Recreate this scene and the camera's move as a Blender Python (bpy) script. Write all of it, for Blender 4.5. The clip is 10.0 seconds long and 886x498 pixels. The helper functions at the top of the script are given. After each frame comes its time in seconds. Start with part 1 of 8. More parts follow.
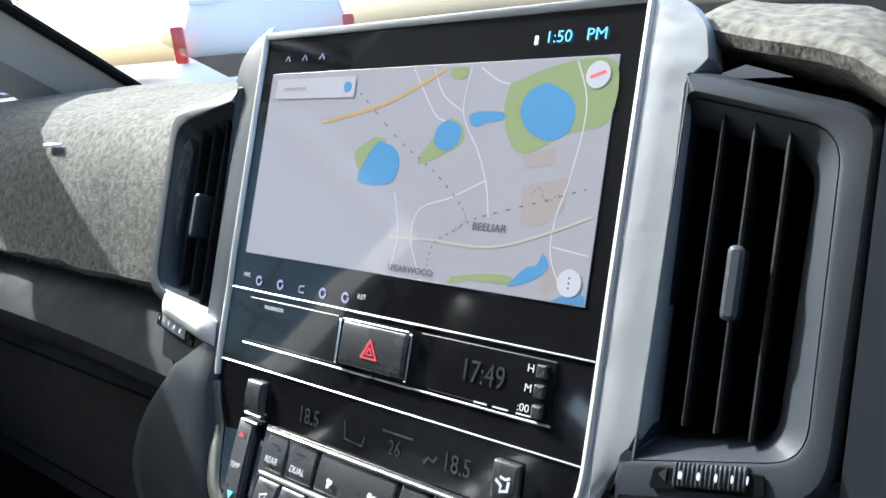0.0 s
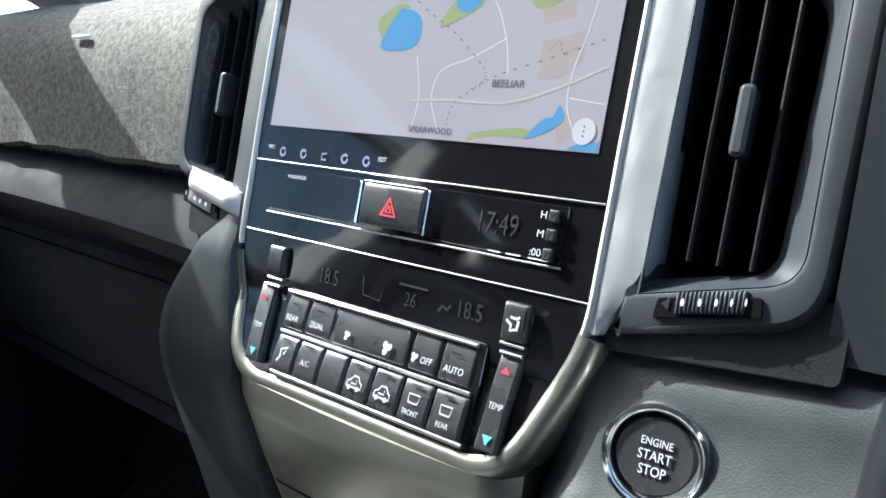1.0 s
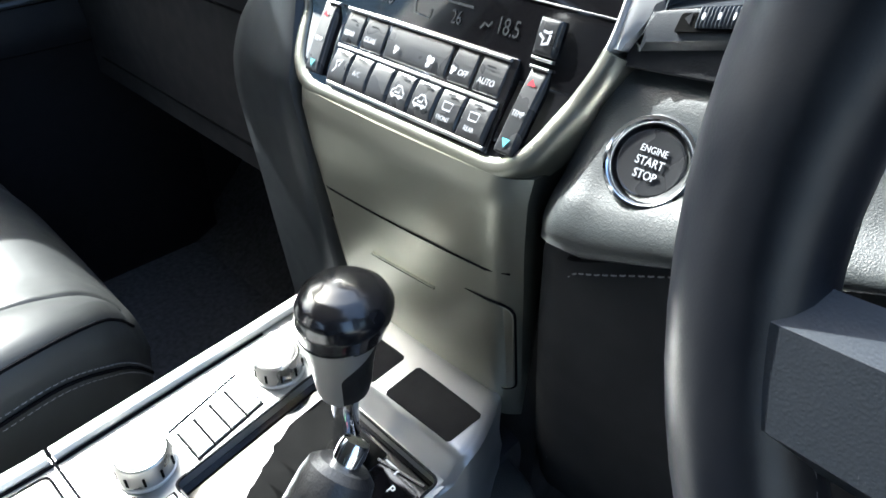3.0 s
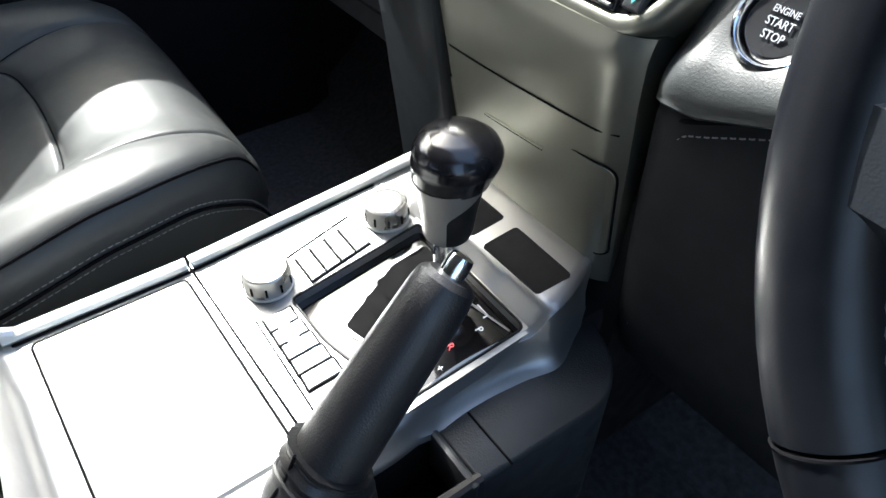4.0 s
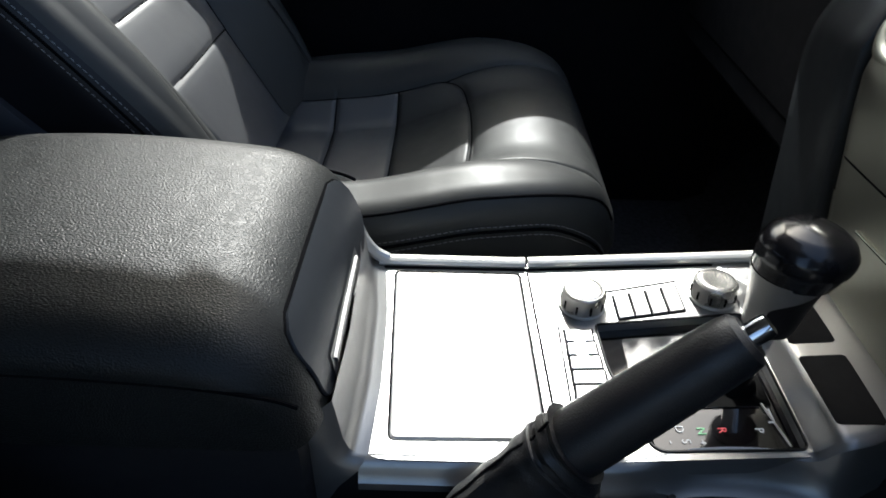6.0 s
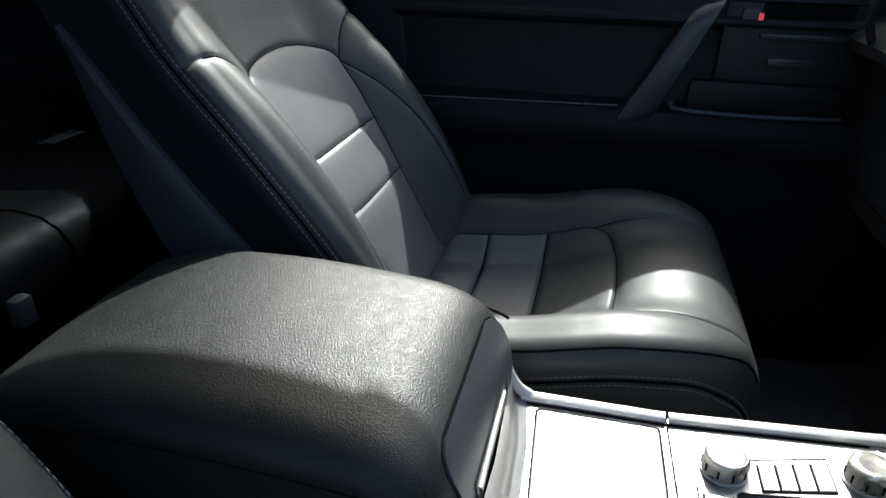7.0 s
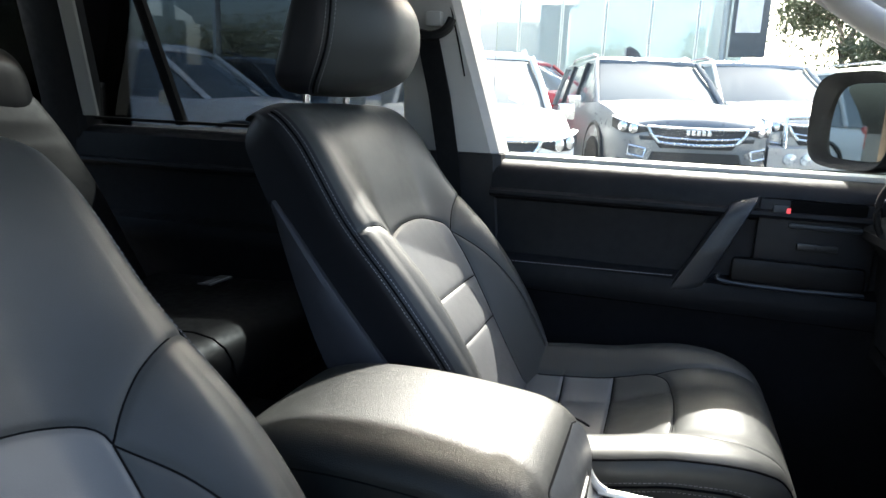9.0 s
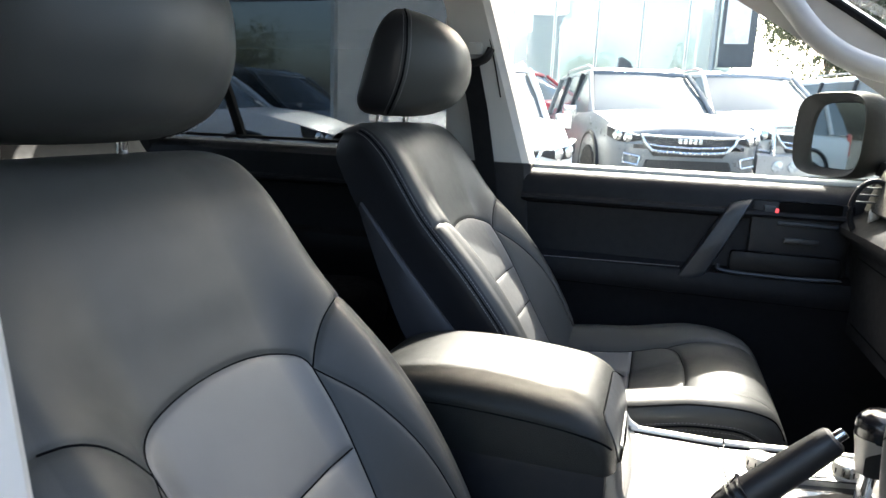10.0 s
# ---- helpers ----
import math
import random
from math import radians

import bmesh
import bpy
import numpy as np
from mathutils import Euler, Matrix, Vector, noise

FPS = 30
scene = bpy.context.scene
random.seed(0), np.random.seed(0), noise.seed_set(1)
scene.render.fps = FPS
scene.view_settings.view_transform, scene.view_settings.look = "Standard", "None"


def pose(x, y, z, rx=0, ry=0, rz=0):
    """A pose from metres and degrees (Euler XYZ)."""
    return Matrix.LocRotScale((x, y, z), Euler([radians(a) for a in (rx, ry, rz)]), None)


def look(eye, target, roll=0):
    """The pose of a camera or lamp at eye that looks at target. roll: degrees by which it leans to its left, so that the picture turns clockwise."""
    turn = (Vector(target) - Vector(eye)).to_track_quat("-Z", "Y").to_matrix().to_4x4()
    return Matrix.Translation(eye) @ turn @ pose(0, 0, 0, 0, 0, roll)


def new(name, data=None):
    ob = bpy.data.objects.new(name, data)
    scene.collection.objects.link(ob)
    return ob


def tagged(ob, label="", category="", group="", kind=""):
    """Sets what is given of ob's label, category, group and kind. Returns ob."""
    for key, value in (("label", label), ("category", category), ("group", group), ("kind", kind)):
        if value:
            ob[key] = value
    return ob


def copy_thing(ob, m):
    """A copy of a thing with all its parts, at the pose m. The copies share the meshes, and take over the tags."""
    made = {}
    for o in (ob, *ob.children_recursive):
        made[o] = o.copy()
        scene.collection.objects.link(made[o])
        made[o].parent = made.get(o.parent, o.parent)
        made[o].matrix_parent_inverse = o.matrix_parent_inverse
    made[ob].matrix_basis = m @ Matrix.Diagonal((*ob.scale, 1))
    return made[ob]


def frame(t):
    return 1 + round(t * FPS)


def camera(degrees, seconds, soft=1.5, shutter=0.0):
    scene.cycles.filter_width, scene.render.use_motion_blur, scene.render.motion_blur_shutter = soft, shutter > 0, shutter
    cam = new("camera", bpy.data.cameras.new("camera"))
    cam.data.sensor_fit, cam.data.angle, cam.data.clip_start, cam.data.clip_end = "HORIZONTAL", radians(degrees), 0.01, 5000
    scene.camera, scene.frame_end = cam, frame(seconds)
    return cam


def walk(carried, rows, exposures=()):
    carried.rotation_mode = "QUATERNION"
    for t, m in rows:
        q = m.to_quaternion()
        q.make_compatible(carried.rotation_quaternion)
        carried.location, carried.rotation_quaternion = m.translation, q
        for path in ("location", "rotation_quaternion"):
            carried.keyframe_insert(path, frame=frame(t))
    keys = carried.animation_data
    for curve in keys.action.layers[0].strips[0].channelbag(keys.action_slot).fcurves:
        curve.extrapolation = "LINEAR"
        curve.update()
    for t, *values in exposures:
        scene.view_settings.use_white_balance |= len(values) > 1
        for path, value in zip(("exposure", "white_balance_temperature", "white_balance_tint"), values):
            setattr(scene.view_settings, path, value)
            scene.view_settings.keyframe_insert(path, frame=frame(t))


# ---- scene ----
cam = camera(67.15, 10.0, shutter=0.15)
PATH = [
    (0, (0.2134, -0.2369, 0.9335), (-0.8997, 1.3118, 0.3314), -4.88),
    (0.5, (0.2156, -0.2527, 0.9063), (-0.9075, 1.2827, 0.2888), -4.34),
    (1, (0.2257, -0.2634, 0.8891), (-0.9053, 1.2258, 0.1797), -3.66),
    (1.5, (0.2369, -0.2623, 0.8781), (-0.8896, 1.1653, 0.0458), -2.44),
    (2, (0.2506, -0.2703, 0.8692), (-0.8720, 1.0835, -0.0830), -1.32),
    (2.5, (0.2662, -0.2799, 0.8654), (-0.8644, 0.9857, -0.1929), -0.59),
    (2.7, (0.2716, -0.2848, 0.8596), (-0.8645, 0.9409, -0.2391), -0.24),
    (3.8, (0.2979, -0.3219, 0.8414), (-0.8846, 0.5809, -0.4952), 0.12),
    (4, (0.3047, -0.3287, 0.8417), (-0.8833, 0.5073, -0.5329), 0.26),
    (4.5, (0.3288, -0.3243, 0.8428), (-0.9154, 0.3444, -0.5732), -0.16),
    (5, (0.3461, -0.3281, 0.8410), (-1.0007, 0.1201, -0.5680), -1.33),
    (5.5, (0.3592, -0.3331, 0.8333), (-1.1147, -0.0804, -0.4948), -0.15),
    (6, (0.3732, -0.3504, 0.8435), (-1.2398, -0.3651, -0.3389), 1.33),
    (6.2, (0.3795, -0.3541, 0.8488), (-1.2667, -0.4772, -0.2803), 0.94),
    (7.3, (0.4227, -0.3741, 0.8945), (-1.3532, -0.8449, 0.1043), 1.63),
    (7.5, (0.4340, -0.3717, 0.9010), (-1.3609, -0.8693, 0.1725), 2.00),
    (8, (0.4764, -0.3601, 0.9195), (-1.3529, -0.9292, 0.3453), 2.32),
    (8.5, (0.5487, -0.3534, 0.9250), (-1.2968, -0.9801, 0.4762), 2.19),
    (9, (0.6562, -0.3707, 0.9289), (-1.1984, -0.9901, 0.5085), 2.39),
    (9.5, (0.7901, -0.3970, 0.9398), (-1.0710, -1.0029, 0.5287), 2.18),
    (10, (0.9111, -0.4084, 0.9443), (-0.9561, -1.0056, 0.5482), 2.28),
]
walk(cam, [(t, look(eye, target, roll)) for t, eye, target, roll in PATH], [(0, 2.1, 5750, 4), (1, 2.2, 5750, 4), (2.5, 2.7, 5750, 4), (4, 2.4, 6000, 7.5), (5, 1.75, 6000, 7.5), (5.5, 1.3, 6000, 7.5), (6, 0.95, 6000, 7.5), (7.5, 1.75, 6000, 6), (8, 2.05, 6100, 6), (8.5, 2.3, 6350, 7), (9, 2.42, 6450, 7.5), (10, 2.65, 6650, 8)])

# ---- light ----
SUN = Vector((-1.0, -0.03, 0.88)).normalized()
world = bpy.data.worlds.new("sky")
scene.world = world
world.use_nodes = True
wn = world.node_tree.nodes
sky = wn.new("ShaderNodeTexSky")
sky.sky_type, sky.sun_disc = "NISHITA", False
sky.dust_density, sky.ozone_density = 5.0, 0.6
sky.sun_elevation = math.asin(SUN.z)
sky.sun_rotation = math.atan2(SUN.x, SUN.y)
world.node_tree.links.new(sky.outputs[0], wn["Background"].inputs[0])
wn["Background"].inputs[1].default_value = 0.15
lamp = bpy.data.lights.new("sun", "SUN")
lamp.energy, lamp.angle, lamp.color = 3.8, radians(0.55), (1.0, 0.96, 0.88)
new("sun", lamp).matrix_world = look(SUN * 30, (0, 0, 0))

# ---- materials ----


def mat(name, color, rough=0.5, metal=0.0, coat=0.0, grain=0.0, grain_scale=400.0, mottle=0.12, mottle_scale=9.0, kind="noise", spec=0.5, rough_var=0.08, aniso=0.0):
    """A surface with mottled tone at a large scale and fine relief at a small one."""
    m = bpy.data.materials.new(name)
    m.use_nodes = True
    nt = m.node_tree
    b = nt.nodes["Principled BSDF"]
    tc = nt.nodes.new("ShaderNodeTexCoord")
    n1 = nt.nodes.new("ShaderNodeTexNoise")
    n1.inputs["Scale"].default_value, n1.inputs["Detail"].default_value = mottle_scale, 5
    nt.links.new(tc.outputs["Object"], n1.inputs["Vector"])
    ramp = nt.nodes.new("ShaderNodeMapRange")
    ramp.inputs["From Min"].default_value, ramp.inputs["From Max"].default_value = 0.3, 0.7
    ramp.inputs["To Min"].default_value, ramp.inputs["To Max"].default_value = 1 - mottle, 1 + mottle
    nt.links.new(n1.outputs["Fac"], ramp.inputs["Value"])
    mul = nt.nodes.new("ShaderNodeVectorMath")
    mul.operation = "SCALE"
    mul.inputs[0].default_value = color[:3]
    nt.links.new(ramp.outputs[0], mul.inputs["Scale"])
    nt.links.new(mul.outputs[0], b.inputs["Base Color"])
    r2 = nt.nodes.new("ShaderNodeMapRange")
    r2.inputs["From Min"].default_value, r2.inputs["From Max"].default_value = 0.3, 0.7
    r2.inputs["To Min"].default_value, r2.inputs["To Max"].default_value = max(0.01, rough - rough_var), min(1, rough + rough_var)
    n3 = nt.nodes.new("ShaderNodeTexNoise")
    n3.inputs["Scale"].default_value = mottle_scale * 6
    nt.links.new(tc.outputs["Object"], n3.inputs["Vector"])
    nt.links.new(n3.outputs["Fac"], r2.inputs["Value"])
    nt.links.new(r2.outputs[0], b.inputs["Roughness"])
    b.inputs["Metallic"].default_value = metal
    b.inputs["Specular IOR Level"].default_value = spec
    b.inputs["Coat Weight"].default_value = coat
    b.inputs["Coat Roughness"].default_value = 0.06
    if grain:
        if kind == "noise":
            n2 = nt.nodes.new("ShaderNodeTexNoise")
            n2.inputs["Detail"].default_value = 3
            out = n2.outputs["Fac"]
        else:
            n2 = nt.nodes.new("ShaderNodeTexVoronoi")
            n2.feature = "SMOOTH_F1"
            out = n2.outputs["Distance"]
        n2.inputs["Scale"].default_value = grain_scale
        nt.links.new(tc.outputs["Object"], n2.inputs["Vector"])
        bump = nt.nodes.new("ShaderNodeBump")
        bump.inputs["Strength"].default_value = grain
        bump.inputs["Distance"].default_value = 0.0006
        nt.links.new(out, bump.inputs["Height"])
        nt.links.new(bump.outputs[0], b.inputs["Normal"])
    return m


def glowing(name, color, strength, rough=0.3):
    m = mat(name, [c * 0.3 for c in color], rough, mottle=0.02)
    b = m.node_tree.nodes["Principled BSDF"]
    b.inputs["Emission Color"].default_value = (*color, 1)
    b.inputs["Emission Strength"].default_value = strength
    return m


def glass(name, tint, ior=1.45, rough=0.0):
    """A thin pane: sees through by its tint, with a Fresnel gloss."""
    m = bpy.data.materials.new(name)
    m.use_nodes = True
    nt = m.node_tree
    nt.nodes.remove(nt.nodes["Principled BSDF"])
    tr, gl, mix, fr = (nt.nodes.new("ShaderNode" + k) for k in ("BsdfTransparent", "BsdfGlossy", "MixShader", "Fresnel"))
    tr.inputs[0].default_value = (*tint, 1)
    gl.inputs["Roughness"].default_value = rough
    fr.inputs["IOR"].default_value = ior
    nt.links.new(fr.outputs[0], mix.inputs[0])
    nt.links.new(tr.outputs[0], mix.inputs[1])
    nt.links.new(gl.outputs[0], mix.inputs[2])
    nt.links.new(mix.outputs[0], nt.nodes["Material Output"].inputs["Surface"])
    return m


LEATHER = mat("leather_black", (0.044, 0.046, 0.045), 0.46, grain=0.14, grain_scale=1300, kind="voronoi", mottle=0.05, spec=0.34, rough_var=0.04)
LEATHER_INSET = mat("leather_inset", (0.098, 0.101, 0.105), 0.46, grain=0.14, grain_scale=1100, kind="voronoi", mottle=0.05, rough_var=0.04)
LEATHER_COARSE = mat("leather_coarse", (0.013, 0.0145, 0.014), 0.46, grain=0.70, grain_scale=900, kind="voronoi", mottle=0.10, mottle_scale=14, rough_var=0.05, spec=0.34)
WHEEL_LEATHER = mat("wheel_leather", (0.006, 0.007, 0.010), 0.38, grain=0.04, grain_scale=1600, kind="voronoi", mottle=0.08, spec=0.40)
# vinyl, also darkened to stand in for shade on the seat sides
VINYL_SHADED = mat("side_vinyl_shaded", (0.017, 0.017, 0.0205), 0.42, grain=0.14, grain_scale=1300, kind="voronoi", mottle=0.06, spec=0.40, rough_var=0.04)
BRAKE_LEATHER = mat("brake_leather", (0.020, 0.020, 0.021), 0.42, grain=0.32, grain_scale=1000, kind="voronoi", mottle=0.12)
KNOB_BLACK = mat("knob_black", (0.010, 0.010, 0.012), 0.2, coat=0.3, mottle=0.15)
SMOKED = mat("smoked_metal", (0.40, 0.40, 0.41), 0.10, metal=0.95, mottle=0.04)
SILVER_DECK = mat("silver_deck", (0.36, 0.36, 0.355), 0.36, metal=0.85, mottle=0.03, mottle_scale=25, rough_var=0.03)
HUMP = mat("hump_grain", (0.030, 0.034, 0.035), 0.44, grain=0.25, grain_scale=1500, kind="voronoi", mottle=0.1)
DOOR_SKIN = mat("door_skin", (0.0080, 0.0084, 0.0105), 0.58, grain=0.15, grain_scale=1500, kind="voronoi", mottle=0.12, spec=0.22)
SOFT_PLASTIC = mat("soft_plastic", (0.0118, 0.0124, 0.0152), 0.52, grain=0.15, grain_scale=1500, kind="voronoi", mottle=0.12, spec=0.35)
DASH_BLACK = mat("dash_black", (0.019, 0.020, 0.022), 0.85, grain=0.2, grain_scale=1100, kind="voronoi", mottle=0.12, spec=0.12)
TRAY_SKIN = mat("tray_skin", (0.026, 0.029, 0.031), 0.44, grain=0.35, grain_scale=900, kind="voronoi", mottle=0.08, spec=0.45)
LEG_SKIN = mat("leg_skin", (0.012, 0.015, 0.018), 0.42, grain=0.10, grain_scale=1500, kind="voronoi", mottle=0.05, rough_var=0.03, spec=0.45)
COVER_PLASTIC = mat("cover_plastic", (0.050, 0.050, 0.058), 0.5, grain=0.2, grain_scale=1100, kind="voronoi", mottle=0.1)
SLATE_PLASTIC = mat("slate_plastic", (0.024, 0.028, 0.034), 0.42, grain=0.10, grain_scale=1500, kind="voronoi", mottle=0.04, rough_var=0.03)
HARD_PLASTIC = mat("hard_plastic", (0.009, 0.009, 0.010), 0.5, grain=0.2, grain_scale=1200, mottle=0.15, spec=0.25)
PIANO = mat("piano_black", (0.006, 0.006, 0.007), 0.06, coat=1.0, mottle=0.2, rough_var=0.03)
# near-black with hardly any sheen, mostly in place of shade in openings
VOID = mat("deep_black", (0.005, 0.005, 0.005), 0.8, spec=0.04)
SILVER = mat("satin_silver", (0.60, 0.60, 0.58), 0.36, metal=0.45, grain=0.06, grain_scale=900, mottle=0.04, mottle_scale=25)
BAND = mat("band_silver", (0.44, 0.45, 0.46), 0.42, metal=0.55, grain=0.03, grain_scale=1800, mottle=0.01, mottle_scale=25)
SILVER_PAD = mat("silver_paint", (0.54, 0.535, 0.52), 0.42, metal=0.1, grain=0.06, grain_scale=1200, mottle=0.03, mottle_scale=25)
CHAMPAGNE = mat("champagne_metal", (0.275, 0.275, 0.235), 0.37, metal=0.92, mottle=0.03, mottle_scale=20, rough_var=0.015)
KNOB_SHELL = mat("knob_shell", (0.36, 0.355, 0.34), 0.36, metal=0.75, mottle=0.04)
CAP_METAL = mat("spun_cap", (0.60, 0.59, 0.56), 0.24, metal=0.95, mottle=0.02, mottle_scale=30, rough_var=0.01)
KNOB_METAL = mat("knob_metal", (0.50, 0.49, 0.46), 0.3, metal=0.95, mottle=0.04)
CHROME = mat("chrome", (0.85, 0.86, 0.88), 0.09, metal=1.0, mottle=0.02, rough_var=0.03)
FACIA_LINE = mat("facia_line", (0.30, 0.30, 0.30), 0.34, metal=0.9, mottle=0.02)
LINE_METAL = mat("bright_line", (0.8, 0.8, 0.8), 0.22, metal=0.9, mottle=0.02)
DASH_MAT = mat("dash_carpet", (0.125, 0.121, 0.108), 0.95, grain=0.9, grain_scale=520, mottle=0.40, mottle_scale=210, spec=0.1)
CARPET = mat("floor_carpet", (0.080, 0.078, 0.080), 0.95, grain=0.8, grain_scale=700, mottle=0.3, mottle_scale=120, spec=0.1)
PILLAR = mat("pillar_grey", (0.46, 0.455, 0.44), 0.6, grain=0.25, grain_scale=700, mottle=0.06)
HEADLINER = mat("headliner_cloth", (0.42, 0.415, 0.40), 0.9, grain=0.4, grain_scale=600, mottle=0.06)
RUBBER = mat("black_rubber", (0.010, 0.010, 0.011), 0.85, mottle=0.2, spec=0.15)
BENCH_LEATHER = mat("bench_leather", (0.012, 0.012, 0.013), 0.46, grain=0.10, grain_scale=1200, kind="voronoi", mottle=0.1, spec=0.25)
THREAD = mat("grey_thread", (0.22, 0.22, 0.23), 0.8, mottle=0.1)
SEAM = mat("dark_seam", (0.006, 0.006, 0.007), 0.9, spec=0.02)
BUTTON = mat("button_black", (0.030, 0.031, 0.033), 0.3, mottle=0.1, coat=0.15)
# print colours with a faint glow, also on marks with no lamp behind
PRINT = glowing("white_print_glow", (0.85, 0.86, 0.88), 0.16)
PRINT_DIM = glowing("dim_segments", (0.085, 0.09, 0.10), 0.010)
PRINT_RED = glowing("red_print_glow", (0.95, 0.10, 0.12), 0.2)
PRINT_CYAN = glowing("cyan_print_glow", (0.25, 0.80, 0.85), 0.15)
PRINT_GREEN = glowing("green_print_glow", (0.35, 0.85, 0.45), 0.15)
PRINT_BLUE = glowing("blue_print", (0.16, 0.55, 0.85), 0.32)
WINDOW = glass("clear_glass", (0.93, 0.96, 0.95), ior=1.2)
WINDSCREEN = glass("windscreen_glass", (0.93, 0.96, 0.95), ior=1.12)
TINT_LIGHT = glass("light_tint", (0.55, 0.57, 0.57))
TINT = glass("tinted_glass", (0.30, 0.32, 0.33))
SCREEN = {k: glowing("screen_" + k, c, s * 0.095, 0.05) for k, c, s in (
    ("land", (0.57, 0.55, 0.61), 0.50), ("road", (0.82, 0.81, 0.88), 0.62), ("water", (0.16, 0.42, 0.76), 0.6),
    ("park", (0.44, 0.52, 0.27), 0.5), ("earth", (0.57, 0.50, 0.49), 0.52), ("highway", (0.75, 0.52, 0.24), 0.55),
    ("lane", (0.70, 0.66, 0.58), 0.55), ("rail", (0.22, 0.20, 0.24), 0.4), ("card", (0.72, 0.70, 0.77), 0.56), ("bar", (0.02, 0.02, 0.025), 0.3), ("icon", (0.50, 0.50, 0.75), 0.9))}

for m in SCREEN.values():
    m.node_tree.nodes["Principled BSDF"].inputs["Coat Weight"].default_value = 1.0
    m.node_tree.nodes["Principled BSDF"].inputs["Coat Roughness"].default_value = 0.03

# ---- mesh helpers ----


def part(name, bm, material, parent=None, label="", smooth=True):
    """Links a bmesh as one mesh object under a thing or a part."""
    me = bpy.data.meshes.new(name)
    bmesh.ops.recalc_face_normals(bm, faces=bm.faces[:])
    bm.to_mesh(me)
    bm.free()
    me.materials.append(material)
    if smooth:
        me.polygons.foreach_set("use_smooth", [True] * len(me.polygons))
        me.set_sharp_from_angle(angle=radians(35))
    ob = new(name, me)
    if parent:
        ob.parent = parent
        ob.matrix_parent_inverse = parent.matrix_world.inverted() if parent.type != "EMPTY" else Matrix.Translation(-Vector(parent.location))
    if label:
        ob["label"] = label
    return ob


def thing(name, at, label, category, group="", kind=""):
    e = new(name)
    e.location = at
    e.empty_display_size = 0.05
    return tagged(e, label, category, group, kind)


def mesh_part(name, verts, faces, material, parent=None, label="", angle=40):
    me = bpy.data.meshes.new(name)
    me.from_pydata([tuple(v) for v in verts], [], faces)
    me.materials.append(material)
    me.polygons.foreach_set("use_smooth", [True] * len(me.polygons))
    me.validate()
    me.set_sharp_from_angle(angle=radians(angle))
    ob = new(name, me)
    if parent:
        ob.parent = parent
        ob.matrix_parent_inverse = Matrix.Translation(-Vector(parent.location)) if parent.type == "EMPTY" else Matrix.Identity(4)
    if label:
        ob["label"] = label
    return ob


def box(c, s, bevel=0.0, m=None, seg=2, bm=None):
    """A box of centre c and size s, with rounded edges."""
    own = bmesh.new()
    bmesh.ops.create_cube(own, size=1.0, matrix=Matrix.Translation(c) @ Matrix.Diagonal((*s, 1)))
    if bevel:
        bmesh.ops.bevel(own, geom=own.edges[:], offset=bevel, segments=seg, profile=0.6, affect="EDGES")
    if m is not None:
        bmesh.ops.transform(own, matrix=m, verts=own.verts[:])
    return own if bm is None else join(bm, own)


def join(bm, other):
    me = bpy.data.meshes.new("tmp")
    other.to_mesh(me)
    other.free()
    bm.from_mesh(me)
    bpy.data.meshes.remove(me)
    return bm


def skin(loops, closed=True, caps=True, bm=None):
    """A skin over loops of equally many points."""
    bm = bm or bmesh.new()
    rows = [[bm.verts.new(p) for p in loop] for loop in loops]
    n = len(rows[0])
    for a, b in zip(rows, rows[1:]):
        for i in range(n if closed else n - 1):
            j = (i + 1) % n
            bm.faces.new((a[i], a[j], b[j], b[i]))
    if caps and closed:
        bm.faces.new(rows[0][::-1])
        bm.faces.new(rows[-1])
    return bm


def tube(pts, r, n=10, bm=None, caps=True, up=(0, 0, 1), flat=1.0):
    """A tube along points; r may be one radius or one a point; flat squeezes it along up."""
    pts = [Vector(p) for p in pts]
    rs = r if isinstance(r, (list, tuple)) else [r] * len(pts)
    loops = []
    for i, p in enumerate(pts):
        d = (pts[min(i + 1, len(pts) - 1)] - pts[max(i - 1, 0)]).normalized()
        a = d.cross(Vector(up))
        if a.length < 1e-4:
            a = d.cross(Vector((1, 0, 0)))
        a.normalize()
        b = a.cross(d).normalized()
        loops.append([p + rs[i] * (math.cos(t) * a + flat * math.sin(t) * b) for t in (2 * math.pi * k / n for k in range(n))])
    return skin(loops, caps=caps, bm=bm)


def curve(pts, n=8):
    """A smooth line through points."""
    pts = [Vector(p) for p in pts]
    out = []
    for i in range(len(pts) - 1):
        p0, p1, p2, p3 = pts[max(i - 1, 0)], pts[i], pts[i + 1], pts[min(i + 2, len(pts) - 1)]
        for k in range(n):
            t = k / n
            out.append(0.5 * ((2 * p1) + (p2 - p0) * t + (2 * p0 - 5 * p1 + 4 * p2 - p3) * t * t + (3 * p1 - p0 - 3 * p2 + p3) * t ** 3))
    return out + [pts[-1]]


def revolve(profile, m, n=32, bm=None):
    """A turned body: profile of (radius, height) about m's z axis."""
    loops = [[m @ Vector((r * math.cos(2 * math.pi * k / n), r * math.sin(2 * math.pi * k / n), h)) for k in range(n)] for r, h in profile]
    return skin(loops, bm=bm)


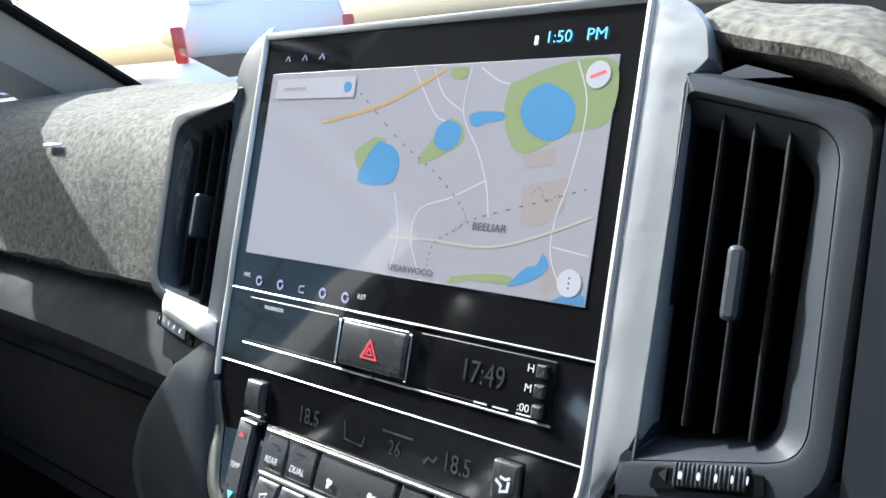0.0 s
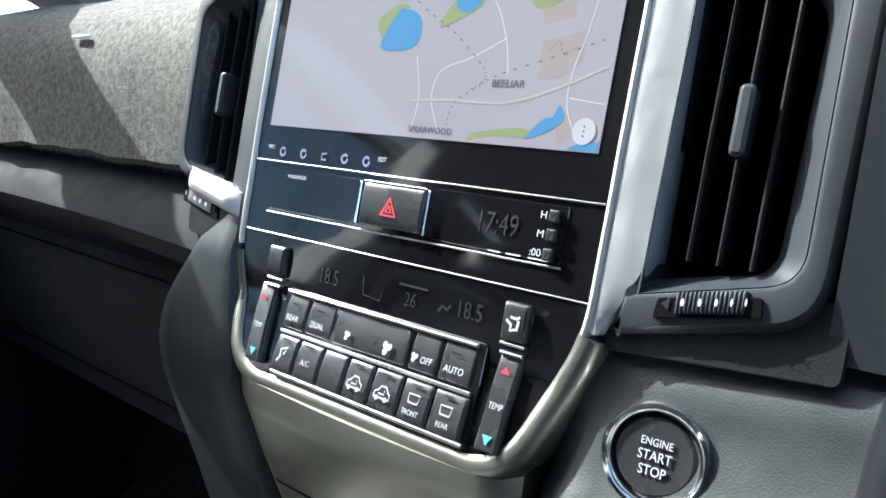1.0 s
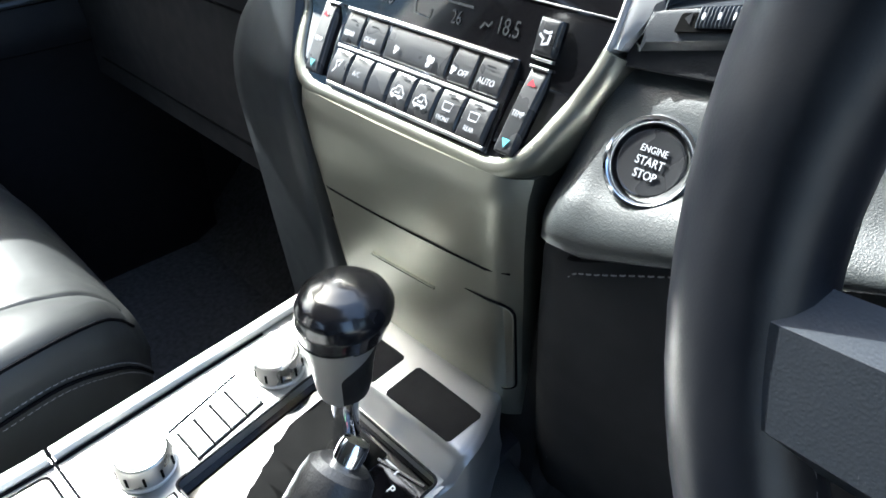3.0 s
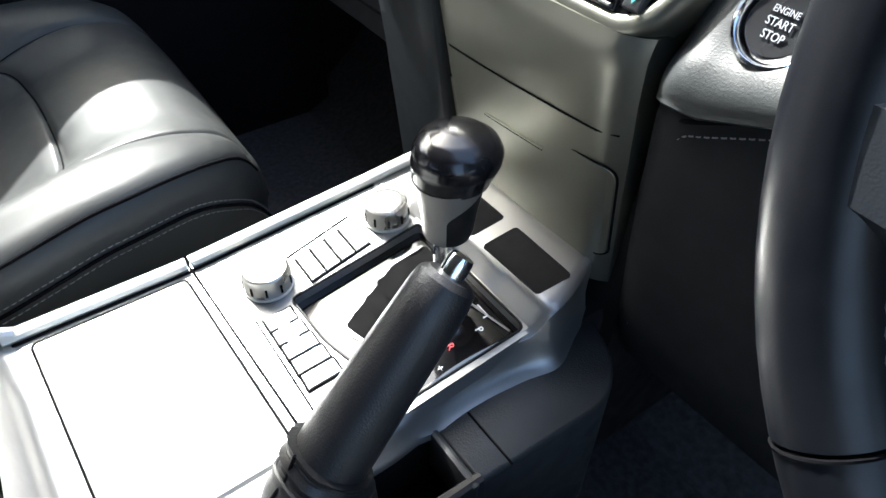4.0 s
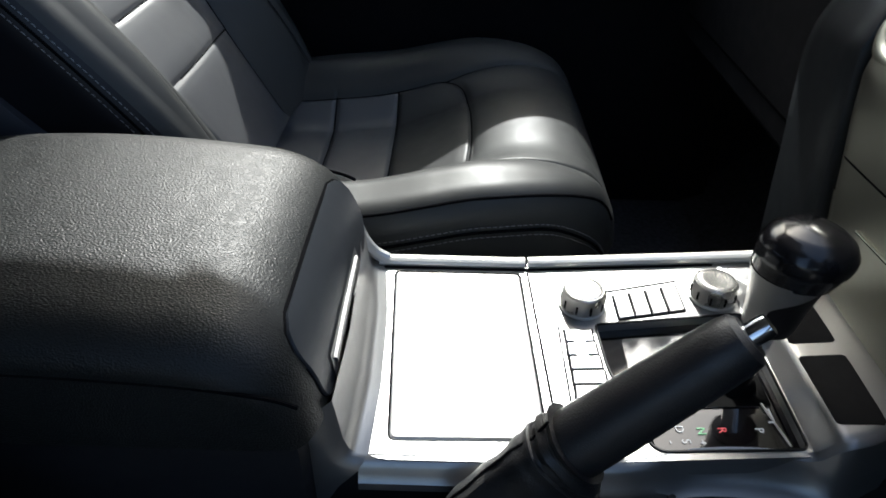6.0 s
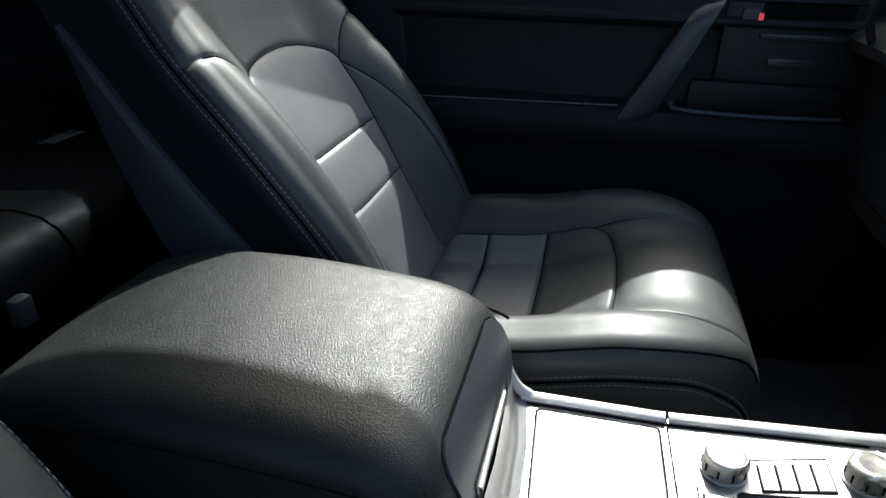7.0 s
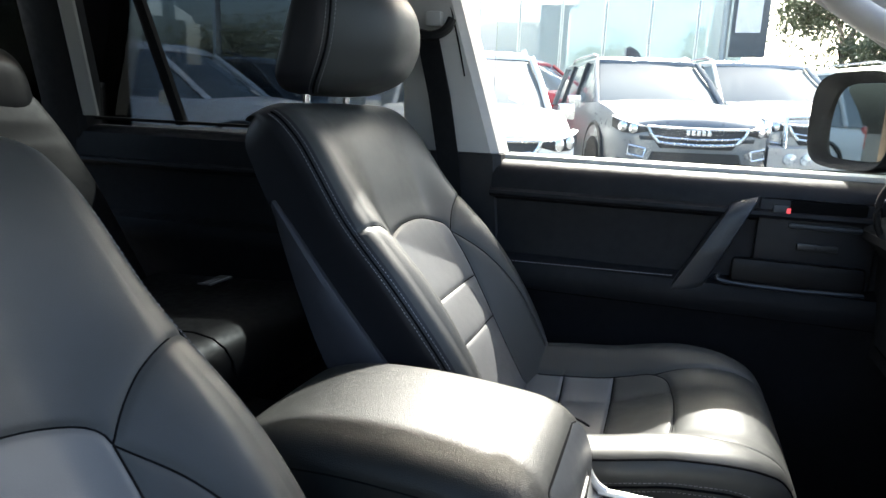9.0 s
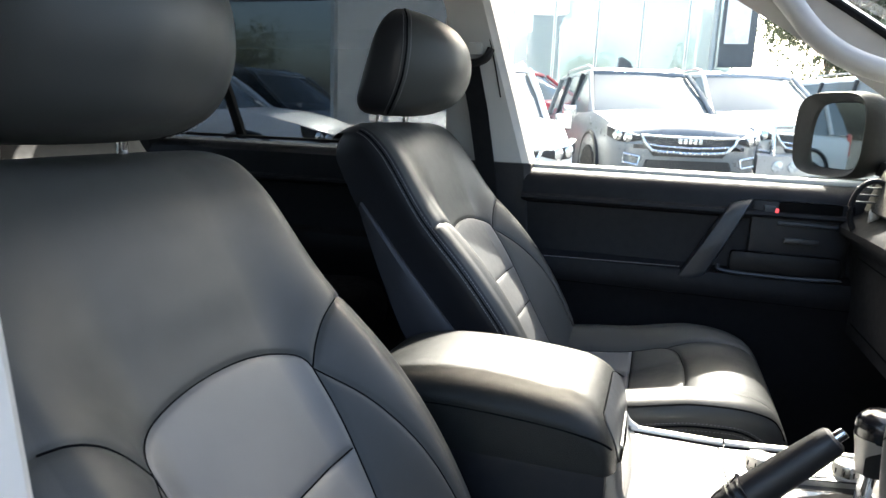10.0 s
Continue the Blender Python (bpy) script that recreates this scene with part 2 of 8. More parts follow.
def rounded(pts, r, n=5):
    """A polygon with rounded corners; r: one radius or one a corner."""
    out = []
    rs = r if isinstance(r, (list, tuple)) else [r] * len(pts)
    for i, p in enumerate(pts):
        p, a, b = Vector(p), Vector(pts[i - 1]), Vector(pts[(i + 1) % len(pts)])
        da, db = (a - p), (b - p)
        d = min(rs[i], da.length * 0.45, db.length * 0.45)
        s, e = p + da.normalized() * d, p + db.normalized() * d
        for k in range(n + 1):
            t = k / n
            out.append((1 - t) ** 2 * s + 2 * t * (1 - t) * p + t * t * e)
    return [(v.x, v.y) for v in out]


def rect(x0, x1, y0, y1, r=0.0, n=4):
    pts = [(x0, y0), (x1, y0), (x1, y1), (x0, y1)]
    return rounded(pts, r, n) if r else pts


def inset2d(pts, d):
    """The polygon moved inwards by d."""
    n = len(pts)
    area = sum(pts[i - 1][0] * pts[i][1] - pts[i][0] * pts[i - 1][1] for i in range(n))
    out = []
    for i in range(n):
        a, p, b = Vector(pts[i - 1]), Vector(pts[i]), Vector(pts[(i + 1) % n])
        e1, e2 = (p - a), (b - p)
        e1 = e1.normalized() if e1.length > 1e-9 else e2.normalized()
        e2 = e2.normalized() if e2.length > 1e-9 else e1
        n1, n2 = Vector((-e1.y, e1.x)), Vector((-e2.y, e2.x))
        v = (n1 + n2)
        v = v.normalized() if v.length > 1e-6 else n1
        k = d / max(0.5, v.dot(n1))
        q = p + v * (k if area > 0 else -k)
        out.append((q.x, q.y))
    return out


def slab(pts, put, h0, h1, bevel=0.0008, bm=None):
    """A plate of outline pts between heights h0 and h1; put(u, v, h) gives the place."""
    loops = [[put(u, v, h0) for u, v in pts], [put(u, v, h1 - bevel) for u, v in pts]]
    loops.append([put(u, v, h1) for u, v in inset2d(pts, bevel)])
    return skin(loops, bm=bm)


def flat(pts, put, h, bm=None):
    bm = bm or bmesh.new()
    bm.faces.new([bm.verts.new(put(u, v, h)) for u, v in pts])
    return bm


def ribbon(pts, w, put, h, bm=None):
    """A flat line of width w through 2D points."""
    bm = bm or bmesh.new()
    pts = [Vector(p) for p in pts]
    left, right = [], []
    for i, p in enumerate(pts):
        d = (pts[min(i + 1, len(pts) - 1)] - pts[max(i - 1, 0)]).normalized()
        q = Vector((-d.y, d.x)) * w / 2
        left.append(bm.verts.new(put(*(p + q), h)))
        right.append(bm.verts.new(put(*(p - q), h)))
    for i in range(len(pts) - 1):
        bm.faces.new((left[i], right[i], right[i + 1], left[i + 1]))
    return bm


def curve2(pts, n=6):
    return [(v.x, v.y) for v in curve([(*p, 0) for p in pts], n)]


def writing(name, body, size, at, right, up, material, parent, align="CENTER", stretch=1.0, thick=0.0002):
    """Words in the built-in font as a thin mesh."""
    cu = bpy.data.curves.new(name, "FONT")
    cu.body, cu.size, cu.align_x, cu.align_y, cu.extrude, cu.resolution_u = body, size, align, "CENTER", thick, 3
    tmp = new("tmp_text", cu)
    me = bpy.data.meshes.new_from_object(tmp.evaluated_get(bpy.context.evaluated_depsgraph_get()))
    bpy.data.objects.remove(tmp)
    bpy.data.curves.remove(cu)
    right, up = Vector(right).normalized(), Vector(up).normalized()
    nor = right.cross(up)
    m = Matrix((right * stretch, up, nor)).transposed().to_4x4()
    m.translation = at
    me.transform(m)
    me.materials.clear()
    me.materials.append(material)
    me.name = name
    ob = new(name, me)
    if parent:
        ob.parent = parent
        ob.matrix_parent_inverse = Matrix.Translation(-Vector(parent.location)) if parent.type == "EMPTY" else Matrix.Identity(4)
    return ob


def spline(xs, ys, x):
    """A smooth line through the values ys at xs."""
    xs, ys = np.array(xs, float), np.array(ys, float)
    m = np.gradient(ys, xs)
    x = min(max(x, xs[0]), xs[-1])
    i = min(max(int(np.searchsorted(xs, x)) - 1, 0), len(xs) - 2)
    h = xs[i + 1] - xs[i]
    t = (x - xs[i]) / h
    return float((2 * t ** 3 - 3 * t * t + 1) * ys[i] + (t ** 3 - 2 * t * t + t) * h * m[i] + (3 * t * t - 2 * t ** 3) * ys[i + 1] + (t ** 3 - t * t) * h * m[i + 1])


def lerp(xs, ys, x):
    return float(np.interp(x, xs, ys))

# ---- seats ----


def seam_distance(X, V, lines):
    """The distance from each place (X, V) to the nearest of the lines."""
    d = np.full(X.shape, 9.0)
    for pts in lines:
        for (ax, av), (bx, bv) in zip(pts, pts[1:]):
            ex, ev = bx - ax, bv - av
            t = np.clip(((X - ax) * ex + (V - av) * ev) / (ex * ex + ev * ev + 1e-12), 0, 1)
            d = np.minimum(d, np.hypot(X - ax - t * ex, V - av - t * ev))
    return d


def mirrored(line):
    return [line, [(-x, v) for x, v in line]]


def smoothstep(a, b, x):
    t = np.clip((x - a) / (b - a), 0, 1)
    return t * t * (3 - 2 * t)


def upholstery(rows, half, depth, front, place, corner=0.035, nf=221, ends=None):
    """Rows of closed cross-sections: the front face, two rounded corners, the sides and a back. Returns the places, and for each
    column its x as a share of the front (or None off it)."""
    a = np.linspace(-1, 1, nf)
    verts, cols = [], None
    for i, v in enumerate(rows):
        B, D = half(v), depth(v)
        inset = ends(v) if ends else 0.0
        B, D = B - inset * 0.8, D - inset
        rc = min(corner, B * 0.5)
        x = a * (B - rc)
        y = front(x, v) - inset
        pts, tags = [(p, q) for p, q in zip(x, y)], list(range(nf))
        yr = y[-1]
        D = max(D, rc + 0.004 - min(y[0], y[-1]))
        for k in range(1, 9):
            t = k / 8 * math.pi / 2
            pts.append((B - rc + rc * math.sin(t), yr - rc * (1 - math.cos(t))))
        for k in range(1, 7):
            pts.append((B - 0.012 * math.sin(k / 6 * 1.4), yr - rc + (-D - yr + rc) * k / 6))
        for k in range(1, 10):
            pts.append((B - 0.012 - (2 * B - 0.024) * k / 10, -D))
        yl = y[0]
        for k in range(7):
            s = 1 - k / 6
            pts.append((-B + 0.012 * math.sin(s * 1.4), yl - rc + (-D - yl + rc) * s))
        for k in range(1, 8):
            t = (1 - k / 8) * math.pi / 2
            pts.append((-(B - rc) - rc * math.sin(t), yl - rc * (1 - math.cos(t))))
        verts.append([place(p, v, q) for p, q in pts])
    return verts


def split_skin(verts, label_of, mats, parent, names, caps=True):
    """Parts a skin of loops by face labels into meshes of their own."""
    R, C = len(verts), len(verts[0])
    faces = {}
    for i in range(R - 1):
        for j in range(C):
            faces.setdefault(label_of(i, j), []).append((i * C + j, i * C + (j + 1) % C, (i + 1) * C + (j + 1) % C, (i + 1) * C + j))
    allv = [p for row in verts for p in row]
    made = {}
    for key, fs in faces.items():
        ends = [list(range(C))[::-1], [(R - 1) * C + j for j in range(C)]] if caps and key == "side" else []
        used = sorted({k for f in fs + ends for k in f})
        at = {k: n for n, k in enumerate(used)}
        polys = [tuple(at[k] for k in f) for f in fs + ends]
        made[key] = mesh_part(names[key][0], [allv[k] for k in used], polys, mats[key], parent, names[key][1], angle=70)
    return made


def stitches(line3d, side, step=0.0062, length=0.0038, r=0.0005):
    """Short threads along a line, one mesh."""
    bm = bmesh.new()
    pts = [Vector(p) for p in line3d]
    run, walked = 0.0, 0.0
    for p, q in zip(pts, pts[1:]):
        seg = (q - p).length
        d = (q - p).normalized() if seg > 1e-7 else Vector((0, 0, 1))
        while run < walked + seg:
            s = p + d * (run - walked)
            tube([s, s + d * length * 0.5 + side * 0.0004, s + d * length], r, 4, bm)
            run += step
        walked += seg
    return bm


SX = -0.415   # the passenger seat's middle
LEAN = radians(34)
BO, BW, BN = Vector((SX, -0.600, 0.450)), Vector((0, -math.sin(LEAN), math.cos(LEAN))), Vector((0, math.cos(LEAN), math.sin(LEAN)))

ARCH = [(0.122 * math.cos(t), 0.292 + 0.048 * math.sin(t) ** 0.8) for t in np.linspace(0, math.pi, 25)]
INSET_SIDE = curve2([(0.122, 0.292), (0.120, 0.23), (0.112, 0.16), (0.100, 0.08), (0.092, -0.02)])
BOLSTER_SEAM = curve2([(0.122, 0.292), (0.150, 0.235), (0.170, 0.16), (0.180, 0.08), (0.184, -0.02)])
SHOULDER = curve2([(0.122, 0.292), (0.140, 0.315), (0.165, 0.335), (0.200, 0.347), (0.26, 0.352)])
BACK_SEAMS = [ARCH, *mirrored(INSET_SIDE), *mirrored(BOLSTER_SEAM), *mirrored(SHOULDER), [(-0.114, 0.195), (0.114, 0.195)], [(-0.103, 0.112), (0.103, 0.112)]]


def back_half(v):
    return spline([-0.03, 0.1, 0.22, 0.33, 0.40, 0.50, 0.565, 0.60], [0.220, 0.240, 0.247, 0.241, 0.233, 0.224, 0.216, 0.210], v)


def back_front(x, v, seamed=1.0):
    ax = np.abs(x)
    bol = 0.052 * smoothstep(0.085, 0.195, ax) * spline([-0.03, 0.05, 0.26, 0.345, 0.46, 0.6], [0.75, 1, 1, 0.66, 0.25, 0.0], v)
    y = 0.0 + bol - 0.016 * smoothstep(0.185, 0.25, ax)
    y = y + 0.010 * math.exp(-((v - 0.10) / 0.09) ** 2) * np.exp(-((x / 0.11) ** 2))
    y = y + 0.006 * (1 - (x / 0.2) ** 2) * smoothstep(0.34, 0.42, v) + 0.014 * smoothstep(0.36, 0.50, np.array(v)) - 0.020 * smoothstep(0.50, 0.62, np.array(v))
    groove = np.exp(-((seam_distance(x, np.full(x.shape, v), BACK_SEAMS) / 0.0034) ** 2))
    puff = 0.0014 * np.exp(-((seam_distance(x, np.full(x.shape, v), BACK_SEAMS) / 0.012) ** 2))
    wave = np.array([noise.noise(Vector((q * 7, v * 7, 3.1))) for q in x]) * 0.0009
    return y - seamed * (0.0022 * groove + puff) + wave


def back_place(x, v, y):
    return BO + Vector((x, 0, 0)) + BW * v + BN * y


def seat():
    root = thing("front_seat", (SX, -0.45, 0.20), "black leather front seat with grey insets and stitched bolsters", "seat", "front seats")
    # backrest
    rows = np.concatenate([np.linspace(-0.03, 0.54, 250), 0.54 + 0.055 * np.sin(np.linspace(0.06, 1, 16) * math.pi / 2)])
    ends = lambda v: 0.055 - math.sqrt(max(0.0, 0.055 ** 2 - max(0.0, v - 0.54) ** 2))  # noqa: E731
    depth = lambda v: lerp([-0.03, 0.1, 0.35, 0.6], [0.125, 0.12, 0.105, 0.085], v)  # noqa: E731
    verts = upholstery(rows, back_half, depth, back_front, back_place, ends=ends)
    nf = 221

    def face_of(i, j):
        v = (rows[i] + rows[i + 1]) / 2
        B = back_half(v) - 0.035
        if nf + 3 <= j < len(verts[0]) - 4:
            return "side"
        x = -B + 2 * B * (j + 0.5) / (nf - 1) if j < nf - 1 else B if j < nf + 3 else -B
        ax = abs(x)
        if v > 0.292 and (ax < 0.122 and v < 0.292 + 0.048 * max(0.0, 1 - (ax / 0.122) ** 2) ** 0.4):
            return "inset_top"
        if v > 0.292:
            s = np.interp(ax, [p[0] for p in SHOULDER], [p[1] for p in SHOULDER])
            return "upper" if v > s or ax < 0.122 else "bolster_a" if x < 0 else "bolster_b"
        w = np.interp(v, [p[1] for p in INSET_SIDE][::-1], [p[0] for p in INSET_SIDE][::-1])
        if ax < w:
            return "inset_top" if v > 0.195 else "inset_mid" if v > 0.112 else "inset_low"
        return "bolster_a" if x < 0 else "bolster_b"

    names = {"side": ("backrest", "black vinyl backrest sides and rear, darkened for shade"), "upper": ("upper_panel", "smooth black leather shoulder panel"),
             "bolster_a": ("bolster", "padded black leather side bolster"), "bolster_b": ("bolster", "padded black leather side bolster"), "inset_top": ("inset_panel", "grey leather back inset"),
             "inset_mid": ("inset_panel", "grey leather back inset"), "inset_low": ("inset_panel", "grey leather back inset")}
    mats = {"side": VINYL_SHADED, "upper": LEATHER, "bolster_a": LEATHER, "bolster_b": LEATHER, "inset_top": LEATHER_INSET, "inset_mid": LEATHER_INSET, "inset_low": LEATHER_INSET}
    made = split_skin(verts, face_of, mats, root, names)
    for line in BACK_SEAMS:
        pts = [q for a, b in zip(line, line[1:]) for q in [(a[0] + (b[0] - a[0]) * k / 6, a[1] + (b[1] - a[1]) * k / 6) for k in range(6)]]
        pts = [(x, v) for x, v in pts if abs(x) < back_half(v) - 0.034 and v > -0.02]
        part("seam", tube([back_place(x, v, float(back_front(np.array([x]), v)[0]) + 0.0001) for x, v in pts], 0.0010, 5), SEAM, made["side"])
    # double stitching and piping along the edge of the back
    for s in (1, -1):
        edge = []
        for v in np.linspace(0.0, 0.568, 60):
            B = back_half(v) - ends(v) * 0.8
            y = float(back_front(np.array([B - 0.035]), v, 0.0)[0]) - ends(v)
            edge.append((B, v, y))
        round_edge = lambda d, out: [back_place(s * (B - 0.035 + (0.035 + out) * math.sqrt(1 - (1 - d / 0.035) ** 2)), v, y - d + out * (1 - d / 0.035)) for B, v, y in edge]  # noqa: E731
        part("piping", tube(round_edge(0.019, 0.0), 0.0014, 6), SEAM, made["side"])
        for d in (0.0145, 0.0240):
            part("stitching", stitches(round_edge(d, 0.0004), BN, r=0.0006), THREAD, made["side"], "grey double stitching")
        # the hard lower side cover
        cover = curve([back_place(s * (back_half(0.45) - 0.008), 0.455, -0.082), back_place(s * (back_half(0.31) + 0.001), 0.315, -0.058), back_place(s * (back_half(0.18) + 0.004), 0.18, -0.039), back_place(s * (back_half(0.0) + 0.010), -0.02, -0.020)], 8)
        rear = curve([back_place(s * (back_half(0.45) - 0.020), 0.445, -0.098), back_place(s * (back_half(0.31) - 0.008), 0.315, -0.114), back_place(s * (back_half(0.18) - 0.004), 0.18, -0.130), back_place(s * (back_half(0.0) + 0.002), -0.03, -0.136)], 8)
        bm = bmesh.new()
        off = Vector((s * 0.008, 0, 0))
        skin([[a - off, a, a.lerp(b, 0.12) + off * 0.7, a.lerp(b, 0.5) + off, b + off * 0.5, b - off] for a, b in zip(cover, rear)], bm=bm)
        part("side_cover", bm, COVER_PLASTIC, root, "slate plastic recliner cover")
    # headrest on two chrome posts
    HB = Vector((SX, -0.955, 0.912))
    hw, hn = Vector((0, 0.05, 1.0)).normalized(), Vector((0, 1.0, -0.05)).normalized()
    for s in (-1, 1):
        part("post", tube([HB + Vector((s * 0.0725, 0, 0)) - hw * 0.03, HB + Vector((s * 0.0725, 0, 0)) + hw * 0.075], 0.0066, 12), CHROME, root, "chrome headrest post")
        part("post_guide", revolve([(0.0, 0.0), (0.016, 0.0), (0.016, 0.005), (0.011, 0.011), (0.0, 0.011)], Matrix.Translation(HB + Vector((s * 0.0725, 0, -0.004))) @ hw.to_track_quat("Z", "Y").to_matrix().to_4x4(), 20), HARD_PLASTIC, root)
    HZ = [0.936, 0.965, 1.000, 1.045, 1.090, 1.125, 1.142]
    head_front = lambda z: spline(HZ, [-0.872, -0.826, -0.802, -0.796, -0.812, -0.846, -0.880], z)  # noqa: E731
    head_side = lambda z: spline(HZ, [-0.912, -0.890, -0.874, -0.866, -0.868, -0.880, -0.900], z)  # noqa: E731
    head_rear = lambda z: spline(HZ, [-0.996, -0.990, -0.979, -0.965, -0.951, -0.938, -0.930], z)  # noqa: E731
    head_half = lambda z: spline(HZ, [0.128, 0.141, 0.146, 0.146, 0.141, 0.128, 0.112], z)  # noqa: E731
    loops = []
    for t in np.linspace(-1, 1, 49):
        c = max(0.0, 1 - abs(t) ** (5 if t > 0 else 9)) ** 0.5
        z = 1.039 + 0.103 * t
        W, yf, ys, yr = head_half(z) * (0.50 + 0.50 * c), head_front(z), head_side(z), head_rear(z)
        ym = (ys + yr) / 2
        loop = []
        for k in range(72):
            a = 2 * math.pi * k / 72
            ca, sa = math.cos(a), math.sin(a)
            u = math.copysign(abs(ca) ** 0.5, ca)
            front = yf - (yf - ys) * abs(u) ** 2.2
            y = ym + (front - ym) * abs(sa) ** 0.5 if sa > 0 else ym - (ym - yr) * abs(sa) ** 0.45
            loop.append(Vector((SX + W * u, ym + (y - ym) * (0.35 + 0.65 * c), z)))
        loops.append(loop)
    head = part("headrest", skin(loops), LEATHER, root, "padded black leather headrest")
    # headrest sides take the same vinyl, with shade in its colour
    head.data.materials.append(VINYL_SHADED)
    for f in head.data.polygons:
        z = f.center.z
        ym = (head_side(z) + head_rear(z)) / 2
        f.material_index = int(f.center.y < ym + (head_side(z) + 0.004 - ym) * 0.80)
    for s in (-1, 1):
        line = []
        for t in np.linspace(-0.96, 0.96, 40):
            c = max(0.0, 1 - abs(t) ** (5 if t > 0 else 9)) ** 0.5
            z = 1.039 + 0.103 * t
            W = head_half(z) * (0.50 + 0.50 * c)
            ym = (head_side(z) + head_rear(z)) / 2
            line.append(Vector((SX + s * (W * 0.988 + 0.0004), ym + (head_side(z) + 0.004 - ym) * (0.35 + 0.65 * c) * 0.80, z)))
        part("piping", tube(line, 0.0018, 6), SEAM, head)
        part("stitching", stitches([p + hn * 0.007 + Vector((-s * 0.0022, 0, 0)) for p in line], hn, r=0.0006), THREAD, head, "grey stitching")
        part("stitching", stitches([p - hn * 0.007 + Vector((s * 0.0012, 0, 0)) for p in line], hn, r=0.0006), THREAD, head, "grey stitching")
    # cushion
    rows_c = np.linspace(-0.64, -0.20, 210)
    rows_c = np.concatenate([rows_c, -0.20 + 0.07 * np.sin(np.linspace(0.05, 1, 24) * math.pi / 2)])
    inset_c = curve2([(0.132, -0.66), (0.134, -0.50), (0.136, -0.40), (0.133, -0.355), (0.112, -0.326), (0.06, -0.316), (0.0, -0.314)])
    top_c = curve2([(0.133, -0.355), (0.137, -0.315), (0.143, -0.25), (0.146, -0.19), (0.142, -0.155), (0.136, -0.13)])
    seams = [*mirrored(inset_c), *mirrored(top_c), [(-0.136, -0.428), (0.136, -0.428)], [(-0.136, -0.520), (0.136, -0.520)]]

    def half_c(v):
        return spline([-0.64, -0.5, -0.35, -0.26, -0.21, -0.17, -0.145, -0.12], [0.225, 0.240, 0.243, 0.234, 0.220, 0.200, 0.178, 0.145], v)

    def front_c(x, v):
        ax = np.abs(x)
        base = spline([-0.64, -0.52, -0.43, -0.36, -0.30, -0.25, -0.20, -0.16, -0.13], [0.405, 0.408, 0.420, 0.444, 0.468, 0.481, 0.481, 0.468, 0.434], v)
        bol = spline([-0.64, -0.5, -0.35, -0.25, -0.13], [0.062, 0.072, 0.057, 0.028, 0.004], v) * smoothstep(0.075, 0.195, ax) - 0.006 * smoothstep(0.17, 0.23, ax)
        d = seam_distance(x, np.full(x.shape, v), seams)
        wave = np.array([noise.noise(Vector((q * 6, v * 6, 7.7))) for q in x]) * 0.0008
        return base + bol - 0.0045 * np.exp(-((d / 0.0034) ** 2)) - 0.0025 * np.exp(-((d / 0.014) ** 2)) + wave + 0.004 * np.cos(np.clip(ax / 0.13, 0, 1) * math.pi / 2)

    ends_c = lambda v: 0.07 - math.sqrt(max(0.0, 0.07 ** 2 - max(0.0, v + 0.20) ** 2))  # noqa: E731
    vy = lambda v: v - 0.022 * float(smoothstep(-0.46, -0.15, np.array(v)))  # noqa: E731
    place_c = lambda x, v, y: Vector((SX + x, vy(v), y))  # noqa: E731
    verts = upholstery(rows_c, half_c, lambda v: -0.335 + 0.0 * v, front_c, place_c, corner=0.03, ends=lambda v: ends_c(v) * 0.55)

    def face_c(i, j):
        v = (rows_c[i] + rows_c[i + 1]) / 2
        if j >= nf - 1:
            return "side"
        B = half_c(v) - 0.03
        sx = -B + 2 * B * (j + 0.5) / (nf - 1)
        x = abs(sx)
        w = np.interp(v, [p[1] for p in inset_c], [p[0] for p in inset_c]) if v < -0.314 else -1
        if x < w:
            return "inset_a" if v < -0.52 else "inset_b" if v < -0.428 else "inset_c"
        t = np.interp(v, [p[1] for p in top_c], [p[0] for p in top_c])
        return "nose" if v > -0.355 and x < t else "bolster_a" if sx < 0 else "bolster_b"

    names = {"side": ("cushion_base", "black leather cushion sides"), "bolster_a": ("cushion_bolster", "padded black leather cushion bolster"), "bolster_b": ("cushion_bolster", "padded black leather cushion bolster"), "nose": ("cushion_front", "black leather cushion front"),
             "inset_a": ("cushion_inset", "grey leather cushion inset"), "inset_b": ("cushion_inset", "grey leather cushion inset"), "inset_c": ("cushion_inset", "grey leather cushion inset")}
    mats = {"side": LEATHER, "bolster_a": LEATHER, "bolster_b": LEATHER, "nose": LEATHER, "inset_a": LEATHER_INSET, "inset_b": LEATHER_INSET, "inset_c": LEATHER}
    made = split_skin(verts, face_c, mats, root, names)
    for line in seams:
        pts = [q for a, b in zip(line, line[1:]) for q in [(a[0] + (b[0] - a[0]) * k / 6, a[1] + (b[1] - a[1]) * k / 6) for k in range(6)]]
        pts = [(x, v) for x, v in pts if abs(x) < half_c(v) - 0.03 - ends_c(v) * 0.4 and v < -0.14]
        part("seam", tube([place_c(x, v, float(front_c(np.array([x]), v)[0]) - ends_c(v) * 0.55 + 0.0001) for x, v in pts], 0.0011, 5), SEAM, made["side"])
    for s in (1, -1):
        edge, low = [], []
        for v in np.linspace(-0.60, -0.145, 40):
            B = half_c(v) - ends_c(v) * 0.44
            y = float(front_c(np.array([B - 0.03]), v)[0]) - ends_c(v) * 0.55
            edge.append(Vector((SX + s * (B - 0.0095), vy(v), y - 0.0085)))
            low.append(Vector((SX + s * (B + 0.0012), vy(v), y - 0.042 - 0.02 * smoothstep(-0.24, -0.14, np.array(v)))))
        part("piping", tube(edge, 0.0018, 6), SEAM, made["side"])
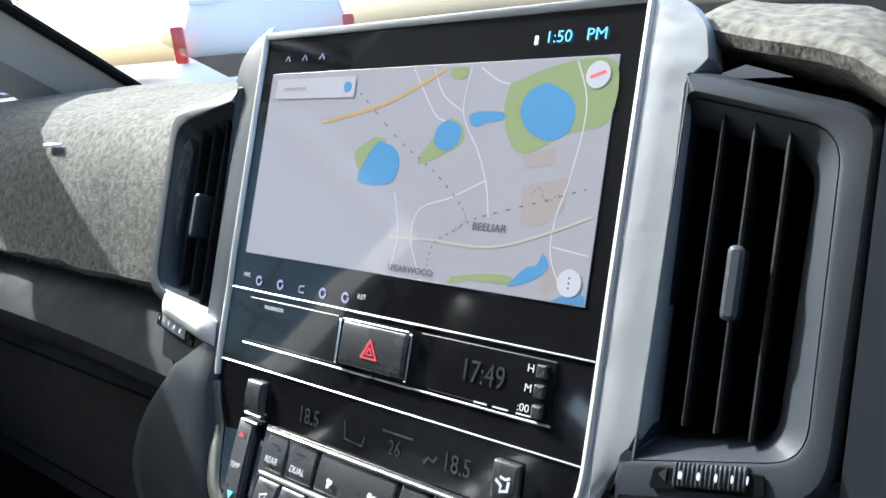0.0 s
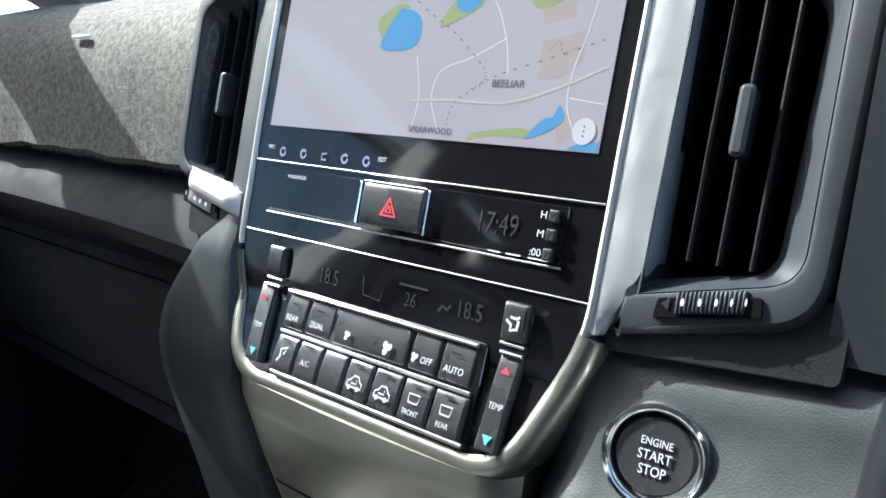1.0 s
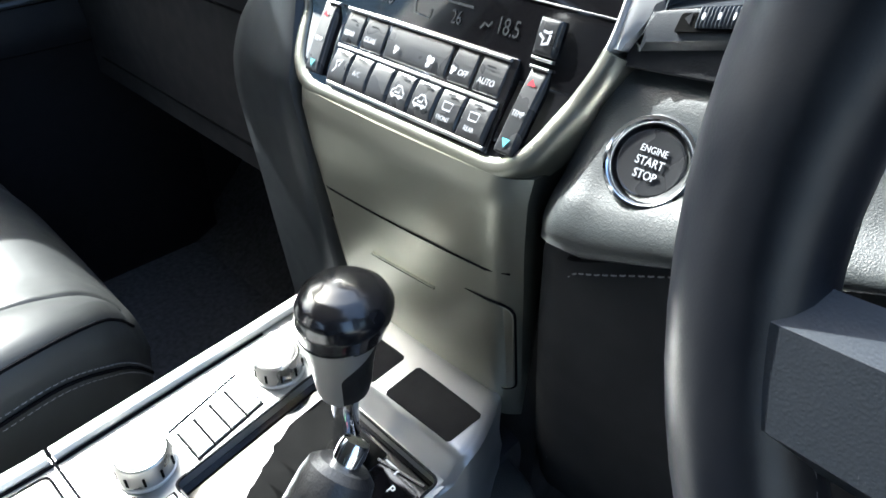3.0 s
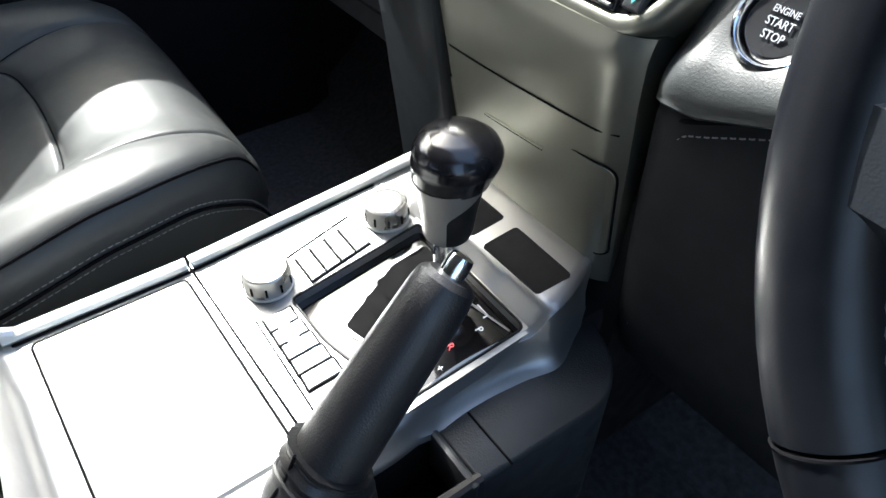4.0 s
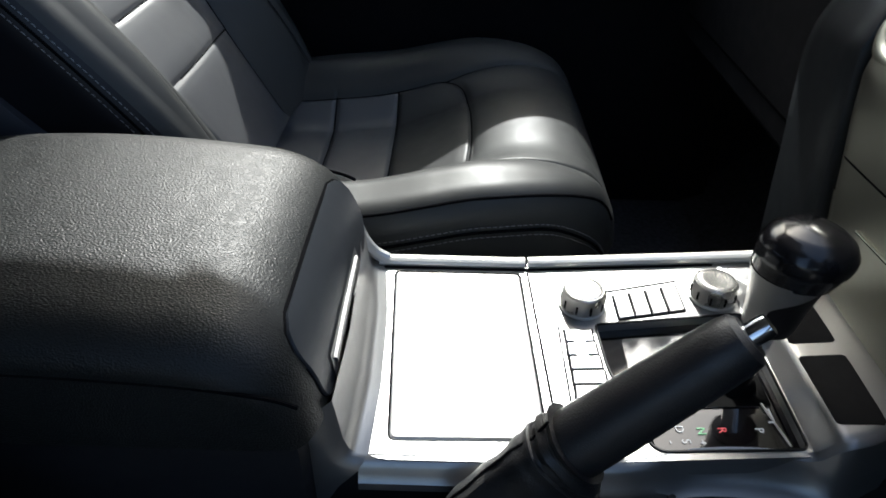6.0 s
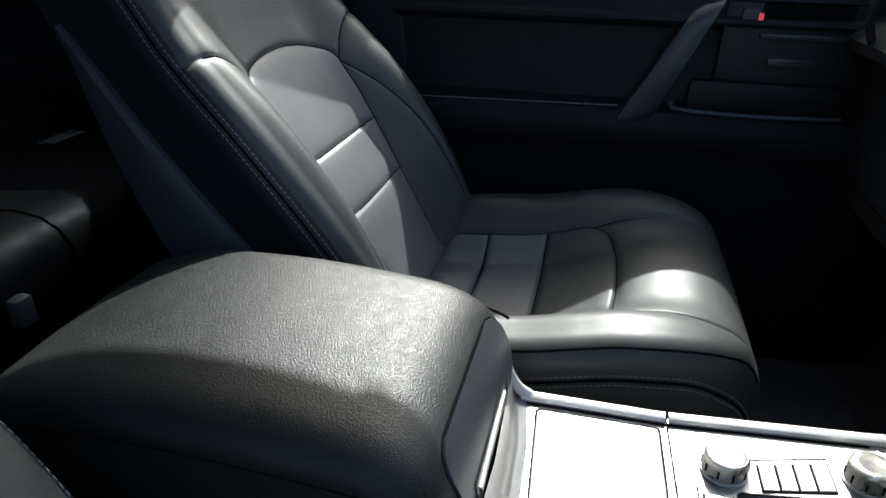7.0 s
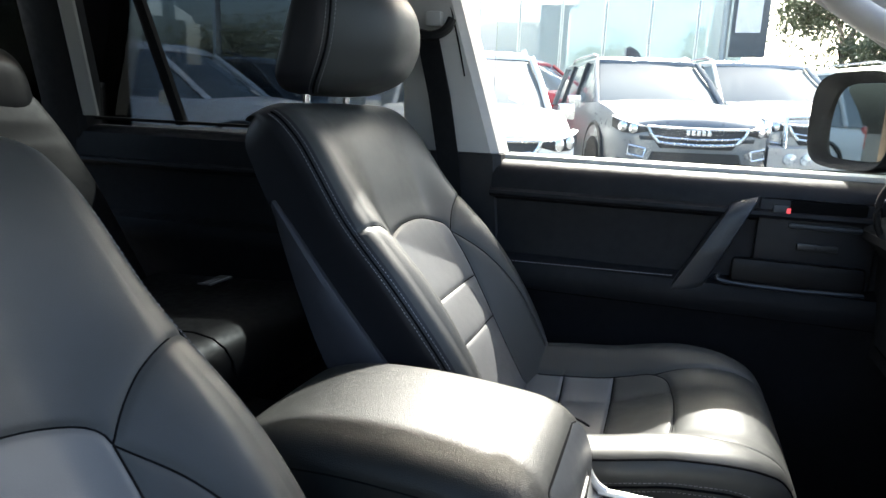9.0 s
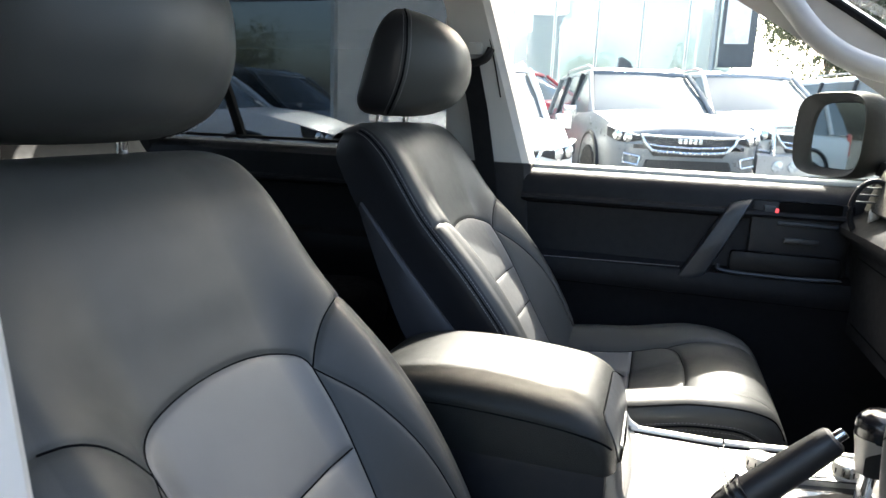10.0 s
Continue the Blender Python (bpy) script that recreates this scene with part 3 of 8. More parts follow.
        part("piping", tube(low, 0.0016, 6), SEAM, made["side"])
        for dz in (0.006, -0.006):
            part("stitching", stitches([p + Vector((0, 0, dz)) for p in low], Vector((s, 0, 0))), THREAD, made["side"], "grey double stitching")
    part("seat_base", box((SX, -0.38, 0.27), (0.40, 0.44, 0.14), 0.02), HARD_PLASTIC, root, "black plastic seat base")
    for sx in (-0.17, 0.17):
        part("rail", box((SX + sx, -0.38, 0.185), (0.04, 0.52, 0.05), 0.006), HARD_PLASTIC, root, "dark metal seat rail")
    return root


passenger_seat = seat()
tagged(passenger_seat, "black leather passenger seat with grey insets, sunlit bolsters")
driver_seat = copy_thing(passenger_seat, pose(0.415, -0.445, 0.168))
tagged(driver_seat, "black leather driver's seat with grey insets, in shade")

# ---- centre stack ----
FZ = [0.640, 0.670, 0.685, 0.697, 0.710, 0.722, 0.760, 0.800, 0.820, 0.945, 0.97]
FYS = [-0.064, -0.0620, -0.0565, -0.0500, -0.0405, -0.0310, -0.0170, 0.0, 0.008, 0.0615, 0.072]


def fy(z):
    return lerp(FZ, FYS, z)


def on_stack(x, z, h=0.0):
    """A place on the face of the stack, h metres proud of it."""
    s = (fy(z + 0.004) - fy(z - 0.004)) / 0.008
    n = Vector((0, -1, s)).normalized()
    return Vector((x, fy(z), z)) + n * h


def tangent(zc):
    """A flat placing that touches the stack at one height."""
    up, o = stack_up(zc), Vector((0, fy(zc), zc))
    n = Vector((0, -up.z, up.y))
    return lambda x, z, h: o + Vector((x, 0, 0)) + up * (z - zc) / up.z + n * h


def pad(x0, x1, z0, z1, put, h, r=0.0012):
    """A key with a rounded rim and a crowned top."""
    loops = []
    zc, half = (z0 + z1) / 2, (z1 - z0) / 2
    for i, k in ((0.0, -0.004), (0.0, h - 0.0020), (0.0004, h - 0.0013), (0.0010, h - 0.0009)):
        loops.append([put(u, v, k) for u, v in rect(x0 + i, x1 - i, z0 + i, z1 - i, r)])
    for q in (0.75, 0.55, 0.35, 0.18, 0.05):
        loops.append([put(u, v, h + 0.0002 - 0.0011 * q * q) for u, v in rect(x0 + 0.0013, x1 - 0.0013, zc - half * q, zc + half * q, min(r, half * q * 0.4))])
    return skin(loops)


def stack_up(z):
    return Vector((0, fy(z + 0.005) - fy(z - 0.005), 0.01)).normalized()


def stack_words(name, body, size, x, z, material, parent, h=0.0006, align="CENTER", stretch=1.0):
    return writing(name, body, size, on_stack(x, z, h), (1, 0, 0), stack_up(z), material, parent, align, stretch, 0.00004)


def stack_face(name, half, z0, z1, h, material, parent, label="", nz=30):
    """A sheet that follows the stack between two heights, with side walls going in."""
    loops = []
    for z in np.linspace(z0, z1, nz):
        w = half(z)
        loops.append([on_stack(-w, z, -0.02), on_stack(-w, z, h - 0.001), on_stack(-w + 0.001, z, h), on_stack(w - 0.001, z, h), on_stack(w, z, h - 0.001), on_stack(w, z, -0.02)])
    return part(name, skin(loops), material, parent, label)


stack = thing("centre_stack", (0, -0.03, 0.51), "gloss black centre stack with large screen and climate buttons", "dashboard")


def panel_half(z):
    return lerp([0.682, 0.690, 0.7465, 0.79, 0.95], [0.084, 0.0935, 0.1172, 0.1172, 0.1180], z)


stack_face("facia", panel_half, 0.6835, 0.9405, 0.0, PIANO, stack, "gloss black facia", nz=70)
# the bright bezel round it: silver above, champagne below
BEZ = rounded([(0.1182, 0.944), (0.1172, 0.7465), (0.0905, 0.6868), (-0.0920, 0.6866), (-0.1178, 0.742), (-0.1186, 0.944)], [0.004, 0.016, 0.020, 0.020, 0.016, 0.004], 8)
SLIM = ((-0.0008, -0.02), (-0.0008, 0.0008), (0.0000, 0.0020), (0.0010, 0.0023), (0.0022, 0.0018), (0.0032, -0.0005), (0.0032, -0.02))
BROAD = ((-0.0014, -0.02), (-0.0014, 0.0006), (-0.0004, 0.0018), (0.0018, 0.0026), (0.0046, 0.0024), (0.0074, 0.0012), (0.0094, -0.0014), (0.0104, -0.0060), (0.0106, -0.02))


def bezel(points, name, material, section):
    """A rounded rim along points; section: (outwards, proud) across it."""
    loops = []
    for i, (x, z) in enumerate(points):
        a, b = Vector(points[max(i - 1, 0)]), Vector(points[min(i + 1, len(points) - 1)])
        d = (b - a).normalized()
        n = Vector((-d.y, d.x))
        loops.append([on_stack(x + n.x * u, z + n.y * u, h) for u, h in section])
    return part(name, skin(loops), material, stack)


dense = []
for (ax, az), (bx, bz) in zip(BEZ, BEZ[1:]):
    n = max(1, int(math.hypot(bx - ax, bz - az) / 0.004))
    dense += [(ax + (bx - ax) * k / n, az + (bz - az) * k / n) for k in range(n)]
dense.append(BEZ[-1])
bezel([p for p in dense if p[0] > 0 and p[1] > 0.7465], "bezel_strip", SILVER, SLIM)
bezel([p for p in dense if p[0] < 0 and p[1] > 0.7465], "bezel_strip", SILVER, SLIM)
bezel([p for p in dense if p[1] <= 0.7485], "lower_bezel", CHAMPAGNE, BROAD)
part("top_edge", box((0, 0.064, 0.9425), (0.236, 0.012, 0.004), 0.001), SILVER, stack)

# screen
SX0, SX1, SZ0, SZ1 = -0.1085, 0.1085, 0.8200, 0.9205
screen = part("screen", slab(rect(SX0, SX1, SZ0, SZ1), on_stack, -0.002, 0.0006, 0.0002), SCREEN["land"], stack, "lit touch screen showing a street map")


def mp(pts):
    return [(x * 0.001, 0.82 + z * 0.001) for x, z in pts]


def on_map(name, pts, key, h, smooth=True):
    part(name, flat(curve2(mp(pts) + [mp(pts)[0]], 4)[:-1] if smooth else mp(pts), on_stack, 0.0006 + (h - 0.0006) * 0.2), SCREEN[key], screen)


def map_line(name, pts, key, w, h=0.0016):
    part(name, ribbon(curve2(mp(pts), 6), w, on_stack, 0.0006 + (h - 0.0006) * 0.2), SCREEN[key], screen)


on_map("park", [(57, 90), (83, 98), (107, 97.6), (107.4, 74), (88, 68), (72.6, 60.5), (62.9, 62.2), (55.7, 77.5)], "park", 0.0010)
on_map("lake", [(76, 90.1), (86.4, 85.5), (91.7, 78), (89.2, 69), (80.2, 65.4), (69.5, 69.6), (64.2, 78.2), (67.5, 86.4)], "water", 0.0013)
on_map("park", [(26.3, 75.6), (34.4, 71.2), (33.7, 62.7), (13.3, 53.8), (10, 56.3), (17.2, 65.8)], "park", 0.0010)
on_map("lake", [(24.8, 74.6), (32.8, 71.2), (32.5, 64.2), (25.9, 59.9), (18.5, 63.2), (18.8, 70.3)], "water", 0.0013)
on_map("lake", [(36.7, 76.3), (42.2, 78.1), (55.4, 77.5), (55.3, 74.2), (46.3, 73), (42.8, 71.2), (38.1, 72.5)], "water", 0.0013)
on_map("park", [(-20.5, 66), (-12, 64), (-22, 54), (-27.3, 48), (-33, 58)], "park", 0.0010)
on_map("lake", [(-17.7, 64), (-6.3, 60.8), (-1.8, 53.3), (-6.5, 43.5), (-27.9, 43.4), (-24.5, 55.4)], "water", 0.0013)
on_map("park", [(40.1, 4.1), (58.4, 7.5), (71.7, 7.8), (70.9, 4.2), (52.9, 3.9), (39.1, 0.9)], "park", 0.0010)
on_map("lake", [(70.4, 4.1), (78.2, 12.1), (83.5, 13.9), (86, 18.8), (89.1, 13.4), (83.1, 8), (72.4, 3.9)], "water", 0.0013)
on_map("field", [(70.8, 46), (92.3, 50.6), (93, 37.9), (83.4, 30.2), (72.8, 29.4)], "earth", 0.0010, False)
on_map("field", [(68.4, 59.2), (84.7, 63.1), (85.9, 56.1), (70.9, 53.2)], "earth", 0.0010, False)
on_map("park", [(21.9, 98.3), (31.9, 98.4), (31.2, 93.2), (23.4, 94)], "park", 0.0010)
on_map("field", [(84, 14), (92, 16), (96, 6), (88, 2)], "earth", 0.0008, False)
on_map("lake", [(93, 0.6), (98, 3.4), (107.6, 4.6), (107.8, 0.6)], "water", 0.0013, False)
for pts in ([(89.8, 98.5), (96.7, 79.5), (93.9, 51.8), (89.6, 34.2), (89.6, 18.1), (99, 2.1)], [(34.5, 99), (33.2, 77.6), (44.9, 59.9), (52.1, 45.1), (55.5, 31.7)],
            [(51.6, 47.6), (33.3, 39), (15.8, 32.7), (12.5, 19.2), (19.8, 4.2)], [(-0.8, 99), (15.6, 77.8), (23.2, 73.8)], [(12, 99), (20, 86), (33, 78)],
            [(40, 98), (50, 92), (57, 90)], [(90, 22), (107, 20)], [(-2, 40), (4, 20), (2, 2)]):
    map_line("road", pts, "road", 0.00065, 0.0011)
map_line("highway", [(-61.3, 73.2), (-22.1, 80.9), (2.4, 90.1), (18.6, 98)], "highway", 0.0017, 0.0013)
map_line("highway", [(-1.1, 18), (23.8, 19), (56.3, 18.7), (81.5, 25.4), (106.4, 35.5)], "lane", 0.0012, 0.0013)
for pts in ([(-35.7, 88.2), (-3.3, 64.2), (21, 50.1), (40.8, 34.4), (41.6, 26.9), (27.4, 18), (24.6, 6.1)], [(36.2, 24.4), (50.9, 31.3), (79.1, 39.3), (104.6, 47)], [(76, 42), (80, 46), (84, 40), (90, 44)]):
    line = curve2(mp(pts), 14)
    bm = bmesh.new()
    for k in range(0, len(line) - 2, 3):
        ribbon(line[k:k + 2], 0.0005, on_stack, 0.00075, bm)
    part("railway", bm, SCREEN["rail"], screen)
part("search_card", flat(rect(-0.103, -0.040, 0.9060, 0.9170, 0.001), on_stack, 0.0010), SCREEN["card"], screen)
part("search_text", flat(rect(-0.096, -0.078, 0.9107, 0.9122), on_stack, 0.0011), SCREEN["earth"], screen)
part("search_icon", flat([(0.0028 * math.cos(a) - 0.0455, 0.9115 + 0.0028 * math.sin(a)) for a in np.linspace(0, 2 * math.pi, 14)[:-1]], on_stack, 0.0011), SCREEN["water"], screen)
part("compass", flat([(0.0056 * math.cos(a) + 0.1000, 0.9125 + 0.0056 * math.sin(a)) for a in np.linspace(0, 2 * math.pi, 22)[:-1]], on_stack, 0.0010), SCREEN["road"], screen)
part("compass_needle", ribbon([(0.0965, 0.9115), (0.1035, 0.9137)], 0.0012, on_stack, 0.0011), PRINT_RED, screen)
part("menu_button", flat([(0.0056 * math.cos(a) + 0.1000, 0.8285 + 0.0056 * math.sin(a)) for a in np.linspace(0, 2 * math.pi, 22)[:-1]], on_stack, 0.0010), SCREEN["road"], screen)
for dz in (-0.002, 0, 0.002):
    part("menu_dot", flat(rect(0.0996, 0.1004, 0.8281 + dz, 0.8289 + dz), on_stack, 0.0011), SCREEN["rail"], screen)
stack_words("map_label", "BEELIAR", 0.0052, 0.0568, 0.8472, SCREEN["rail"], screen, 0.0008)
stack_words("map_label", "SPEARWOOD", 0.0046, 0.0150, 0.8240, SCREEN["rail"], screen, 0.0008)
stack_words("clock_text", "1:50   PM", 0.0078, 0.0870, 0.9290, PRINT_BLUE, screen, 0.0012)
for x in (-0.097, -0.083, -0.069):
    part("bar_icon", ribbon([(x - 0.002, 0.927), (x, 0.930), (x + 0.002, 0.927)], 0.0008, on_stack, 0.0008), SCREEN["icon"], screen)
part("bar_icon", flat(rect(0.0665, 0.0685, 0.9265, 0.9305), on_stack, 0.0008), PRINT, screen)
# touch keys under the screen
for k, x in enumerate((-0.0932, -0.0752, -0.0577, -0.0415, -0.0249)):
    ring = [(x + 0.0022 * math.cos(a), 0.8058 + 0.0022 * math.sin(a)) for a in np.linspace(0.6, 6.4, 12)]
    part("touch_key", ribbon(ring, 0.0013, on_stack, 0.0006) if k != 2 else ribbon([(x + 0.002, 0.804), (x - 0.002, 0.804), (x - 0.002, 0.807), (x + 0.002, 0.8075)], 0.0009, on_stack, 0.0006), SCREEN["icon"], stack)
stack_words("touch_key", "RST", 0.0036, -0.0136, 0.8075, PRINT, stack)
stack_words("touch_key", "MIC", 0.0034, -0.1040, 0.8078, PRINT, stack)
# bright lines across the facia
part("trim_line", slab(rect(-0.1160, 0.1160, 0.7995, 0.8004), on_stack, -0.002, 0.0012, 0.0004), FACIA_LINE, stack)
part("trim_line", slab(rect(-0.1165, 0.1165, 0.7592, 0.7600), on_stack, -0.002, 0.0008, 0.0003), FACIA_LINE, stack)
part("trim_line", slab(rect(-0.0990, 0.1005, 0.7708, 0.7718), on_stack, -0.002, 0.0012, 0.0004), FACIA_LINE, stack)
part("airbag_window", slab(rect(-0.0985, -0.0265, 0.7730, 0.7965, 0.001), on_stack, -0.002, 0.0009, 0.0004), PIANO, stack)
stack_words("airbag_label", "PASSENGER", 0.0030, -0.0765, 0.7925, PRINT, stack, 0.0014)
hz = part("hazard_button", pad(-0.0210, 0.0220, 0.7745, 0.7955, tangent(0.785), 0.0050), BUTTON, stack, "hazard warning button with red triangle")
for x in (-0.0228, 0.0238):
    part("chrome_edge", slab(rect(x - 0.0008, x + 0.0008, 0.7740, 0.7955), on_stack, -0.002, 0.0044, 0.0005), CHROME, hz)
part("chrome_edge", slab(rect(-0.0210, 0.0220, 0.7956, 0.7964), on_stack, -0.002, 0.0040, 0.0003), CHROME, hz)
tri = [(0.0056 * math.cos(a) + 0.0005, 0.7832 + 0.0056 * math.sin(a)) for a in (math.pi / 2, math.pi / 2 + 2.094, math.pi / 2 + 4.189)]
part("triangle", ribbon(tri + [tri[0], tri[1]], 0.0016, on_stack, 0.0056), PRINT_RED, hz)
part("triangle", ribbon([((p[0] - 0.0005) * 0.4 + 0.0005, (p[1] - 0.7832) * 0.4 + 0.7832) for p in tri + [tri[0]]], 0.0010, on_stack, 0.0056), PRINT_RED, hz)
part("clock_window", slab(rect(0.0270, 0.1000, 0.7730, 0.7970, 0.001), on_stack, -0.002, 0.0009, 0.0004), PIANO, stack)
stack_words("clock_number", "17:49", 0.0150, 0.0645, 0.7850, PRINT_DIM, stack, 0.0014, stretch=0.72)
for body, z in (("H", 0.7922), ("M", 0.7842), (":00", 0.7760)):
    stack_words("clock_label", body, 0.0050, 0.0900, z, PRINT, stack, 0.0014, "RIGHT")
    part("clock_key", slab(rect(0.0918, 0.0965, z - 0.0026, z + 0.0026, 0.0005), on_stack, -0.002, 0.0042, 0.0008), BUTTON, stack, "small black clock key")
for x0, x1 in ((0.062, 0.069), (0.072, 0.080), (0.084, 0.094)):
    part("fine_print", flat(rect(x0, x1, 0.7730, 0.7737), on_stack, 0.0014), PRINT, stack)
# climate display
stack_words("climate_number", "18.5", 0.0125, -0.0390, 0.7430, PRINT_DIM, stack, 0.0006, stretch=0.75)
stack_words("climate_number", "26", 0.0105, 0.0205, 0.7420, PRINT_DIM, stack, 0.0006, stretch=0.75)
stack_words("climate_number", "18.5", 0.0125, 0.0570, 0.7440, PRINT_DIM, stack, 0.0006, stretch=0.75)
part("fine_print", flat(rect(0.012, 0.031, 0.7485, 0.7497), on_stack, 0.0006), PRINT_DIM, stack)
part("climate_sign", ribbon([(0.0385, 0.7405), (0.0410, 0.7435), (0.0440, 0.7425), (0.0460, 0.7450)], 0.0014, on_stack, 0.0006), PRINT_DIM, stack)
part("climate_sign", ribbon([(-0.0130, 0.7480), (-0.0120, 0.7390), (0.0000, 0.7380), (0.0010, 0.7430)], 0.0009, on_stack, 0.0006), PRINT_DIM, stack)


def key(x0, x1, z0, z1, name, label, h=0.0042, r=0.0012):
    put = tangent((z0 + z1) / 2)
    return part(name, pad(x0, x1, z0, z1, put, h, r), BUTTON, stack, label)


# the two rows of climate keys
part("key_surround", slab(rounded([(-0.0700, 0.7320), (0.0705, 0.7320), (0.0735, 0.6885), (-0.0665, 0.6885)], 0.002, 3), on_stack, -0.002, 0.0014, 0.0005), PIANO, stack)
for z in (0.7305, 0.7100, 0.6905):
    part("trim_line", slab(rect(-0.0665 + (0.7305 - z) * 0.1, 0.0665 + (0.7305 - z) * 0.12, z - 0.0009, z + 0.0009), on_stack, -0.001, 0.0040, 0.0004), FACIA_LINE, stack)
top_row = [(-0.0660, -0.0480, "REAR"), (-0.0474, -0.0262, "DUAL"), (-0.0254, 0.0274, ""), (0.0284, 0.0466, "OFF"), (0.0472, 0.0672, "AUTO")]
for x0, x1, word in top_row:
    k = key(x0, x1, 0.7112, 0.7292, "climate_key", "black climate control key")
    if word:
        stack_words("key_word", word, 0.0049, (x0 + x1) / 2 + (0.003 if word == "OFF" else 0), 0.7165, PRINT, k, 0.0054, stretch=0.85)
        if word != "OFF":
            part("indicator", flat(rect((x0 + x1) / 2 - 0.003, (x0 + x1) / 2 + 0.003, 0.7240, 0.7252), on_stack, 0.0053), PRINT_DIM, k)
    for cx, s in ((-0.0137, 0.0017), (0.0145, 0.0025)) if not word else (((0.0328, 0.0017),) if word == "OFF" else ()):
        for a in (0.3, 2.4, 4.5):
            part("fan_sign", flat([(cx + s * 0.7 * math.cos(a) + s * 0.62 * math.cos(b), 0.7170 + s * 0.7 * math.sin(a) + s * 0.62 * math.sin(b)) for b in np.linspace(0, 2 * math.pi, 10)[:-1]], on_stack, 0.0053), PRINT, k)
low_row = [(-0.0640, -0.0462, ""), (-0.0456, -0.0268, "A/C"), (-0.0262, -0.0080, ""), (-0.0072, 0.0108, "car"), (0.0114, 0.0304, "car"), (0.0312, 0.0494, "FRONT"), (0.0500, 0.0694, "REAR")]
for n, (x0, x1, word) in enumerate(low_row):
    k = key(x0, x1, 0.6918, 0.7090, "climate_key", "black climate control key")
    cx = (x0 + x1) / 2
    if n != 2:
        part("indicator", flat(rect(cx - 0.003, cx + 0.003, 0.7062, 0.7073), on_stack, 0.0053), PRINT_DIM, k)
    if word == "car":
        part("car_sign", ribbon([(cx - 0.005, 0.6975), (cx - 0.0047, 0.6996), (cx - 0.0028, 0.7002), (cx - 0.0014, 0.7020), (cx + 0.0020, 0.7020), (cx + 0.0034, 0.7002), (cx + 0.005, 0.6994), (cx + 0.005, 0.6975), (cx - 0.005, 0.6975)], 0.0007, on_stack, 0.0054), PRINT, k)
        for wx in (-0.0028, 0.0028):
            part("car_sign", flat([(cx + wx + 0.0011 * math.cos(a), 0.6972 + 0.0011 * math.sin(a)) for a in np.linspace(0, 2 * math.pi, 9)[:-1]], on_stack, 0.0055), PRINT, k)
        part("car_sign", ribbon([(cx - 0.0022, 0.6990), (cx + 0.0014, 0.6990), (cx + 0.0014, 0.7006)], 0.0006, on_stack, 0.0055), PRINT, k)
    elif word in ("FRONT", "REAR"):
        stack_words("key_word", word, 0.0038, cx, 0.6960, PRINT, k, 0.0054, stretch=0.8)
        part("screen_sign", ribbon([(cx - 0.0028, 0.6998), (cx - 0.0034, 0.7032), (cx + 0.0034, 0.7032), (cx + 0.0028, 0.6998), (cx - 0.0028, 0.6998)], 0.0006, on_stack, 0.0053), PRINT, k)
    elif word:
        stack_words("key_word", word, 0.0048, cx, 0.6995, PRINT, k, 0.0054, stretch=0.85)
    elif n == 0:
        part("air_sign", ribbon([(cx - 0.003, 0.6965), (cx - 0.001, 0.6990), (cx - 0.002, 0.7020), (cx + 0.003, 0.7035), (cx + 0.001, 0.7000)], 0.0010, on_stack, 0.0053), PRINT, k)
# side rockers and mode keys
for x0, x1, right in ((0.0782, 0.0902, True), (-0.0890, -0.0755, False)):
    put = tangent(0.7105)
    lean = (lambda x, z, h: put(x, z, h)) if right else (lambda x, z, h: put(x - (z - 0.7090) * 0.20, z, h))
    k = part("temperature_rocker", pad(x0, x1, 0.6925, 0.7292, lean, 0.0046), BUTTON, stack, "black temperature rocker with red and cyan arrows")
    cx = (x0 + x1) / 2
    cs = cx if right else cx - 0.0030
    part("warm_arrow", flat([(cs - 0.0026, 0.7215), (cs + 0.0026, 0.7215), (cs, 0.7255)], on_stack, 0.0054), PRINT_RED, k)
    cs = cx if right else cx + 0.0026
    part("cool_arrow", flat([(cs - 0.0024, 0.6985), (cs + 0.0028, 0.6985), (cs + 0.0002, 0.6948)], on_stack, 0.0054), PRINT_CYAN, k)
    stack_words("key_word", "TEMP", 0.0044, cx + 0.0003, 0.7090, PRINT, k, 0.0056, stretch=0.72)
    part("trim_line", slab(rect(x0, x1, 0.7302, 0.7316), on_stack, -0.001, 0.0036, 0.0004), FACIA_LINE, stack)
for x0, x1, right in ((0.0772, 0.0905, True), (-0.0880, -0.0740, False)):
    k = part("mode_key", pad(x0, x1, 0.7365, 0.7535, tangent(0.745), 0.0046), BUTTON, stack, "black mode key")
    part("trim_line", slab(rect(x0, x1, 0.7342, 0.7356), on_stack, -0.001, 0.0030, 0.0004), FACIA_LINE, stack)
    if right:
        part("air_sign", ribbon([(x0 + 0.003, 0.7460), (x0 + 0.006, 0.7440), (x0 + 0.0055, 0.7415), (x0 + 0.009, 0.7425), (x0 + 0.0095, 0.7465)], 0.0014, on_stack, 0.0052), PRINT, k)
        part("air_sign", ribbon([(x0 + 0.005, 0.7475), (x0 + 0.008, 0.7470), (x0 + 0.010, 0.7480)], 0.0012, on_stack, 0.0052), PRINT, k)

# lower champagne panel with the drawer
LZ = [0.485, 0.50, 0.585, 0.64, 0.67, 0.684]
LY = [-0.0400, -0.0420, -0.0540, -0.0600, -0.0612, -0.0570]


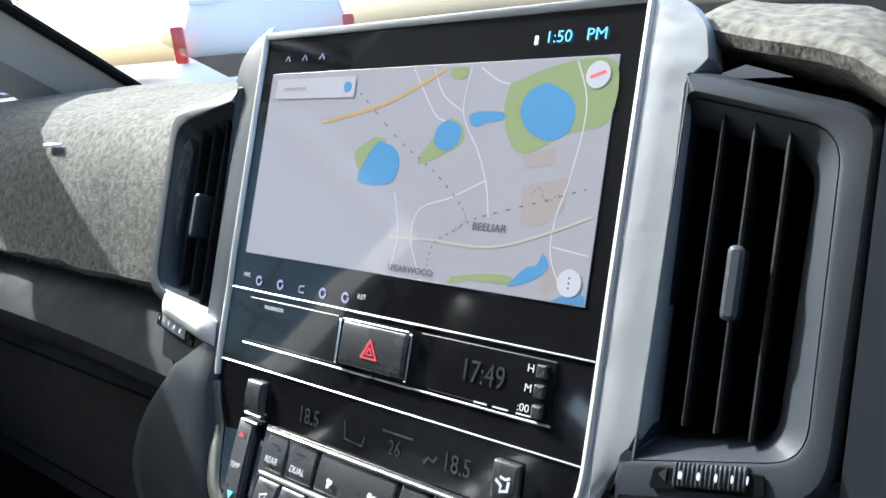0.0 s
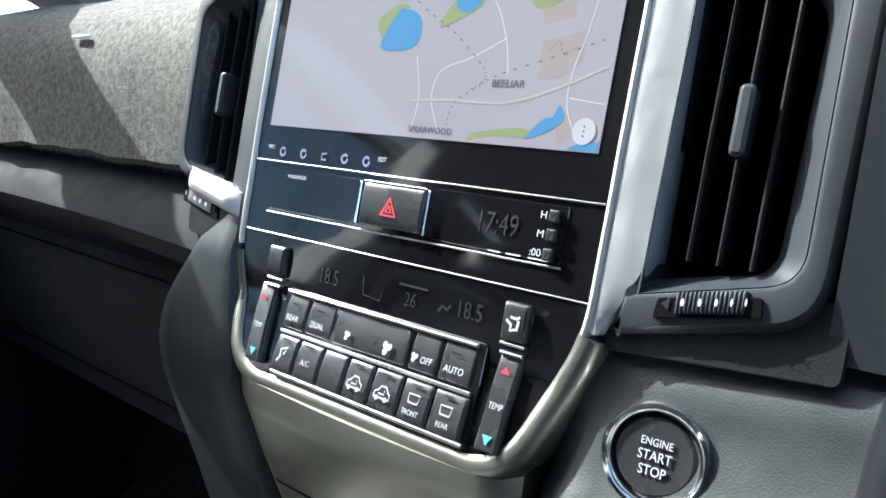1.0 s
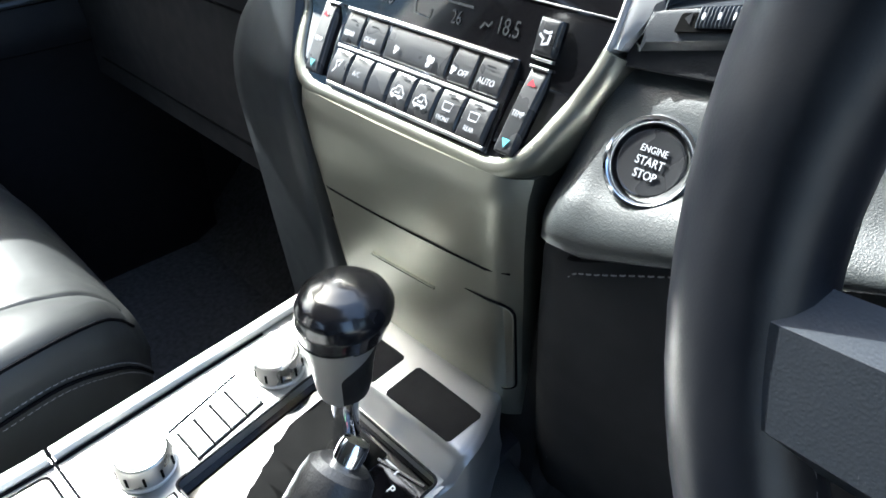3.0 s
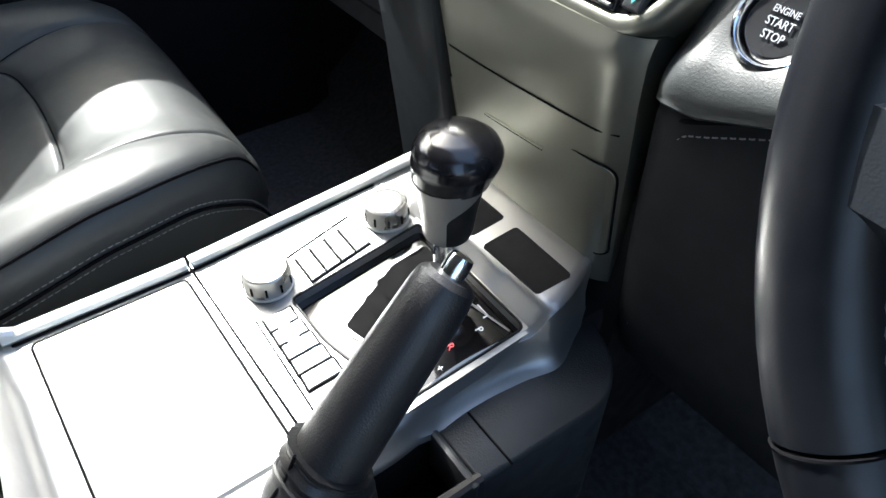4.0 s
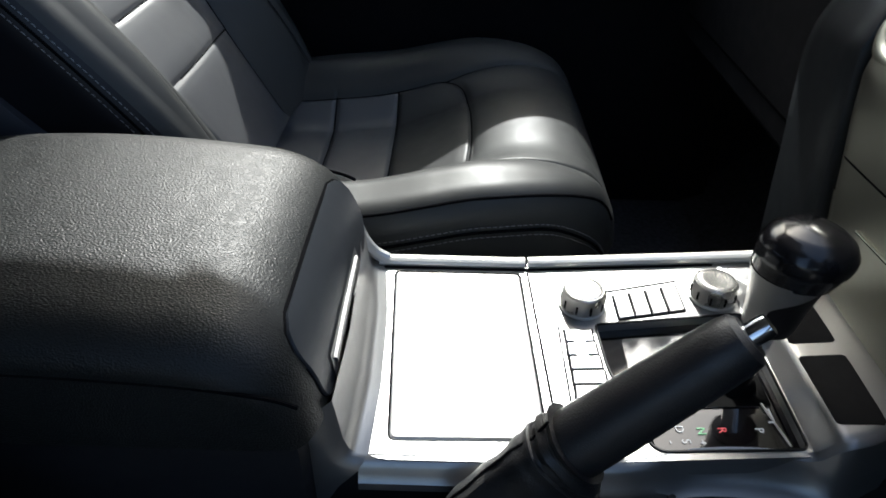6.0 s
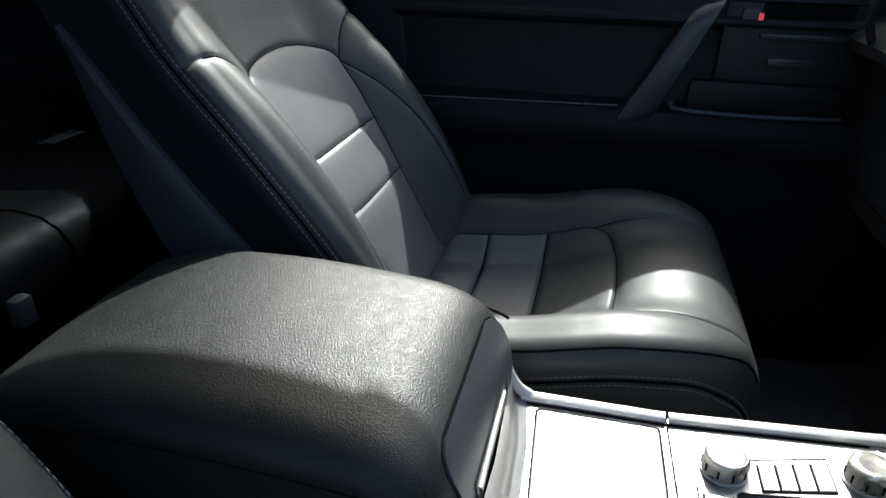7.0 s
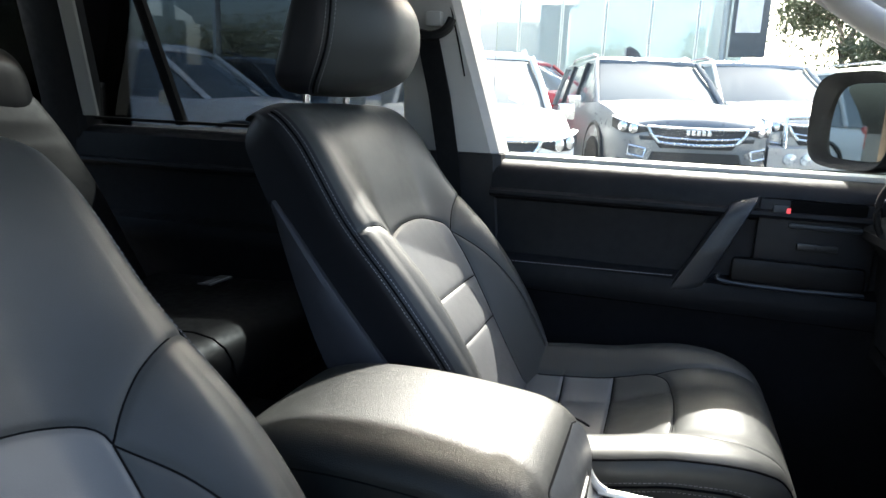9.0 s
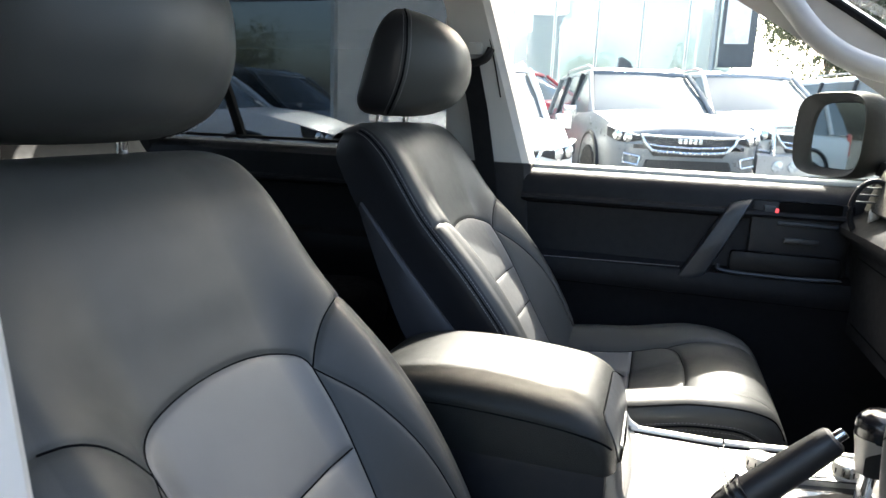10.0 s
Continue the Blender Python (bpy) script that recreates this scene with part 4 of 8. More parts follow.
def low_half(z, s):
    return lerp([0.48, 0.55, 0.60, 0.66, 0.70, 0.742], [0.094, 0.097, 0.0990, 0.100, 0.101, 0.122], z) if s > 0 else lerp([0.48, 0.55, 0.60, 0.66, 0.70, 0.742], [0.078, 0.082, 0.087, 0.096, 0.104, 0.122], z)


def on_low(x, z, h=0.0):
    xm, w = (x, low_half(z, x))
    edge = max(0.0, (abs(x) - (w - 0.018)) / 0.018)
    return Vector((x, lerp(LZ, LY, z) + 0.010 * edge ** 2 - 0.004 * (1 - (x / 0.11) ** 2) - h, z))


loops = []
for z in np.linspace(0.484, 0.682, 30):
    a, b = -low_half(z, -1), low_half(z, 1)
    loops.append([Vector((a - 0.004, 0.03, z))] + [on_low(a + (b - a) * k / 30, z) for k in range(31)] + [Vector((b + 0.004, 0.03, z))])
part("lower_panel", skin(loops), CHAMPAGNE, stack, "satin champagne lower panel")
drawer = [(-0.0795, 0.583), (0.0960, 0.598), (0.0935, 0.515), (-0.0720, 0.497)]
ring = rounded(drawer, [0.004, 0.014, 0.006, 0.006], 6)
dr = part("drawer", slab(ring, on_low, -0.004, 0.0012, 0.0010), CHAMPAGNE, stack, "champagne drawer front with slot grip")
part("drawer_gap", tube([on_low(u, v, 0.0004) for u, v in ring + ring[:2]], 0.0009, 6, up=(0, 1, 0)), SEAM, stack)
part("grip_slot", slab(rounded([(-0.028, 0.5752), (0.036, 0.5797), (0.036, 0.5808), (-0.028, 0.5763)], 0.0005, 3), on_low, 0.0, 0.0020, 0.0004), CHAMPAGNE, dr)
part("grip_shadow_gap", tube([on_low(x, 0.5748 + 0.0045 * (x + 0.028) / 0.064, 0.0012) for x in np.linspace(-0.028, 0.036, 10)], 0.0005, 5, up=(0, 1, 0)), SEAM, dr)
part("crease", tube([on_low(x, 0.616 + 0.05 * x, 0.0002) for x in np.linspace(-0.082, 0.094, 14)], 0.0008, 6, up=(0, 1, 0)), SEAM, stack)

# ---- vents ----


def vent(s):
    """An upright dash vent beside the stack; s: 1 on the driver's side, -1 on the passenger's."""
    v = thing("air_vent", (s * 0.168, 0.02, 0.77), "upright dashboard air vent with vertical vanes and sliding tab", "vent", "dashboard vents")
    put = lambda x, z, h: on_stack(s * x, z, h)  # noqa: E731
    if s > 0:
        # the slate surround runs on round the thumbwheel, the inner chamfer forms the ledge
        outer = rounded([(0.1275, 0.7485), (0.2065, 0.7668), (0.2075, 0.8990), (0.1345, 0.9165), (0.1330, 0.7690)], [0.002, 0.020, 0.012, 0.004, 0.002], 6)
        inner = rounded([(0.1335, 0.7672), (0.1955, 0.7818), (0.1940, 0.8905), (0.1390, 0.9035), (0.1390, 0.7745)], [0.001, 0.012, 0.012, 0.004, 0.001], 6)
        throat = rounded([(0.1402, 0.7745), (0.1850, 0.7842), (0.1868, 0.8830), (0.1393, 0.8960), (0.1396, 0.7790)], [0.001, 0.010, 0.012, 0.003, 0.001], 6)
    else:
        outer = rounded([(0.1370, 0.7700), (0.2030, 0.7850), (0.2050, 0.8990), (0.1345, 0.9165)], [0.006, 0.016, 0.012, 0.004], 6)
        inner = rounded([(0.1392, 0.7810), (0.1905, 0.7925), (0.1930, 0.8905), (0.1390, 0.9035)], [0.003, 0.012, 0.012, 0.004], 6)
        throat = rounded([(0.1394, 0.7835), (0.1852, 0.7970), (0.1868, 0.8830), (0.1393, 0.8960)], [0.002, 0.012, 0.012, 0.003], 6)
    top = 0.0 if s < 0 else 0.0024
    low = lambda u, w, h: h - top - 0.012 * min(1.0, max(0.0, (0.1480 - u) / 0.008)) * min(1.0, max(0.0, (0.905 - w) / 0.008)) * min(1.0, max(0.0, (w - 0.772) / 0.006))  # noqa: E731
    loops = [[put(u, w, h if h < -0.01 else low(u, w, h)) for u, w in pts] for pts, h in (
        (outer, -0.03), (outer, -0.006), (inset2d(outer, 0.0010), -0.0010), (inset2d(outer, 0.0040), 0.0022), (inset2d(inner, -0.0022), 0.0030), (inset2d(inner, -0.0006), 0.0024),
        (inset2d(inner, -0.0004), 0.0012), (inner, 0.0018), (throat, -0.0120), (throat, -0.04))]
    part("frame", skin(loops, caps=False), SLATE_PLASTIC, v, "slate satin vent frame")
    # a black sheet stands in for the darkness down the duct
    part("duct_dark", flat(inset2d(outer, 0.002), put, -0.036), VOID, v)
    for x in (0.1525, 0.1645, 0.1770):
        bm = bmesh.new()
        skin([[put(x - 0.0009, z, -0.006), put(x, z, -0.0050), put(x + 0.0009, z, -0.006), put(x + 0.0009, z, -0.034), put(x - 0.0009, z, -0.034)] for z in np.linspace(0.7835, 0.8985, 10)], bm=bm)
        part("vane", bm, HARD_PLASTIC, v)
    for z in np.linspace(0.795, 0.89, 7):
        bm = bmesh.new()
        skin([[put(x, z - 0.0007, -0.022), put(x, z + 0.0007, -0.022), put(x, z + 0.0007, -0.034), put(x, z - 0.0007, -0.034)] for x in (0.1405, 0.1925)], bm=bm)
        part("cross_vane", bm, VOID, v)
    tab = rect(0.1615, 0.1675, 0.8235, 0.8500, 0.0028, 5)
    part("tab", slab(tab, put, -0.012, 0.0010, 0.0016), SLATE_PLASTIC, v, "satin sliding tab")
    # the band between bezel and vent, silver for the driver, darker for the passenger
    loops = []
    for z in np.linspace(0.7480, 0.9445, 60):
        xo = lerp([0.748, 0.76, 0.78, 0.895, 0.910, 0.917, 0.930, 0.939, 0.9445], [0.124, 0.131, 0.1398, 0.1390, 0.1385, 0.1465, 0.1440, 0.137, 0.128], z)
        loops.append([put(0.1185, z, -0.012), put(0.1185, z, 0.0006), put(0.1215, z, 0.0012), put(0.1215 + (xo - 0.1215) * 0.5, z, -0.0004), put(xo - 0.002, z, -0.0011), put(xo, z, -0.0060), put(xo, z, -0.02)])
    part("silver_band" if s > 0 else "dark_band", skin(loops), BAND if s > 0 else SLATE_PLASTIC, v, "satin silver band" if s > 0 else "darker band beside the bezel")
    # below: the passenger's ledge, coloured silver as if sunlit, and the airflow wheel
    if s < 0:
        loops = []
        for k in range(25):
            x = 0.1245 + 0.0555 * k / 24
            zc = 0.7715 + (x - 0.1245) * 0.205
            e = min(1.0, 0.25 + k / 5, 0.35 + (24 - k) / 5)
            loops.append([put(x, zc - 0.0075, -0.02), put(x, zc - 0.0075, 0.0005), put(x, zc - 0.0068, 0.0040 * e), put(x, zc - 0.0045, 0.0068 * e), put(x, zc - 0.001, 0.0078 * e), put(x, zc + 0.003, 0.0062 * e), put(x, zc + 0.007, 0.0020), put(x, zc + 0.008, -0.02)])
        part("ledge", skin(loops), SILVER_PAD, v)
    if s > 0:
        part("lower_panel", slab(rounded([(0.1225, 0.7420), (0.2140, 0.7490), (0.2140, 0.7800), (0.1262, 0.7560)], [0.003, 0.004, 0.004, 0.003], 4), put, -0.03, -0.0045, 0.0008), DASH_BLACK, v, "matt black panel under the vent")
    else:
        part("wheel_housing", slab(rounded([(0.1225, 0.7440), (0.176, 0.75), (0.178, 0.776), (0.1235, 0.7660)], [0.003, 0.003, 0.006, 0.004], 4), put, -0.03, 0.0006, 0.0005), HARD_PLASTIC, v)
    slot = rounded([(0.1445, 0.7600), (0.1850, 0.7678), (0.1840, 0.7752), (0.1455, 0.7680)], 0.0015, 3)
    # black plate for the shade inside the slot
    part("wheel_slot", slab(slot, put, 0.0, 0.0014, 0.0003), VOID, v)
    ridge = []
    for k in range(33):
        x = 0.1530 + 0.0008 * k
        h, dz = (0.0034 if k % 2 else 0.0027) - 0.00005 * abs(k - 16), (x - 0.153) * 0.19
        ridge.append([put(x, 0.7632 + dz, 0.0), put(x, 0.7632 + dz, h - 0.0008), put(x, 0.7645 + dz, h), put(x, 0.7702 + dz, h), put(x, 0.7715 + dz, h - 0.0008), put(x, 0.7715 + dz, 0.0)])
    bm = skin(ridge)
    # the passenger's wheel is paler, sunlight put into its colour
    wheel = part("airflow_wheel", bm, SILVER_PAD if s < 0 else SLATE_PLASTIC, v, "ribbed airflow thumbwheel")
    for k, x in enumerate((0.1560, 0.1625, 0.1685, 0.1740, 0.1790)):
        part("wheel_mark", flat([(x + 0.0008 * (1 - 0.12 * k) * math.cos(a), 0.7675 + (x - 0.153) * 0.19 + 0.0015 * math.sin(a)) for a in np.linspace(0, 2 * math.pi, 12)[:-1]], put, 0.0038), PRINT, wheel)
    part("wheel_mark", flat([(0.1475, 0.7660), (0.1505, 0.7690), (0.1505, 0.7640)], put, 0.0018), PRINT_DIM, v)
    return v


vent(1)
vent(-1)

# ---- centre console ----
console = thing("centre_console", (0, -0.30, 0.12), "silver and black centre console between the front seats", "console")


def deck_z(y):
    if y > -0.112:
        return lerp([-0.130, -0.112, -0.107, -0.105, -0.0975, -0.0945, -0.091, -0.050, -0.030], [0.4785, 0.4799, 0.4806, 0.4820, 0.4935, 0.4968, 0.4982, 0.506, 0.507], y)
    return lerp([-0.45, -0.285, -0.106, -0.092, -0.05, -0.03], [0.467, 0.4675, 0.4802, 0.497, 0.506, 0.507], y)


def on_deck(x, y, h=0.0):
    return Vector((x, y, deck_z(y) + h))


def plate_with_hole(name, outer, holes, put, h, depth, material, parent, label=""):
    bm = bmesh.new()
    edges, rings = [], []
    for pts in (outer, *holes):
        vs = [bm.verts.new(put(u, v, h)) for u, v in pts]
        rings.append(pts)
        edges += [bm.edges.new((vs[i - 1], vs[i])) for i in range(len(vs))]
    bmesh.ops.triangle_fill(bm, use_beauty=True, use_dissolve=False, edges=edges)
    for n, pts in enumerate(rings):
        d = 0.0008 if n == 0 else -0.0008
        skin([[put(u, v, h) for u, v in pts + pts[:1]], [put(u, v, h - depth) for u, v in pts + pts[:1]]], closed=False, caps=False, bm=bm)
    bmesh.ops.remove_doubles(bm, verts=bm.verts[:], dist=1e-5)
    return part(name, bm, material, parent, label)


def edge_x(y):
    return spline([-0.413, -0.300, -0.212, -0.188, -0.120, -0.090, -0.060, -0.034], [0.0985, 0.0985, 0.0985, 0.0930, 0.0945, 0.1000, 0.0920, 0.0780], y)


def rail_z(y):
    return min(deck_z(y), 0.4785 + (y + 0.13) * 0.08) if y > -0.13 else deck_z(y)


# rear deck round the lid
rear = rounded([(-0.1200, -0.4120), (0.0985, -0.4060), (0.0985, -0.2705), (-0.1200, -0.2790)], [0.004, 0.02, 0.002, 0.002], 5)
lid_gap = rounded([(-0.1055, -0.3985), (0.0835, -0.3885), (0.0812, -0.2768), (-0.1060, -0.2835)], 0.007, 5)
plate_with_hole("rear_deck", rear, [lid_gap], on_deck, 0.0, 0.012, SILVER_DECK, console, "satin silver surround")
part("lid_gap", flat(lid_gap, on_deck, -0.004), SEAM, console)
lid = part("cup_holder_lid", slab(inset2d(lid_gap, 0.0019), on_deck, -0.004, 0.0006, 0.0014), SILVER_PAD, console, "smooth pale silver cup holder lid")
part("lid_grip", slab(rounded([(-0.006, -0.3055), (0.040, -0.3030), (0.040, -0.3020), (-0.006, -0.3045)], 0.0004, 3), on_deck, 0.0004, 0.0012, 0.0002), SILVER_DECK, lid)
# front deck with the gear gate
front = rounded([(-0.1200, -0.2770), (0.0985, -0.2685), (0.0960, -0.1060), (-0.1180, -0.1060)], 0.002, 3)
gate = rounded([(-0.0350, -0.2280), (0.0150, -0.2260), (0.0905, -0.2080), (0.0905, -0.1080), (-0.0440, -0.1075)], [0.005, 0.01, 0.01, 0.006, 0.006], 5)
plate_with_hole("front_deck", front, [gate], on_deck, 0.0, 0.016, SILVER_DECK, console, "satin silver gear surround")
gate_plate = part("gate_plate", flat(inset2d(gate, -0.002), on_deck, -0.0085), PIANO, console, "gloss black gear gate plate")
part("gate_rim", tube([on_deck(u, v, 0.0004) for u, v in gate + gate[:2]], 0.0011, 6), HARD_PLASTIC, console)
# the stepped gate slot, flat black faces painted for the dark opening
bm = flat(rounded([(0.006, -0.205), (0.047, -0.194), (0.047, -0.114), (-0.026, -0.114), (-0.024, -0.146)], 0.003, 4), on_deck, -0.0071)
for tip, y0, y1 in ((-0.018, -0.166, -0.152), (-0.009, -0.181, -0.168), (-0.001, -0.196, -0.184)):
    flat(rounded([(tip, y0), (0.020, y0 - 0.004), (0.020, y1 + 0.004), (tip, y1)], [0.005, 0.001, 0.001, 0.005], 5), on_deck, -0.0070, bm)
part("gate_slot", bm, VOID, console, "stepped gear slot, flat black for the dark opening")
label_plate = part("gear_label", slab(rounded([(0.0540, -0.2050), (0.0850, -0.2050), (0.0850, -0.1200), (0.0540, -0.1200)], 0.003, 4), on_deck, -0.0085, -0.0066, 0.0006), PIANO, console, "gloss gear position scale")
for word, y, x, m in (("P", -0.1310, 0.069, PRINT), ("R", -0.1560, 0.0685, PRINT_RED), ("N", -0.1705, 0.0690, PRINT_GREEN), ("D", -0.1850, 0.0670, PRINT), ("S", -0.1830, 0.0775, PRINT), ("+", -0.1720, 0.0790, PRINT), ("-", -0.1930, 0.0780, PRINT)):
    writing("gear_letter", word, 0.0085, on_deck(x, y, -0.0060), (1, 0, 0), (0, 1, 0.07), m, label_plate)
for a, b in (((0.050, -0.118), (0.062, -0.118)), ((0.062, -0.118), (0.062, -0.122))):
    part("scale_line", tube([on_deck(*a, -0.0062), on_deck(*b, -0.0062)], 0.0006, 5), PRINT, label_plate)
part("slot_plate", slab(rounded([(-0.026, -0.207), (0.014, -0.208), (0.046, -0.194), (0.047, -0.114), (-0.030, -0.114)], 0.004, 4), on_deck, -0.0084, -0.0078, 0.0003), SMOKED, console, "polished plate round the gear slot")
part("release_slot", tube([on_deck(0.045, -0.121, -0.0066), on_deck(0.083, -0.114, -0.0066)], 0.0010, 6), CHROME, console)
# bridge in front of the gate with two rubber mats
loops = []
for y in np.linspace(-0.1060, -0.0340, 40):
    xr = edge_x(y)
    loops.append([(-0.118, y, rail_z(y) - 0.02), (-0.118, y, rail_z(y)), (-0.090, y, rail_z(y)), (-0.06, y, deck_z(y)), (0.02, y, deck_z(y)), (xr - 0.010, y, deck_z(y)), (xr - 0.004, y, deck_z(y) - 0.0012), (xr, y, deck_z(y) - 0.0045), (xr + 0.0018, y, deck_z(y) - 0.010), (xr + 0.002, y, deck_z(y) - 0.02)])
part("bridge", skin(loops), SILVER_DECK, console, "satin silver bridge in front of the gear lever")
for pts in ([(0.0215, -0.0935), (0.0835, -0.0925), (0.0870, -0.0635), (0.0240, -0.0630)], [(-0.0480, -0.0940), (0.0085, -0.0936), (0.0110, -0.0632), (-0.0480, -0.0640)]):
    (ax, ay), (bx, by), (cx, cy), (dx, dy) = pts
    rows = []
    for t in np.linspace(0, 1, 15):
        e = 0.0018 * max(0.0, 1 - min(t, 1 - t) / 0.06) ** 2
        x0, x1, y0, y1 = ax + (dx - ax) * t + e, bx + (cx - bx) * t - e, ay + (dy - ay) * t, by + (cy - by) * t
        rows.append([on_deck(x0, y0, -0.003)] + [on_deck(x0 + (x1 - x0) * k / 8, y0 + (y1 - y0) * k / 8, 0.0010 if 0 < k < 8 else 0.0004) for k in range(9)] + [on_deck(x1, y1, -0.003)])
    part("rubber_mat", skin(rows), RUBBER, console, "black rubber inlay")
# far rail in two lengths
for y0, y1 in ((-0.413, -0.2795), (-0.2765, -0.040)):
    pts = [Vector((-0.1165, y, rail_z(y) + 0.0035)) for y in np.linspace(y0, y1, 14)]
    part("rail", tube(pts, 0.0062, 10, flat=0.8), SILVER, console, "rounded silver edge rail")
part("rail_gap", tube([Vector((-0.1095, y, rail_z(y) + 0.0004)) for y in np.linspace(-0.408, -0.112, 20)], 0.0014, 6), SEAM, console)
part("deck_gap", tube([on_deck(-0.114, -0.2780, 0.0007), on_deck(0.097, -0.2695, 0.0007)], 0.0010, 6), SEAM, console)
# the apron on the driver's side, set back beside the gate
loops = []
for y in np.linspace(-0.4060, -0.0420, 60):
    k = float(smoothstep(-0.212, -0.188, np.array(y)))
    e = float(smoothstep(-0.10, -0.06, np.array(y)))
    xt = edge_x(y)
    z = deck_z(y)
    xb = xt + 0.0085 + 0.0075 * k - 0.009 * e
    zb = 0.4500 - 0.0020 * k + 0.004 * e
    loops.append([(xt - 0.006, y, z - 0.010), (xt - 0.004, y, z + 0.0003), (xt - 0.001, y, z - 0.0006), (xt + 0.0015, y, z - 0.0026), (xt + 0.0034 - 0.0006 * k, y, z - 0.006 - 0.003 * k), (xt + (xb - xt) * (0.55 - 0.20 * k), y, z + (zb - z) * (0.52 + 0.14 * k)), (xt + (xb - xt) * (0.82 - 0.14 * k), y, z + (zb - z) * (0.80 + 0.06 * k)), (xb, y, zb + 0.0020), (xb + 0.0006, y, zb - 0.004), (xt - 0.006, y, zb - 0.004)])
part("apron", skin(loops), SILVER_DECK, console, "satin silver side apron")


def dial(x, y, name, label):
    d = thing(name, (x, y, deck_z(y)), label, "dial", "console dials")
    m = Matrix.Translation(on_deck(x, y))
    part("skirt", revolve([(0.0, 0.0), (0.0200, 0.0), (0.0196, 0.0015), (0.0180, 0.0020), (0.0, 0.0020)], m, 36), SILVER, d)
    part("knurl", revolve([(0.0, 0.002), (0.0186, 0.002), (0.0184, 0.0140), (0.0176, 0.0168), (0.0160, 0.0180), (0.0, 0.0180)], m, 40), KNOB_METAL, d, "satin metal ring")
    part("cap", revolve([(0.0, 0.0172), (0.0152, 0.0172), (0.0150, 0.0184), (0.0140, 0.0188), (0.0100, 0.0185), (0.0, 0.0183)], m, 36), CAP_METAL, d, "brushed metal cap")
    for k in range(10):
        a = 2 * math.pi * k / 10 + 0.2
        c = m @ Vector((0.0186 * math.cos(a), 0.0186 * math.sin(a), 0.0080))
        # notches are black blocks, their shade put into the colour
        part("notch", box((0, 0, 0), (0.0012, 0.0016, 0.0075), 0.0, Matrix.Translation(c) @ Matrix.Rotation(a, 4, "Z")), VOID, d)
    return d


dial(-0.0600, -0.2350, "terrain_dial", "silver rotary dial with notched rim on the console")
dial(-0.0670, -0.1245, "drive_dial", "silver rotary dial beside the gear lever")


def deck_key(pts, gap=0.0008):
    part("key_bed", flat(inset2d(pts, -0.0006), on_deck, 0.0007), SEAM, console)
    part("console_key", slab(inset2d(pts, gap), on_deck, 0.0005, 0.0021, 0.0007), SILVER_DECK, console, "flat silver console key")


for k in range(4):
    y0, y1 = -0.2080 + 0.0142 * k, -0.2080 + 0.0142 * (k + 1)
    deck_key([(-0.0700 - 0.003 * k, y0), (-0.0700 - 0.003 * (k + 1), y1), (-0.0395 - 0.0022 * (k + 1), y1), (-0.0395 - 0.0022 * k, y0)][::-1])
part("key_light", slab(rect(-0.0590, -0.0560, -0.2040, -0.1980, 0.001), on_deck, 0.0018, 0.0028, 0.0004), SILVER, console)
for k in range(5):
    x0, x1 = -0.0290 + 0.0150 * k, -0.0290 + 0.0150 * (k + 1)
    deck_key([(x0, -0.2545 + 0.0002 * k), (x1, -0.2545), (x1, -0.2315 + 0.001 * k), (x0, -0.2315 + 0.001 * k)])
    if k in (0, 1):
        part("key_light", slab(rect(x1 - 0.0018, x1 + 0.0014, -0.2480, -0.2390, 0.001), on_deck, 0.0018, 0.0028, 0.0004), SILVER, console)
part("key_groove", tube([on_deck(-0.036, -0.2580, 0.0004), on_deck(0.060, -0.2580, 0.0004)], 0.0008, 5), SEAM, console)
part("key_groove", tube([on_deck(-0.076, -0.2120, 0.0004), on_deck(-0.088, -0.1500, 0.0004)], 0.0008, 5), SEAM, console)
part("rubber_switch", box((0.0800, -0.2420, 0.4790), (0.022, 0.026, 0.016), 0.004), HARD_PLASTIC, console, "black rocker switch")

# black base of the console
part("console_body", box((-0.010, -0.41, 0.285), (0.215, 0.80, 0.345), 0.012), SOFT_PLASTIC, console, "black console sides")
wall_top = lambda y: lerp([-0.82, -0.45, -0.35, -0.05, 0.0], [0.425, 0.444, 0.452, 0.452, 0.45], y)  # noqa: E731
part("side_wall", skin([[(0.138, y, 0.12), (0.154, y, 0.12), (0.1550, y, wall_top(y) - 0.005), (0.1535, y, wall_top(y) - 0.0014), (0.1505, y, wall_top(y)), (0.1470, y, wall_top(y) - 0.0008), (0.1450, y, wall_top(y) - 0.004), (0.143, y, 0.36), (0.138, y, 0.36)] for y in np.linspace(-0.80, -0.19, 24)]), SOFT_PLASTIC, console, "black grained outer wall")
# floor blackened for the shade deep in the well
part("brake_well", box((0.128, -0.30, 0.37), (0.054, 0.30, 0.02), 0.003), VOID, console)
TRAY = rounded([(0.094, -0.1955), (0.1530, -0.1930), (0.1560, -0.0800), (0.1270, -0.0480), (0.075, -0.0380), (0.080, -0.1000)], [0.002, 0.005, 0.030, 0.030, 0.004, 0.002], 7)
TRAY_PUT = lambda u, v, h: Vector((u, v, h))  # noqa: E731
tray = part("side_tray", skin([[TRAY_PUT(u, v, h) for u, v in inset2d(TRAY, d)] for d, h in ((0.0, 0.30), (0.0, 0.4435), (0.0006, 0.4470), (0.0016, 0.4490), (0.0030, 0.4498))]), TRAY_SKIN, console, "black leather-look side tray")
part("tray_lip", box((0.1300, -0.1965, 0.4300), (0.050, 0.006, 0.0430), 0.0026), TRAY_SKIN, tray)
part("tray_crease", tube([(0.108, -0.1690, 0.4500), (0.1545, -0.1682, 0.4496)], 0.0009, 5), SEAM, tray)

